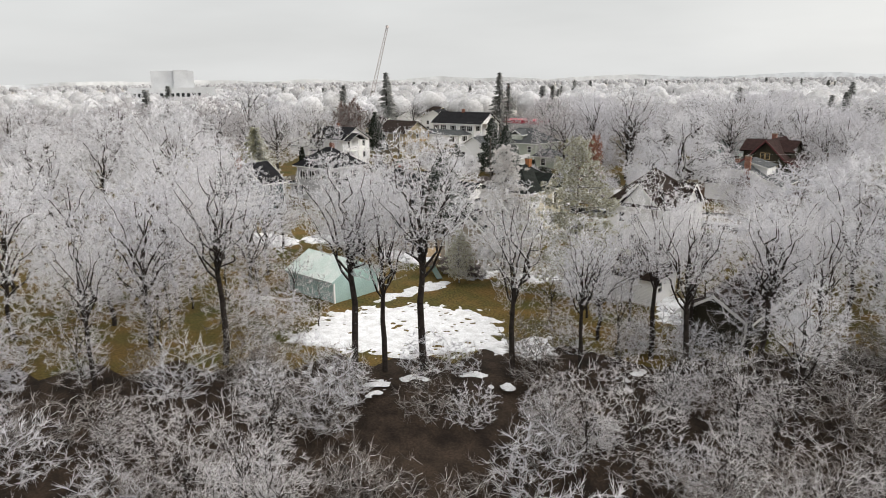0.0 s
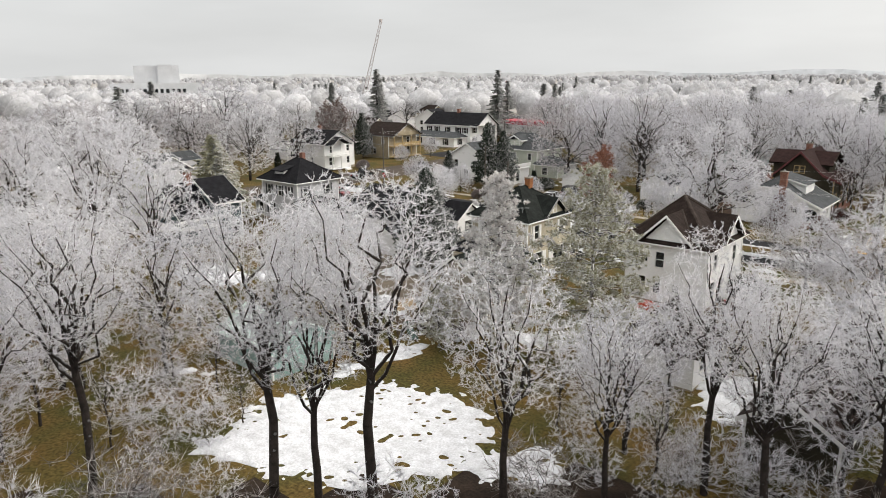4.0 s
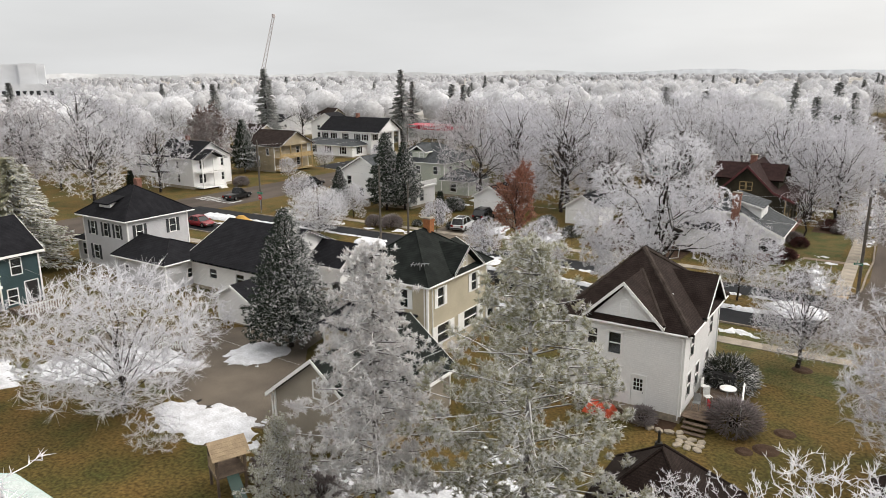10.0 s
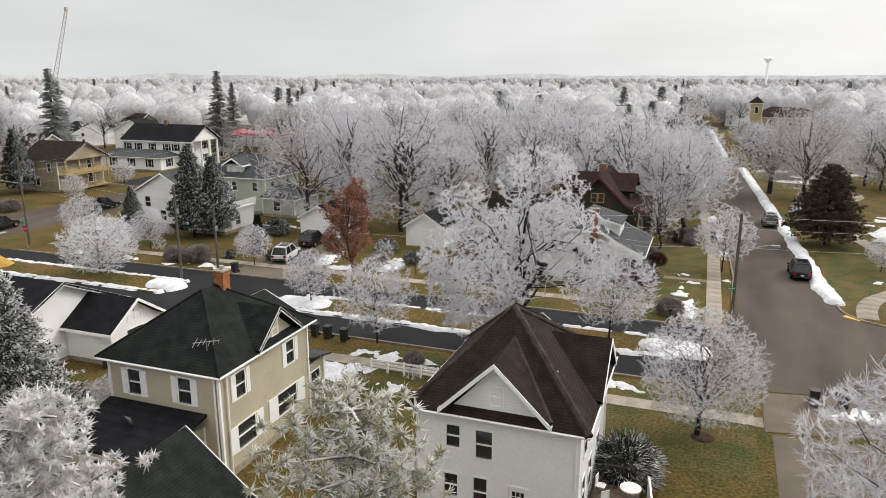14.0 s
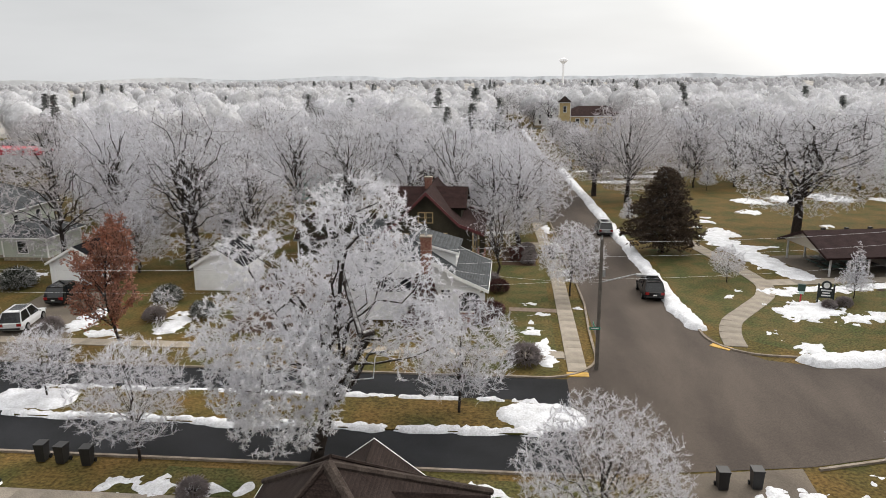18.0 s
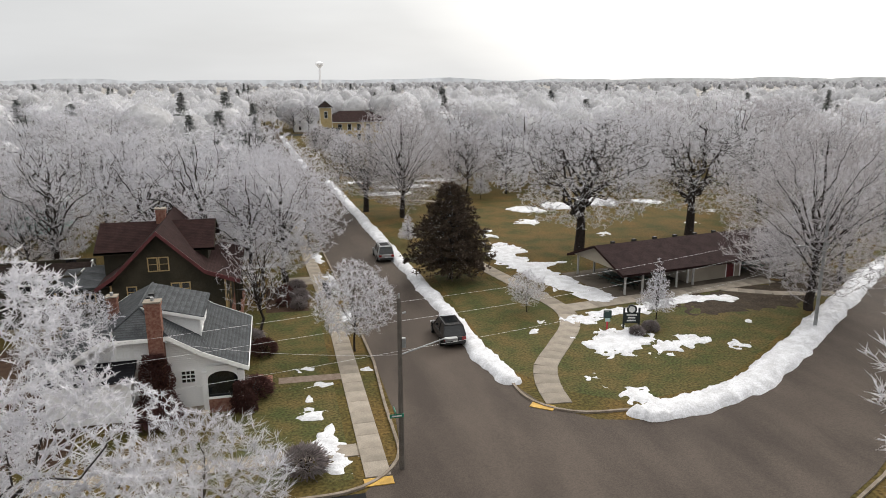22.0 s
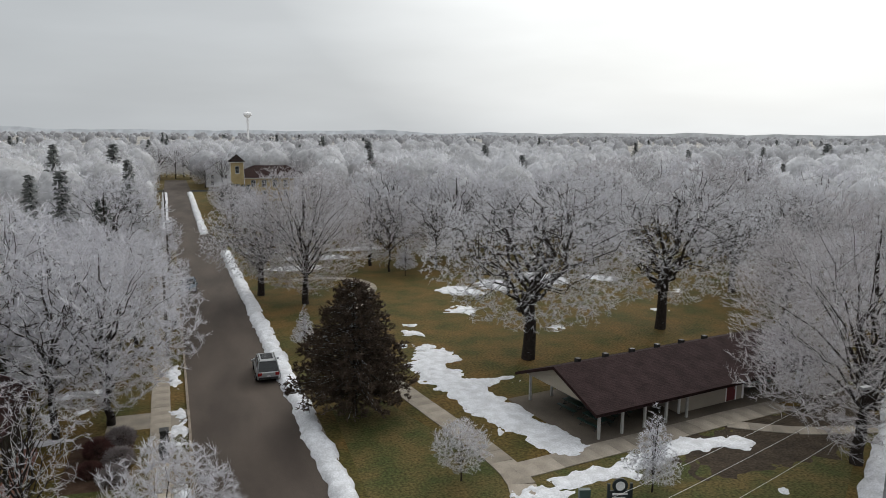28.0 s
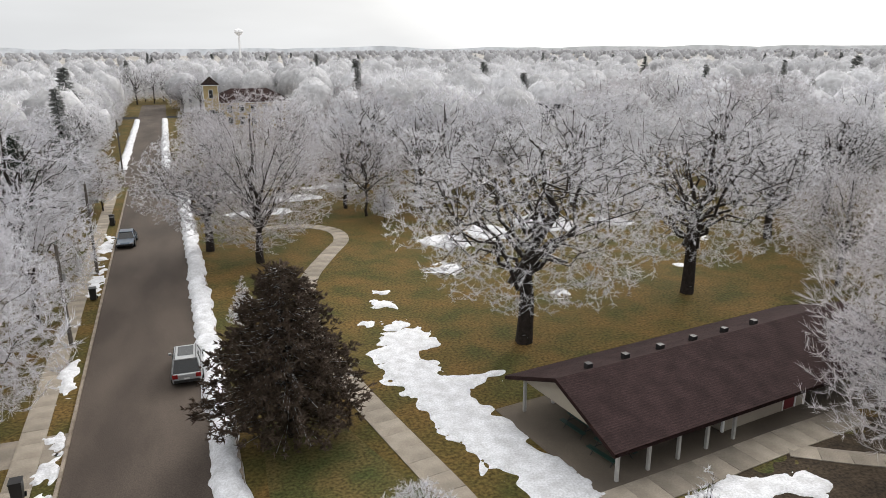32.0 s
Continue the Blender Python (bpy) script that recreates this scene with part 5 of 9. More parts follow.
def sage_house():
    h = thing("house", "sage green two-storey house with grey hipped roof and dormer", "house")
    x0, x1, y0, y1, e = -96.0, -84.5, 133, 142, 5.4
    four_walls(h, x0, x1, y0, y1, 0.4, e, SAGE_SIDING, [("S", -94, 3.4, 0.9, 1.3), ("S", -90, 3.4, 0.9, 1.3), ("S", -86.3, 3.4, 0.9, 1.3), ("E", 135, 3.4, 0.9, 1.3), ("E", 139, 3.4, 0.9, 1.3), ("S", -92, 0.9, 1, 1.5)])
    hip_roof(h, x0 - 0.5, x1 + 0.5, y0 - 0.5, y1 + 0.5, e, ((-92, 137.5), (-88.5, 137.5)), 8.4, ROOF_GREY)
    part("dormer", boxes((-91.6, -88.8, 133.6, 136.0, 5.7, 7.2)), SAGE_SIDING, h)
    window(h, "S", 133.6, -90.8, 6.0, 0.8, 0.9)
    window(h, "S", 133.6, -89.6, 6.0, 0.8, 0.9)
    gable_roof(h, "y", -92.0, -88.4, 133.0, 137, 7.15, 8.2, ROOF_GREY)
    four_walls(h, -84.4, -79.0, 132, 138.5, 0.4, 2.8, SAGE_SIDING, [("S", -82, 0.9, 1.2, 1.4), ("E", 135, 0.9, 1.2, 1.4)])
    hip_roof(h, -84.6, -78.5, 131.5, 139, 2.8, ((-83.5, 134), (-83.5, 136.5)), 4.2, ROOF_GREY)


def small_garage(x0, x1, y0, y1, mat, roofm, label):
    h = thing("garage", label, "garage")
    four_walls(h, x0, x1, y0, y1, 0.05, 2.5, mat, [("W", (y0 + y1) / 2, 1.0, 0.8, 0.8)])
    gable_roof(h, "y", x0 - 0.35, x1 + 0.35, y0 - 0.35, y1 + 0.35, 2.5, 4.2, roofm)
    for s, p in (("S", y0), ("N", y1)):
        gable_wall(h, s, p, [(x0, 2.5), (x1, 2.5), ((x0 + x1) / 2, 4.05)], mat)
    d = bmesh.new()
    for k in range(4):
        wall_box(d, "S", y0, x0 + 0.5, x1 - 0.5, 0.1 + 0.52 * k, 0.6 + 0.52 * k, -0.04, -0.005)
    part("garage_door", d, WHITE_TRIM, h)


def bungalow():
    h = thing("house", "white clapboard bungalow with swept grey shingle roof and brick chimney", "house")
    x0, x1, y0, y1, e, m = -39.9, -29.3, 115.0, 123.6, 3.05, -34.6
    four_walls(h, x0, x1, y0, y1, 0.35, e, WHITE_SIDING, [("S", -31.9, 1.95, 0.75, 0.75), ("W", 119, 1, 1.2, 1.2), ("E", 121.8, 1.0, 1.2, 1.3)], trim=WHITE_TRIM, mullions=2, rails=2)
    # swept roof, hipped at both ends: steep at the ridge, flatter over the eaves
    zc, xl, xr, zr = 5.2, -36.48, -32.72, 6.45
    front, back, ya, yb = 114.4, 124.2, 116.6, 122.3
    left = [(-40.9, 2.9), (-38.3, 4.05), (xl, zc)]
    right = [(xr, zc), (-30.9, 4.05), (-28.3, 2.9)]
    bm = bmesh.new()
    for dz in (0.0, -0.16):
        lf = [bm.verts.new((x, front, z + dz)) for x, z in left]
        lb = [bm.verts.new((x, back, z + dz)) for x, z in left]
        rf = [bm.verts.new((x, front, z + dz)) for x, z in right]
        rb = [bm.verts.new((x, back, z + dz)) for x, z in right]
        pf, pb = bm.verts.new((m, ya, zr + dz)), bm.verts.new((m, yb, zr + dz))
        for f in ((lf[0], lf[1], lb[1], lb[0]), (lf[1], lf[2], lb[2], lb[1]), (lf[2], pf, pb, lb[2]), (lf[2], rf[0], pf), (lb[2], pb, rb[0]), (rf[0], rb[0], pb, pf), (rf[0], rf[1], rb[1], rb[0]), (rf[1], rf[2], rb[2], rb[1])):
            bm.faces.new(f)
    roof = part("roof", bm, ROOF_GREY, h)
    for prof in (left, right):
        for (ax, az), (bx_, bz) in zip(prof, prof[1:]):
            for yy, o in ((front, -1), (back, 1)):
                trim_piece("bargeboard", ((ax, yy, az + 0.03), (bx_, yy, bz + 0.03), (bx_, yy, bz - 0.26), (ax, yy, az - 0.26)), (0, o, 0), 0.04, WHITE_TRIM, roof)
    for yy, o in ((front, -1), (back, 1)):
        trim_piece("fascia", ((xl, yy, zc), (xr, yy, zc), (xr, yy, zc - 0.24), (xl, yy, zc - 0.24)), (0, o, 0), 0.04, WHITE_TRIM, roof)
    trim_piece("fascia", ((-28.3, front, 2.9), (-28.3, back, 2.9), (-28.3, back, 2.7), (-28.3, front, 2.7)), (1, 0, 0), 0.04, WHITE_TRIM, roof)
    for p, q in (((m, ya, zr), (m, yb, zr)), ((m, ya, zr), (xl, front, zc)), ((m, ya, zr), (xr, front, zc))):
        part("ridge_cap", tubes(((p[0], p[1], p[2] + 0.02), (q[0], q[1], q[2] + 0.02), 0.06), sides=6), ROOF_GREY, roof)
    for s, p in (("S", y0), ("N", y1)):
        gable_wall(h, s, p, [(x0, e), (x1, e), (-30.9, 3.8), (xr, zc - 0.2), (xl, zc - 0.2), (-38.3, 3.8)], WHITE_SIDING)
    for u in (-35.4, -34.45):
        window(h, "S", y0, u, 3.85, 0.75, 0.95, mullions=1, rails=1)
    # long shed dormer on the street side
    bm = prism(bmesh.new(), [(-31.2, 117.0, 3.9), (-31.2, 117.0, 5.45), (-34.4, 117.0, 6.34), (-34.4, 117.0, 6.0)], (0, 1, 0), 4.6)
    bmesh.ops.recalc_face_normals(bm, faces=bm.faces)
    dm = part("dormer", bm, WHITE_SIDING, h)
    trim_piece("bargeboard", ((-30.9, 116.7, 5.5), (-34.6, 116.7, 6.5), (-34.6, 116.7, 6.3), (-30.9, 116.7, 5.3)), (0, -1, 0), 0.04, WHITE_TRIM, dm)
    part("corner_board", boxes((-31.26, -31.14, 116.93, 117.05, 4.1, 5.45)), WHITE_TRIM, dm)
    bm = bmesh.new()
    prism(bm, [(-30.9, 116.7, 5.46), (-30.9, 121.9, 5.46), (-34.65, 121.9, 6.48), (-34.65, 116.7, 6.48)], (0, 0, 1), 0.1)
    bmesh.ops.recalc_face_normals(bm, faces=bm.faces)
    part("dormer_roof", bm, ROOF_GREY, h)
    for u in (118.2, 120.4):
        window(h, "E", -31.2, u, 4.3, 0.9, 0.8)
    chimney(h, -33.45, 114.62, 0.85, 0.62, 0.0, 7.35)
    chimney(h, -36.8, 120.0, 0.6, 0.6, 4.6, 6.3)
    for k in range(3):
        part("roof_vent", boxes((-34.4, -34.05, 117.4 + 0.75 * k, 117.75 + 0.75 * k, 6.3, 6.62)), BLACK_PLASTIC, h)
    # arched side porch
    part("porch_pier", boxes((-31.1, -30.8, 114.75, 114.98, 0.0, 2.6)), WHITE_SIDING, h)
    part("porch_pier", boxes((-29.0, -28.6, 114.75, 115.15, 0.0, 2.55)), WHITE_SIDING, h)
    arch = [(-30.78, 114.8, 2.95), (-29.02, 114.8, 2.95)] + [(-29.9 + 0.88 * math.cos(t), 114.8, 2.1 + 0.5 * math.sin(t)) for t in (math.pi * k / 8 for k in range(9))]
    trim_piece("porch_arch", arch, (0, 1, 0), 0.18, WHITE_SIDING, h)
    # thin dark panel before the wall, standing in for shade inside the arch
    part("porch_recess", boxes((-30.78, -29.02, 114.9, 114.98, 0.9, 2.62)), CAR_GLASS, h)
    part("porch_base", boxes((-30.78, -28.5, 114.6, 114.78, 0.0, 0.85)), BRICK, h)
    part("porch_rail", boxes((-30.78, -29.02, 114.62, 114.78, 0.87, 0.97)), WHITE_TRIM, h)
    # bay with the row of windows
    part("bay", boxes((-39.2, -35.0, 113.9, 114.98, 0.3, 2.95)), WHITE_SIDING, h)
    for u in (-38.3, -37.2, -36.1):
        window(h, "S", 113.9, u, 1.1, 0.75, 1.25, mullions=2, rails=3)
    bm = bmesh.new()
    prism(bm, [(-39.6, 113.35, 2.96), (-34.7, 113.35, 2.96), (-34.7, 114.98, 3.6), (-39.6, 114.98, 3.6)], (0, 0, 1), 0.12)
    part("bay_roof", bm, ROOF_BLACK, h)
    part("front_step", boxes((-28.6, -27.6, 117.6, 119.2, 0, 0.3)), BRICK, h)
    part("front_step", boxes((-27.58, -27.0, 117.6, 119.2, 0, 0.16)), BRICK, h)


def dark_house():
    h = thing("house", "dark green shingled house with dark brown roof and red bargeboards", "house")
    x0, x1, y0, y1, e, m = -38.9, -30.4, 129.4, 139.5, 4.5, -35.15
    four_walls(h, x0, x1, y0, y1, 0.4, e, DARK_SHINGLE, [("S", -34.15, 3.45, 0.55, 0.9), ("S", -33.4, 3.45, 0.55, 0.9), ("S", -37.4, 3.45, 0.6, 0.8), ("E", 131.4, 1.0, 1.2, 1.4), ("E", 135, 1.0, 1.2, 1.4)], trim=TAN_TRIM)
    prof = [(-39.9, 4.5), (-38.4, 5.5), (m, 8.75), (-31.8, 5.5), (-29.2, 4.55)]
    front, depth = 128.6, 11.3
    roof = part("roof", folded([(x, front, z) for x, z in prof], (0, depth, 0), 0.15), ROOF_RED, h)
    for (ax, az), (bx_, bz) in zip(prof, prof[1:]):
        for yy, o in ((front, -1), (front + depth, 1)):
            trim_piece("bargeboard", ((ax, yy, az + 0.04), (bx_, yy, bz + 0.04), (bx_, yy, bz - 0.3), (ax, yy, az - 0.3)), (0, o, 0), 0.06, RED_TRIM, roof)
    for s, p in (("S", y0), ("N", y1)):
        gable_wall(h, s, p, [(x0, e), (x1, e), (-31.9, 5.3), (m, 8.4), (-38.3, 5.3)], DARK_SHINGLE)
    for u in (-35.7, -34.88):
        window(h, "S", y0, u, 5.5, 0.6, 0.98, trim=TAN_TRIM)
    # cross roof behind the gable
    gable_roof(h, "x", -40.4, -31.2, 131.7, 138.5, 6.6, 8.4, ROOF_RED, DARK_SHINGLE)
    part("upper_wall", boxes((-39.8, -31.8, 132.2, 138.0, 4.6, 6.7)), DARK_SHINGLE, h)
    gable_wall(h, "E", -31.78, [(132.2, 6.65), (138.0, 6.65), (135.1, 8.15)], DARK_SHINGLE)
    gable_wall(h, "W", -39.82, [(132.2, 6.65), (138.0, 6.65), (135.1, 8.15)], DARK_SHINGLE)
    chimney(h, -35.6, 135.1, 0.75, 0.75, 7.9, 9.4)
    # flat-roofed side wing with snow left on the roof
    four_walls(h, -43.0, -38.95, 130.0, 135.4, 0.4, 4.1, DARK_SHINGLE, [("S", -41.0, 3.1, 1.5, 0.6)], trim=TAN_TRIM, mullions=1, rails=0)
    bm = bmesh.new()
    prism(bm, [(-43.4, 129.6, 4.12), (-38.9, 129.6, 4.3), (-38.9, 135.8, 4.6), (-43.4, 135.8, 4.45)], (0, 0, 1), 0.14)
    bmesh.ops.recalc_face_normals(bm, faces=bm.faces)
    part("wing_roof", bm, ROOF_GREY, h)
    # covered porch under the street-side eave
    for y in (130.0, 133.4, 136.8, 139.4):
        part("porch_post", boxes((-29.75, -29.55, y - 0.1, y + 0.1, 0, 4.5)), DARK_SHINGLE, h)
    part("porch_floor", boxes((-30.38, -29.4, 129.6, 139.5, 0.0, 0.5)), BRICK, h)


for build in (white_house, tan_house, tan_garage, hip_garage, low_barn, mint_shed, grey_house, white_ranch, teal_house, porch_house, ochre_house, column_house, blue_white_house, sage_house, bungalow, dark_house):
    build()
small_garage(-72.0, -66.6, 122.3, 128.0, WHITE_SIDING, ROOF_BLACK, "white garage with black roof and panelled door")
small_garage(-57.0, -52.2, 122.0, 127.5, WHITE_SIDING, ROOF_BLACK, "small white garage with black gable roof")


# ---- trees ----
def spokes(segs, sides, cap=False):
    """Vertices and faces of tapered rods: rows of x, y, z, x, y, z, r0, r1."""
    s = np.asarray(segs, float).reshape(-1, 8)
    a, b, r0, r1 = s[:, :3], s[:, 3:6], s[:, 6], s[:, 7]
    d = b - a
    d /= np.linalg.norm(d, axis=1, keepdims=True) + 1e-9
    ref = np.where(np.abs(d[:, 2:3]) > 0.9, [[1.0, 0, 0]], [[0, 0, 1.0]])
    u = np.cross(d, ref)
    u /= np.linalg.norm(u, axis=1, keepdims=True) + 1e-9
    w = np.cross(d, u)
    n = len(s)
    ang = 2 * np.pi * np.arange(sides) / sides
    off = u[:, None, :] * np.cos(ang)[None, :, None] + w[:, None, :] * np.sin(ang)[None, :, None]
    lo = a[:, None, :] + off * r0[:, None, None]
    hi = b[:, None, :] + off * r1[:, None, None]
    v = np.concatenate([lo, hi], axis=1).reshape(-1, 3)
    base = (np.arange(n) * 2 * sides)[:, None, None]
    k = np.arange(sides)
    quad = np.stack([k, (k + 1) % sides, (k + 1) % sides + sides, k + sides], 1)[None]
    f = (base + quad).reshape(-1, 4)
    return v, f


def spikes(segs):
    """Thin folded spikes that end in a point."""
    s = np.asarray(segs, float).reshape(-1, 8)
    v, _ = spokes(s, 3)
    v = v.reshape(-1, 6, 3)
    v = np.concatenate([v[:, :3], s[:, None, 3:6]], axis=1).reshape(-1, 3)
    base = (np.arange(len(s)) * 4)[:, None, None]
    f = (base + np.array([[0, 1, 3], [1, 2, 3]])[None]).reshape(-1, 3)
    return v, f


def raw_mesh(name, v, f, mat):
    me = bpy.data.meshes.new(name)
    k = f.shape[1]
    me.vertices.add(len(v))
    me.vertices.foreach_set("co", np.ascontiguousarray(v, dtype=np.float32).ravel())
    me.loops.add(f.size)
    me.loops.foreach_set("vertex_index", np.ascontiguousarray(f, dtype=np.int32).ravel())
    me.polygons.add(len(f))
    me.polygons.foreach_set("loop_start", np.arange(0, f.size, k, dtype=np.int32))
    me.update(calc_edges=True)
    me.materials.append(mat)
    return me


def turned(d, angle, rng):
    """The direction d leaned by an angle to a random side."""
    o = d.orthogonal().normalized()
    o.rotate(Matrix.Rotation(rng.uniform(0, 6.2832), 3, d))
    return (d * math.cos(angle) + o * math.sin(angle)).normalized()


def grow(seed, height, r, levels, lift=0.25, fork=0.3, spread=1.0, wiggle=0.18, twig_r=0.022, crown_from=0.3):
    """A leafless tree 'height' tall. levels: (children, length share, lean in degrees) of each order of branches."""
    rng = random.Random(seed)
    wood, twig = [], []

    def limb(p, d, length, rad, order):
        last = order == len(levels)
        steps = (6, 4, 3, 2, 1, 1)[order]
        q, way = p.copy(), d.copy()
        stations = []
        for k in range(steps):
            way = (way + Vector((rng.gauss(0, wiggle), rng.gauss(0, wiggle), rng.gauss(0, wiggle) + lift * (0.0 if order == 0 else 0.12)))).normalized()
            if order == 0:
                way = (way + Vector((0, 0, 0.6))).normalized()
            e = q + way * (length / steps)
            r0, r1 = rad * (1 - 0.8 * k / steps), rad * (1 - 0.8 * (k + 1) / steps)
            (twig if order >= len(levels) - 1 else wood).append((*q, *e, max(r0, twig_r), max(r1, twig_r * 0.6)))
            stations.append((q.copy(), e.copy(), way.copy(), r1))
            q = e
        if last:
            return
        n, share, lean = levels[order]
        n = max(1, round(n * rng.uniform(0.8, 1.2)))
        for c in range(n):
            t = crown_from + (1 - crown_from) * (c + rng.random()) / n if order == 0 else 0.22 + 0.78 * (c + rng.random()) / n
            t = min(t, 0.999)
            a, b, wy, rr = stations[int(t * steps)]
            at = a.lerp(b, t * steps - int(t * steps))
            ln = length * share * (1.15 - 0.55 * abs(t - 0.45) if order == 0 else 1.2 - 0.65 * t) * rng.uniform(0.75, 1.2)
            dd = turned(wy, radians(lean * rng.uniform(0.7, 1.3) * spread), rng)
            if dd.z < -0.25:
                dd.z *= -0.3
                dd.normalize()
            limb(at, dd, ln, max(twig_r, rad * 0.5 * (1 - 0.5 * t)), order + 1)

    limb(Vector((0, 0, -0.3)), Vector((0, 0, 1)), height * 0.86, r, 0)
    return wood, twig


def tree(name, label, category, wood, twig, bark, frost, group="", height=None):
    """A tree of a trunk with its limbs and a crown of fine twigs, both of them meshes."""
    e = thing(name, label, category, group)
    v, f = spokes(wood, 6)
    t = new("trunk", raw_mesh("trunk", v, f, bark))
    t.parent = e
    v, f = spokes(twig, 3)
    c = new("crown", raw_mesh("crown", v, f, frost))
    c.parent = e
    return e


PROTO = {}


def place(key, x, y, h, turn=None, label=None, name=None, squash=1.0):
    """A copy of a grown tree, h metres tall, standing at x, y."""
    ob, tall = PROTO[key]
    s = h / tall
    m = pose(x, y, ground_z(x, y), 0, 0, random.uniform(0, 360) if turn is None else turn)
    cp = copy_thing(ob, m)
    cp.scale = (s * squash, s * squash, s)
    if label:
        cp["label"] = label
    return cp


def proto(key, ob, tall):
    PROTO[key] = (ob, tall)


def crown_tree(seed, height, r, rx, low, limbs, ends, twiglets, twig_r=0.024, limb_order=3, droop=0.0, puff=0.0, lean=0.0, fork=0.3, shell=0.35, gap=-0.12, twig_len=0.5, wob=0.12, flat=1.0, up=1.0, clump=2.2, bare=0.0, stem_r=None, one=False, rime=True, blobs=(), limb_r=1.0, reach=0.5, stray=0.6):
    """A leafless tree: limbs that reach through a crown, branches that grow from them towards its outside,
    and fine twigs on those. rx: the crown's radius; low: where it begins, as a share of the height."""
    rng = random.Random(seed)
    stem_r = stem_r or twig_r
    top, bottom = height, height * low
    cz, rz = (top + bottom) / 2, (top - bottom) / 2
    mid = Vector((lean, 0, cz))
    wood, nodes = [], []

    stem, tw = [], []

    def rod(a, b, r0, r1, k, into=wood, wob=wob):
        """A crooked limb of k pieces."""
        q = a.copy()
        for n in range(1, k + 1):
            t = n / k
            e = a.lerp(b, t)
            sagged = math.sin(math.pi * t) * (b - a).length
            e += Vector((rng.gauss(0, wob), rng.gauss(0, wob), rng.gauss(0, wob) - 0.4 * wob)) * sagged * 0.4
            if n == k:
                e = b
            ra, rb = r0 + (r1 - r0) * (n - 1) / k, r0 + (r1 - r0) * t
            into.append((*q, *e, ra, rb))
            for u in (0.33, 0.66, 1.0):
                nodes.append((*q.lerp(e, u), rb))
            q = e

    split = height * fork
    rod(Vector((0, 0, -0.3)), Vector((lean * 0.4, 0, split)), r * 1.15, r * 0.8, 3, wob=min(wob, 0.1))
    nodes.clear()
    rod(Vector((lean * 0.4, 0, split)), Vector((lean, 0, height * 0.86)), r * 0.72, r * 0.12, 6)
    for k in range(limbs):
        a = 6.2832 * (k * 0.382 + 0.06 * rng.random())
        u = (k + 0.5) / limbs
        el = 1.05 - 1.35 * u
        d = Vector((math.cos(a) * math.cos(el), math.sin(a) * math.cos(el), math.sin(el)))
        tip = mid + Vector((d.x * rx, d.y * rx, d.z * rz)) * rng.uniform(0.68, 0.93)
        if blobs:
            bl = blobs[k % len(blobs)]
            tip = Vector(bl[:3]) + Vector((d.x * bl[3], d.y * bl[3], d.z * bl[4])) * 0.6
        start = Vector((lean * 0.5, 0, split * rng.uniform(0.85, 1.0) + (height * 0.62 - split) * (1 - u) * rng.random()))
        r0 = r * limb_r * rng.uniform(0.34, 0.5)
        knee = start.lerp(tip, 0.45) + Vector((0, 0, 0.1 * rz))
        rod(start, knee, r0, r0 * 0.6, 3)
        rod(knee, tip, r0 * 0.6, r0 * 0.14, 4)
        for b in range(limb_order):
            o = start.lerp(knee, rng.uniform(0.5, 1)) if b == 0 else knee.lerp(tip, rng.uniform(0.05, 0.8))
            near = min(nodes, key=lambda q: (q[0] - o.x) ** 2 + (q[1] - o.y) ** 2 + (q[2] - o.z) ** 2)
            o = Vector(near[:3])
            w = (tip - mid).normalized() + Vector((rng.gauss(0, 0.6), rng.gauss(0, 0.6), rng.gauss(0.15, 0.5)))
            w.normalize()
            e = mid + Vector((w.x * rx, w.y * rx, w.z * rz)) * rng.uniform(0.7, 0.97)
            if blobs:
                e = Vector(bl[:3]) + Vector((w.x * bl[3], w.y * bl[3], abs(w.z) * bl[4])) * rng.uniform(0.6, 0.95)
            if (e - o).length > rx * 0.8:
                e = o + (e - o).normalized() * rx * 0.8
            rod(o, e, max(stem_r, min(near[3] * 0.8, r0 * 0.36)), max(stem_r, r0 * 0.1), 4, stem if rime else wood)
    # the ends of the branches, the ones next to the limbs first
    goals = []
    made = 0.0
    while made < ends:
        d = Vector((rng.gauss(0, 1), rng.gauss(0, 1), rng.gauss(0, 1))).normalized()
        q = (shell ** 3 + (1 - shell ** 3) * rng.random()) ** (1 / 3)
        q *= 1 + 0.16 * noise.noise(d * 2.6 + Vector((seed * 1.7, 0, 0)))
        p = mid + Vector((d.x * rx * q, d.y * rx * q, d.z * rz * q * (flat if d.z > 0 else 1.0)))
        if blobs:
            bl = rng.choices(blobs, [c[3] ** 2 * c[4] for c in blobs])[0]
            p = Vector(bl[:3]) + Vector((d.x * bl[3], d.y * bl[3], d.z * bl[4])) * q
        made += 0.4
        if noise.noise(p * (clump / rx) + Vector((seed, 0, 0))) < gap:
            continue
        made += 0.6
        goals.append(p)
    size = len(nodes) + 3 * len(goals)
    nd = np.full((size, 4), 1e6)
    nd[:len(nodes)] = nodes
    have = len(nodes)
    first = nd[:have, :3]
    goals.sort(key=lambda p: ((first - np.array(p)) ** 2).sum(1).min())
    for p in goals:
        pa = np.array(p)
        df = nd[:have, :3] - pa
        cost = (df ** 2).sum(1) + up * np.maximum(0, df[:, 2] + 0.35 * np.hypot(df[:, 0], df[:, 1])) ** 2 * (0.2 if droop else 1.0)
        k = int(cost.argmin())
        o = Vector(nd[k, :3])
        way = p - o
        ln = way.length
        if ln > max(0.9, rx * reach) or ln < 0.05:
            continue
        h = o.lerp(p, 0.5) + Vector((rng.gauss(0, 0.13), rng.gauss(0, 0.13), rng.gauss(-0.03, 0.1))) * ln
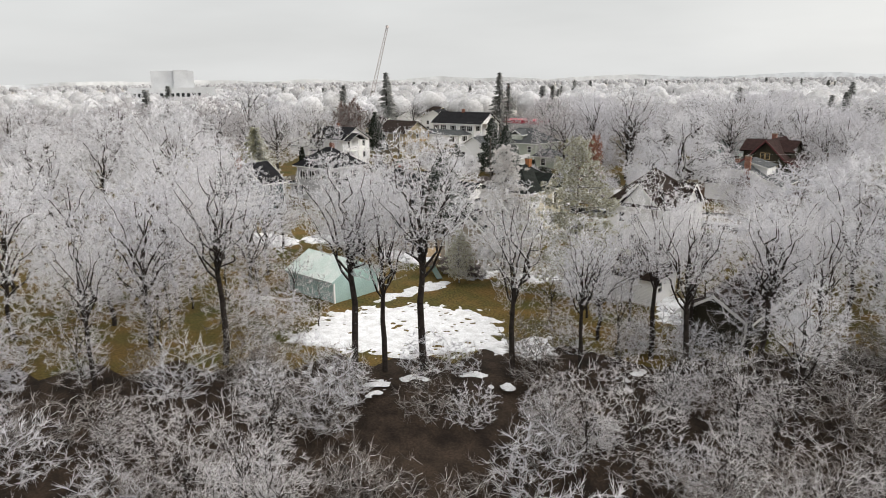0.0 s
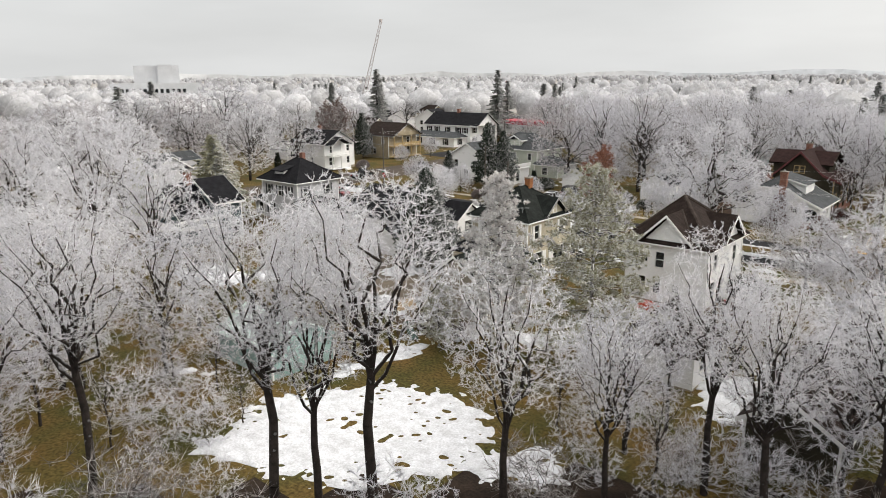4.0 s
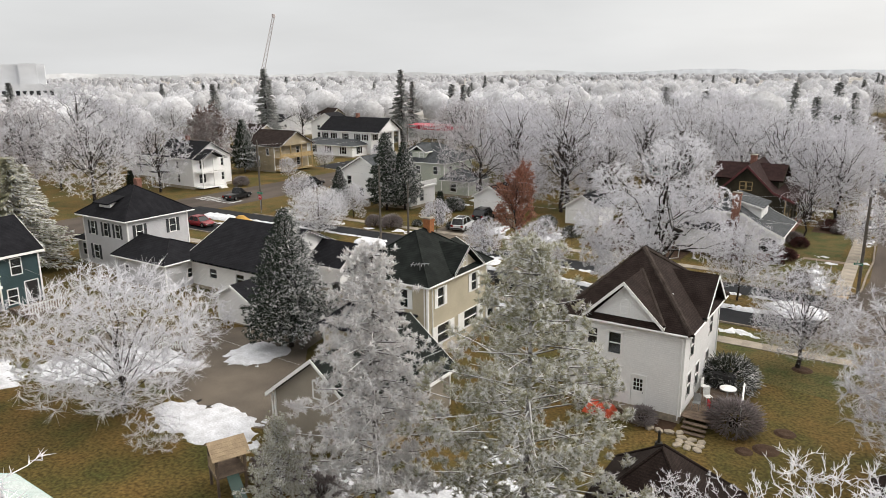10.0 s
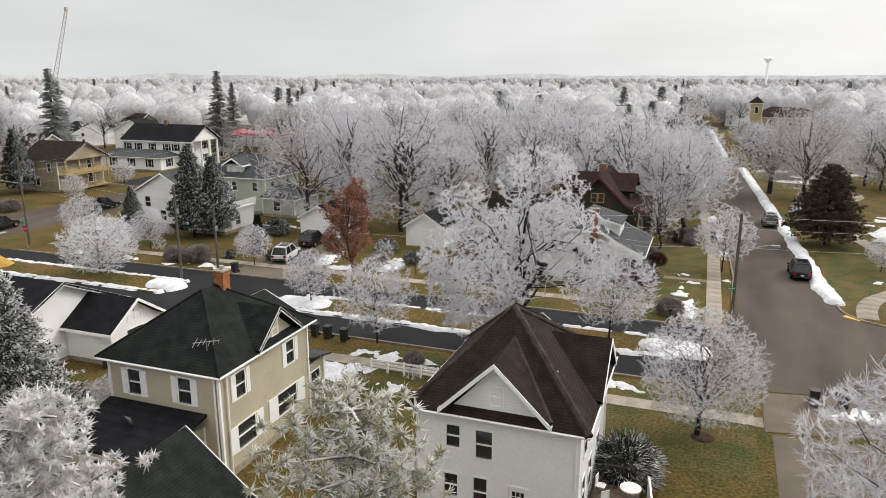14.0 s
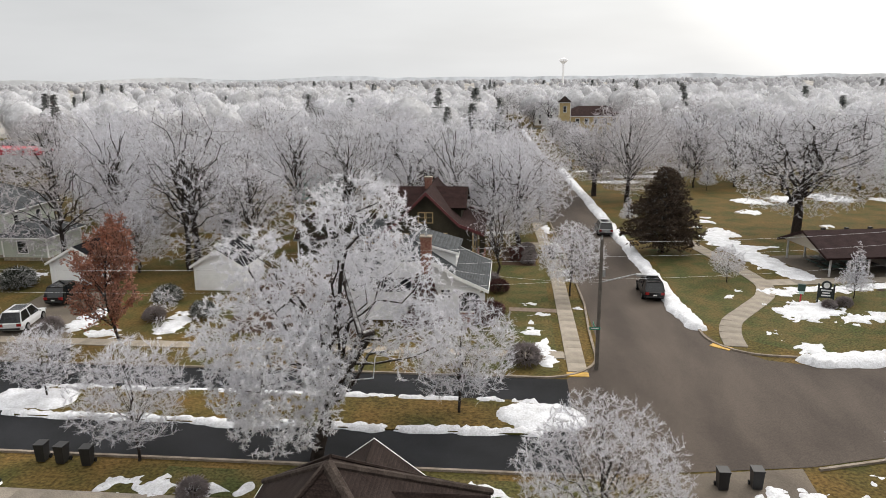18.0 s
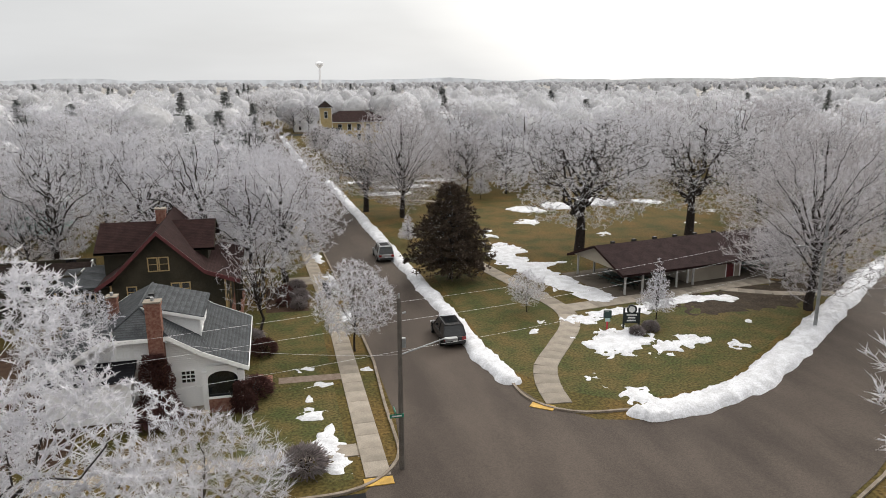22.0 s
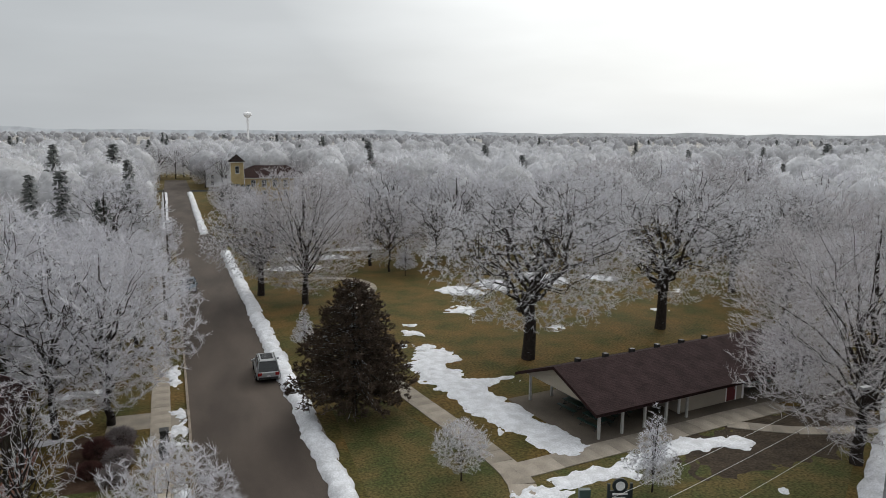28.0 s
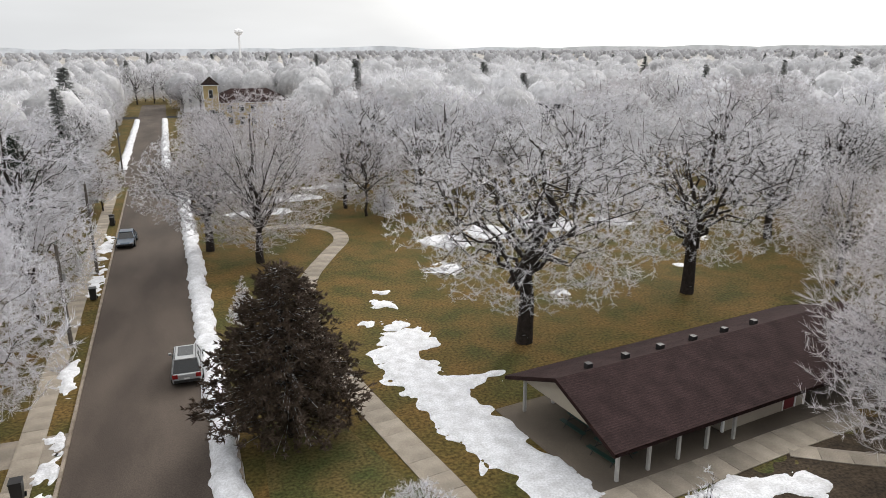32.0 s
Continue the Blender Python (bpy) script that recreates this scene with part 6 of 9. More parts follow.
        ra = min(max(1.7 * stem_r, 0.02), max(stem_r, nd[k, 3] * 0.6))
        rm = max(stem_r * 0.8, ra * 0.75)
        if one:
            stem.append((*o, *p, ra, stem_r * 0.5))
        else:
            stem.append((*o, *h, ra, rm))
            stem.append((*h, *p, rm, stem_r * 0.5))
        for u, rr in ((0.5, rm), (1.0, stem_r)):
            g = o.lerp(h, u * 2) if u <= 0.5 else h.lerp(p, u * 2 - 1)
            nd[have] = (*g, rr)
            have += 1
        dirn = way / ln
        for c in range(twiglets):
            u = rng.uniform(bare, 1.0)
            g = o.lerp(h, u * 2) if u <= 0.5 else h.lerp(p, u * 2 - 1)
            w = (dirn * 0.9 * (1 - puff) + Vector((rng.gauss(0, stray), rng.gauss(0, stray), rng.gauss(0.22 - droop, stray * 0.83)))).normalized()
            tw.append((*g, *(g + w * twig_len * rng.uniform(0.5, 1.3)), twig_r, 0.0))
    return wood, stem, tw


def frost_tree(name, label, parts_, bark, frost, group="", category="tree", sides=6, dark=None):
    """Trunk with limbs, thinner branches and their frosted twigs."""
    wood, stem, tw = parts_
    e = thing(name, label, category, group)
    v, f = spokes(wood, sides)
    t = new("trunk", raw_mesh("trunk", v, f, bark))
    t.parent = e
    v1, f1 = spokes(stem, 3)
    f1 = np.concatenate([f1[:, [0, 1, 2]], f1[:, [0, 2, 3]]])
    v2, f2 = spikes(tw)
    me = raw_mesh("crown", np.concatenate([v1, v2]), np.concatenate([f1, f2 + len(v1)]), frost)
    me.materials.append(dark or BRANCH)
    me.polygons.foreach_set("material_index", np.concatenate([np.ones(len(f1), np.int32), np.zeros(len(f2), np.int32)]))
    c = new("crown", me)
    c.parent = e
    return e


def kind(key, label, tall, mat, bark=BARK, group="frosted trees", name="tree", category="tree", sides=6, dark=None, **kw):
    proto(key, frost_tree(name, label, crown_tree(height=tall, **kw), bark, mat, group, category, sides, dark), tall)


kind("tall0", "tall leafless tree with hoar frost on fine twigs", 14, FROST, seed=11, r=0.22, rx=4.9, low=0.16, limbs=12, ends=900, twiglets=12, twig_r=0.017, twig_len=0.42, stray=0.4, gap=-0.3, shell=0.55, stem_r=0.013, dark=FROST, one=True)
kind("tall1", "tall open tree with dark limbs and frosted twigs", 14, FROST, seed=12, r=0.26, rx=5.2, low=0.22, limbs=12, ends=900, twiglets=11, twig_r=0.015, gap=-0.12, wob=0.2, twig_len=0.4, stray=0.4, limb_order=4, dark=BRANCH_DARK, one=True)
kind("tall2", "dense tree wrapped in thick white hoar frost", 14, FROST_WHITE, seed=13, r=0.2, rx=5.2, low=0.06, limbs=12, ends=900, twiglets=12, twig_r=0.022, gap=-0.3, droop=0.1, puff=0.3, stray=0.5, shell=0.6, twig_len=0.42, dark=FROST_WHITE, one=True)
kind("near0", "slender leafless tree with branches thick in white rime", 14, FROST_WHITE, seed=21, r=0.2, rx=3.35, low=0.5, limbs=12, ends=2500, twiglets=6, twig_r=0.0115, gap=-0.16, twig_len=0.19, wob=0.2, stray=0.5, stem_r=0.0115, limb_order=4, fork=0.44, reach=0.28, bare=0.1, dark=RIME)
kind("near1", "slender leafless tree with white rimed branches", 14, FROST_WHITE, seed=22, r=0.18, rx=3.1, low=0.44, limbs=11, ends=2100, twiglets=6, twig_r=0.0115, gap=-0.16, twig_len=0.19, wob=0.2, stray=0.5, stem_r=0.0115, limb_order=4, fork=0.4, reach=0.28, bare=0.1, dark=RIME)
kind("sapling", "young bank tree with thin frosted twigs", 8, FROST_WARM, seed=23, r=0.09, rx=2.6, low=0.08, limbs=10, ends=420, twiglets=6, twig_r=0.011, gap=-0.15, twig_len=0.36, stray=0.38, wob=0.16, limb_order=2, sides=4, one=True, dark=BRANCH)
kind("oak", "broad gnarled oak with dark limbs and frosted twigs", 15, FROST, group="park oaks", seed=31, limb_r=0.72, r=0.5, rx=8.6, low=0.18, limbs=18, ends=4400, twiglets=10, twig_r=0.0125, limb_order=6, gap=-0.12, wob=0.34, fork=0.3, twig_len=0.3, puff=0.2, stray=0.45, up=0.4, stem_r=0.012, dark=BRANCH, one=True, rime=False, clump=4.0, reach=0.3)
kind("maple", "dense rounded leafless maple covered in grey frost", 12, FROST, group="street maples", seed=41, r=0.25, rx=5.6, low=0.1, limbs=18, ends=3000, twiglets=10, twig_r=0.0115, gap=-0.5, fork=0.17, limb_order=4, limb_r=0.7, shell=0.55, stray=0.32, twig_len=0.42, stem_r=0.0095, dark=FROST_WARM, one=True)
kind("fan", "big upright leafless maple with warm grey frosted twigs", 14, FROST_WARM, group="park maples", seed=51, r=0.32, rx=6.6, low=0.08, limbs=22, ends=5200, twiglets=8, twig_r=0.0095, gap=-0.6, fork=0.17, wob=0.08, shell=0.4, stray=0.28, twig_len=0.42, up=2.0, limb_order=4, limb_r=0.55, stem_r=0.009, dark=BRANCH, one=True)
kind("small", "small round frosted street tree with thin trunk", 5.2, FROST, group="young street trees", seed=61, r=0.065, rx=2.4, low=0.18, limbs=14, ends=1100, twiglets=10, twig_r=0.0075, gap=-0.5, fork=0.22, twig_len=0.34, stray=0.3, wob=0.08, up=1.8, limb_r=0.7, stem_r=0.0075, dark=FROST_WARM, one=True)
kind("open", "open pale tree with level frosted branches", 8.5, FROST, group="young street trees", seed=64, r=0.11, rx=3.0, low=0.14, limbs=22, ends=420, twiglets=7, twig_r=0.011, gap=-0.05, fork=0.2, twig_len=0.26, wob=0.12, up=0.0, limb_order=2, dark=FROST_WARM)
kind("spread", "wide many-stemmed ornamental tree white with frost", 6, FROST_WHITE, seed=63, r=0.09, rx=3.7, low=0.04, limbs=24, ends=2000, twiglets=9, twig_r=0.0085, gap=-0.5, fork=0.1, twig_len=0.45, stray=0.24, wob=0.05, up=2.0, limb_r=0.7, stem_r=0.0085, dark=FROST_WHITE, one=True)
kind("great", "great spreading tree thick with white hoar frost", 14, FROST_WHITE, seed=77, limb_r=0.72, r=0.33, rx=7.3, low=0.04, limbs=21, ends=7600, twiglets=15, twig_r=0.017, limb_order=4, gap=-0.1, droop=0.1, wob=0.26, fork=0.2, shell=0.55, twig_len=0.2, puff=0.45, stray=0.5, bare=0.1, clump=5.5, stem_r=0.011, dark=FROST_WHITE, lean=1.4,
     blobs=[(2.5, 0, 11.6, 2.9, 2.3), (-1.4, -0.5, 6.0, 3.9, 3.8), (-2.4, 0.3, 10.0, 1.9, 1.5), (4.2, 0.5, 8.7, 2.6, 1.7), (5.0, 0, 6.2, 2.3, 2.2), (-0.8, -3.0, 5.0, 2.8, 3.0), (0.5, 3.2, 7.0, 3.0, 2.7)])
for k_, (sd, tone) in enumerate(((14, FROST), (15, FROST_WHITE), (16, FROST_WARM))):
    kind("mid%d" % k_, "rounded leafless town tree white with hoar frost", 13, tone, seed=sd, r=0.24, rx=6.0 + 0.4 * k_, low=0.08, limbs=14, ends=800, twiglets=9, twig_r=0.025, limb_order=3, gap=-0.7, twig_len=0.55, sides=4, stem_r=0.016, one=True, shell=0.72, stray=0.4, rime=False, dark=FROST_WARM)
kind("brush", "tangled leafless brush with light frost", 3.2, BRUSH, group="brush on the bank", name="shrub", category="shrub", seed=81, r=0.03, rx=1.9, low=0.0, limbs=8, ends=130, twiglets=5, twig_r=0.011, limb_order=1, gap=-0.3, fork=0.03, twig_len=0.55, stray=0.4, sides=3, wob=0.25, one=True)
kind("whitebrush", "leafless shrub white with hoar frost", 3.2, FROST, group="frosted shrubs", name="shrub", category="shrub", seed=82, r=0.03, rx=1.8, low=0.0, limbs=8, ends=170, twiglets=7, twig_r=0.012, limb_order=1, gap=-0.2, fork=0.03, twig_len=0.42, stray=0.4, sides=3, wob=0.25, one=True, dark=FROST)
kind("larch", "young pointed larch white with hoar frost", 5, FROST, group="young larches", seed=62, r=0.05, rx=1.7, low=0.15, limbs=26, ends=1100, twiglets=10, dark=FROST, twig_r=0.0075, limb_order=1, gap=-0.5, fork=0.15, twig_len=0.17, wob=0.05, up=0.0, stem_r=0.008, one=True,
     blobs=[(0, 0, 1.35, 1.55, 0.6), (0, 0, 2.0, 1.3, 0.7), (0, 0, 2.8, 0.95, 0.7), (0, 0, 3.6, 0.62, 0.7), (0, 0, 4.4, 0.32, 0.65)])


def ball_bush(seed, mat, flat=0.85):
    """A dense clipped bush of radius 1."""
    rng = random.Random(seed)
    seg, core = [], []
    for _ in range(1500):
        d = Vector((rng.gauss(0, 1), rng.gauss(0, 1), abs(rng.gauss(0, 1)) - 0.35)).normalized()
        d.z *= flat
        a = d * rng.uniform(0.6, 0.9) + Vector((0, 0, 0.45))
        b = d * rng.uniform(0.9, 1.06) + Vector((rng.gauss(0, 0.1), rng.gauss(0, 0.1), 0.45 + rng.gauss(0, 0.06)))
        seg.append((*a, *b, 0.024, 0.008))
    for k in range(14):
        t = k * 2.4
        core.append((0, 0, -0.05, 0.35 * math.cos(t), 0.35 * math.sin(t), 0.7, 0.04, 0.02))
    return core, seg


for key, mat, lab in (("ball", SHRUB, "clipped round bush dusted with frost"), ("hedge_ball", HEDGE, "dark rounded evergreen bush"), ("red_ball", SHRUB_RED, "dark red leafy garden shrub")):
    co_, sg = ball_bush(len(lab), mat)
    proto(key, tree("bush", lab, "bush", co_, sg, BARK, mat, "garden bushes"), 1.4)


def conifer(seed, height, width, needle, droop=0.25, rows=26, per=9, bare=0.08, size=0.4, tip=0.0, taper=0.8, uneven=0.15):
    """Spruce: whorls of boughs with side sprays of needles."""
    rng = random.Random(seed)
    wood = [(0, 0, -0.3, 0, 0, height * 0.5, height * 0.018, height * 0.012), (0, 0, height * 0.5, 0, 0, height, height * 0.012, 0.02)]
    sp = []
    for k in range(rows):
        t = bare + (1 - bare) * (k + 0.3 * rng.random()) / rows
        wave = rng.uniform(0.95 - uneven, 0.95 + uneven)
        reach = width * (1 - t) ** taper * wave + 0.12
        n = max(4, int(per * (1 - 0.5 * t)))
        for b in range(n):
            a = 6.2832 * (b + rng.random()) / n
            rr = reach * rng.uniform(0.85 - uneven, 1.0 + uneven)
            d = Vector((math.cos(a), math.sin(a), 0))
            p = Vector((0, 0, height * (t + rng.uniform(-0.5, 0.5) / rows)))
            steps = max(3, int(rr / (size * 0.75)) + 2)
            q = p
            for s in range(steps):
                u = (s + 1) / steps
                e = p + d * rr * u + Vector((0, 0, -droop * rr * u + tip * rr * u * u + rng.gauss(0, 0.05)))
                if s < steps - 1 and rr > 0.8:
                    wood.append((*q, *e, 0.03, 0.02))
                for side in (-1, 1, 0, 0.5, -0.5):
                    w = Vector((-d.y, d.x, 0)) * side * rng.uniform(0.6, 1.0) + d * rng.uniform(0.5, 0.9) + Vector((0, 0, rng.uniform(-0.5, 0.15)))
                    ln = size * rng.uniform(0.7, 1.3) * (0.6 + 0.6 * (1 - u))
                    sp.append((*q, *(q + w.normalized() * ln), 0.075 * size / 0.4, 0.0))
                q = e
    return wood, sp


def conifer_tree(name, label, wood, sp, needle, group="", bark=BARK):
    e = thing(name, label, "tree", group)
    v, f = spokes(wood, 5)
    t = new("trunk", raw_mesh("trunk", v, f, bark))
    t.parent = e
    v, f = spikes(sp)
    c = new("crown", raw_mesh("crown", v, f, needle))
    c.parent = e
    return e


for key, seed, hh, ww, nd, dr, rows, per, sz, lab in (
        ("far_spruce", 103, 20, 4.9, NEEDLE_FAR, 0.1, 26, 12, 0.9, "tall spruce greyed by frost"),
        ("blue_spruce", 104, 9, 4.2, NEEDLE_FROST, 0.05, 22, 13, 0.62, "broad grey-green conifer heavy with frost")):
    wd, sp = conifer(seed, hh, ww, nd, dr, rows, per, size=sz, uneven=0.2 if key == "far_spruce" else 0.18)
    if key == "far_spruce":
        wd = wd[:2]
    proto(key, conifer_tree("conifer", lab, wd, sp, nd, "conifers"), hh)


def shaggy_fir(seed, height, width, power=0.68, rows=54, droop=0.0, long=1.0):
    """A dense conifer of short boughs, drawn in at the foot; power shapes its outline from rounded to pointed."""
    rng = random.Random(seed)
    wood = [(0, 0, -0.3, 0.05, 0, height * 0.5, 0.2, 0.13), (0.05, 0, height * 0.5, 0, 0, height * 0.97, 0.13, 0.03)]
    sp = []
    for k in range(rows):
        t = 0.12 + 0.87 * k / (rows - 1)
        n = max(5, int(19 * (1 - 0.6 * t)))
        for b in range(n):
            a = 6.2832 * (b + rng.random()) / n
            lump = 1 + 0.3 * noise.noise(Vector((math.cos(a) * 1.6, math.sin(a) * 1.6, t * 5 + seed)))
            reach = width * min(1.0, 0.62 + 2.4 * (t - 0.12)) * max(0.06, 1.05 - t) ** power * lump * rng.uniform(0.78, 1.12)
            d = Vector((math.cos(a), math.sin(a), rng.uniform(-0.2, 0.3) - droop))
            p = Vector((0.03, 0, height * t))
            e = p + d * reach
            if b % 2 == 0:
                wood.append((*p, *e, 0.035, 0.012))
            for c in range(3 + int(reach * 3.2)):
                u = 1 - rng.random() ** 1.6 * 0.75
                o = p.lerp(e, u) + Vector((rng.gauss(0, 0.12), rng.gauss(0, 0.12), rng.gauss(0, 0.1)))
                for q in range(5):
                    w = (d * 0.7 + Vector((rng.gauss(0, 0.55), rng.gauss(0, 0.55), rng.gauss(0.25, 0.5)))).normalized()
                    sp.append((*o, *(o + w * rng.uniform(0.16, 0.4) * long), 0.05 * long, 0.0))
    return wood, sp


wd, sp = shaggy_fir(102, 10, 4.9)
proto("fir", conifer_tree("conifer", "dense dark brown-green fir dusted with frost", wd, sp, NEEDLE_DARK, "conifers"), 10)


def pine(seed, height, width):
    """A pine of open boughs that end in round tufts of long needles."""
    rng = random.Random(seed)
    wood = [(0, 0, -0.3, 0.1, 0, height * 0.45, 0.2, 0.14), (0.1, 0, height * 0.45, 0, 0.1, height * 0.97, 0.14, 0.03)]
    sp = []
    for k in range(27):
        t = 0.1 + 0.88 * k / 26
        for b in range(6):
            a = 6.2832 * (b + rng.random()) / 6
            reach = width * min(1.0, 1.75 * (1.03 - t)) * (0.72 + 0.28 * min(1, t / 0.3)) * rng.uniform(0.45, 1.2) + 0.25
            d = Vector((math.cos(a), math.sin(a), rng.uniform(-0.12, 0.35)))
            p = Vector((0.08, 0.03, height * t))
            e = p + d * reach
            wood.append((*p, *e, 0.045, 0.02))
            lumps = [p.lerp(e, u) + Vector((rng.gauss(0, 0.3), rng.gauss(0, 0.3), rng.gauss(0.08, 0.14))) for u in (0.4, 0.62, 0.84, 1.0)]
            for c in range(5 + int(reach * 6.0)):
                o = lumps[min(3, int(rng.random() ** 0.7 * 4))] + Vector((rng.gauss(0, 0.2), rng.gauss(0, 0.2), rng.gauss(0.02, 0.13)))
                for s in range(26):
                    w = Vector((rng.gauss(0, 1), rng.gauss(0, 1), rng.gauss(0.3, 0.8))).normalized()
                    sp.append((*o, *(o + w * rng.uniform(0.13, 0.29)), 0.027, 0.0))
    return wood, sp


wd, sp = pine(111, 14, 3.9)
proto("pine", conifer_tree("pine", "tall pine with frosted round needle tufts", wd, sp, NEEDLE_FROST, "tall pines", BARK_PALE), 14)
PALE_NEEDLE = material("white_frosted_needles", (0.90, 0.875, 0.865), 0.9, (0.76, 0.72, 0.70), 1.0, 8, 0, frost=0.5, frost_scale=1.1, island=0.2, thin=0.35)
wd, sp = pine(112, 13, 3.0)
proto("pale_pine", conifer_tree("pine", "pine almost white with thick hoar frost", wd, sp, PALE_NEEDLE, "tall pines", BARK_PALE), 13)


wd, sp = shaggy_fir(106, 11, 3.9, 0.95, 54, 0.1, 0.95)
proto("near_spruce", conifer_tree("conifer", "broad green spruce with frosted bough tips", wd, sp, NEEDLE, "conifers"), 11)
wd, sp = shaggy_fir(101, 12, 3.7, 0.85, 30, 0.05, 1.5)
proto("spruce", conifer_tree("conifer", "dark green spruce with frosted bough tips", wd, sp, NEEDLE, "conifers"), 12)


def leafy(seed, height, mat, width):
    """A small tree that still holds dry leaves."""
    rng = random.Random(seed)
    wd, tw = grow(seed, height, 0.12, [(24, 0.42, 45), (7, 0.5, 40)], 0.9, twig_r=0.02, crown_from=0.15)
    sp = []
    for s in tw:
        a, b = Vector(s[:3]), Vector(s[3:6])
        for k in range(12):
            o = a.lerp(b, rng.random()) + Vector((rng.gauss(0, 0.13), rng.gauss(0, 0.13), rng.gauss(0, 0.13)))
            w = Vector((rng.gauss(0, 1), rng.gauss(0, 1), rng.gauss(-0.3, 0.7))).normalized()
            sp.append((*o, *(o + w * 0.2), 0.06, 0.0))
    return wd + tw, sp


wd, sp = leafy(121, 8.2, RUSSET, 3)
proto("russet", conifer_tree("tree", "young oak holding russet dry leaves touched by frost", wd, sp, RUSSET), 8.6)
wd, sp = leafy(122, 8.2, COPPER, 3)
proto("copper", conifer_tree("tree", "broad copper-brown leafy tree dulled by frost", wd, sp, COPPER), 8.6)


def column(seed):
    rng = random.Random(seed)
    sp = []
    for k in range(1500):
        z = rng.uniform(0.1, 4.0)
        r = 0.55 * min(1, (4.3 - z) / 1.6) * min(1, 0.6 + z)
        a = rng.uniform(0, 6.2832)
        p = Vector((math.cos(a) * r * 0.7, math.sin(a) * r * 0.7, z))
        sp.append((*p, *(p + Vector((math.cos(a) * 0.22, math.sin(a) * 0.22, rng.uniform(0.1, 0.4)))), 0.07, 0.0))
    return [(0, 0, -0.1, 0, 0, 3.8, 0.09, 0.03)], sp


wd, sp = column(131)
proto("cedar", conifer_tree("cedar", "narrow dark columnar evergreen", wd, sp, HEDGE, "columnar evergreens"), 4.3)

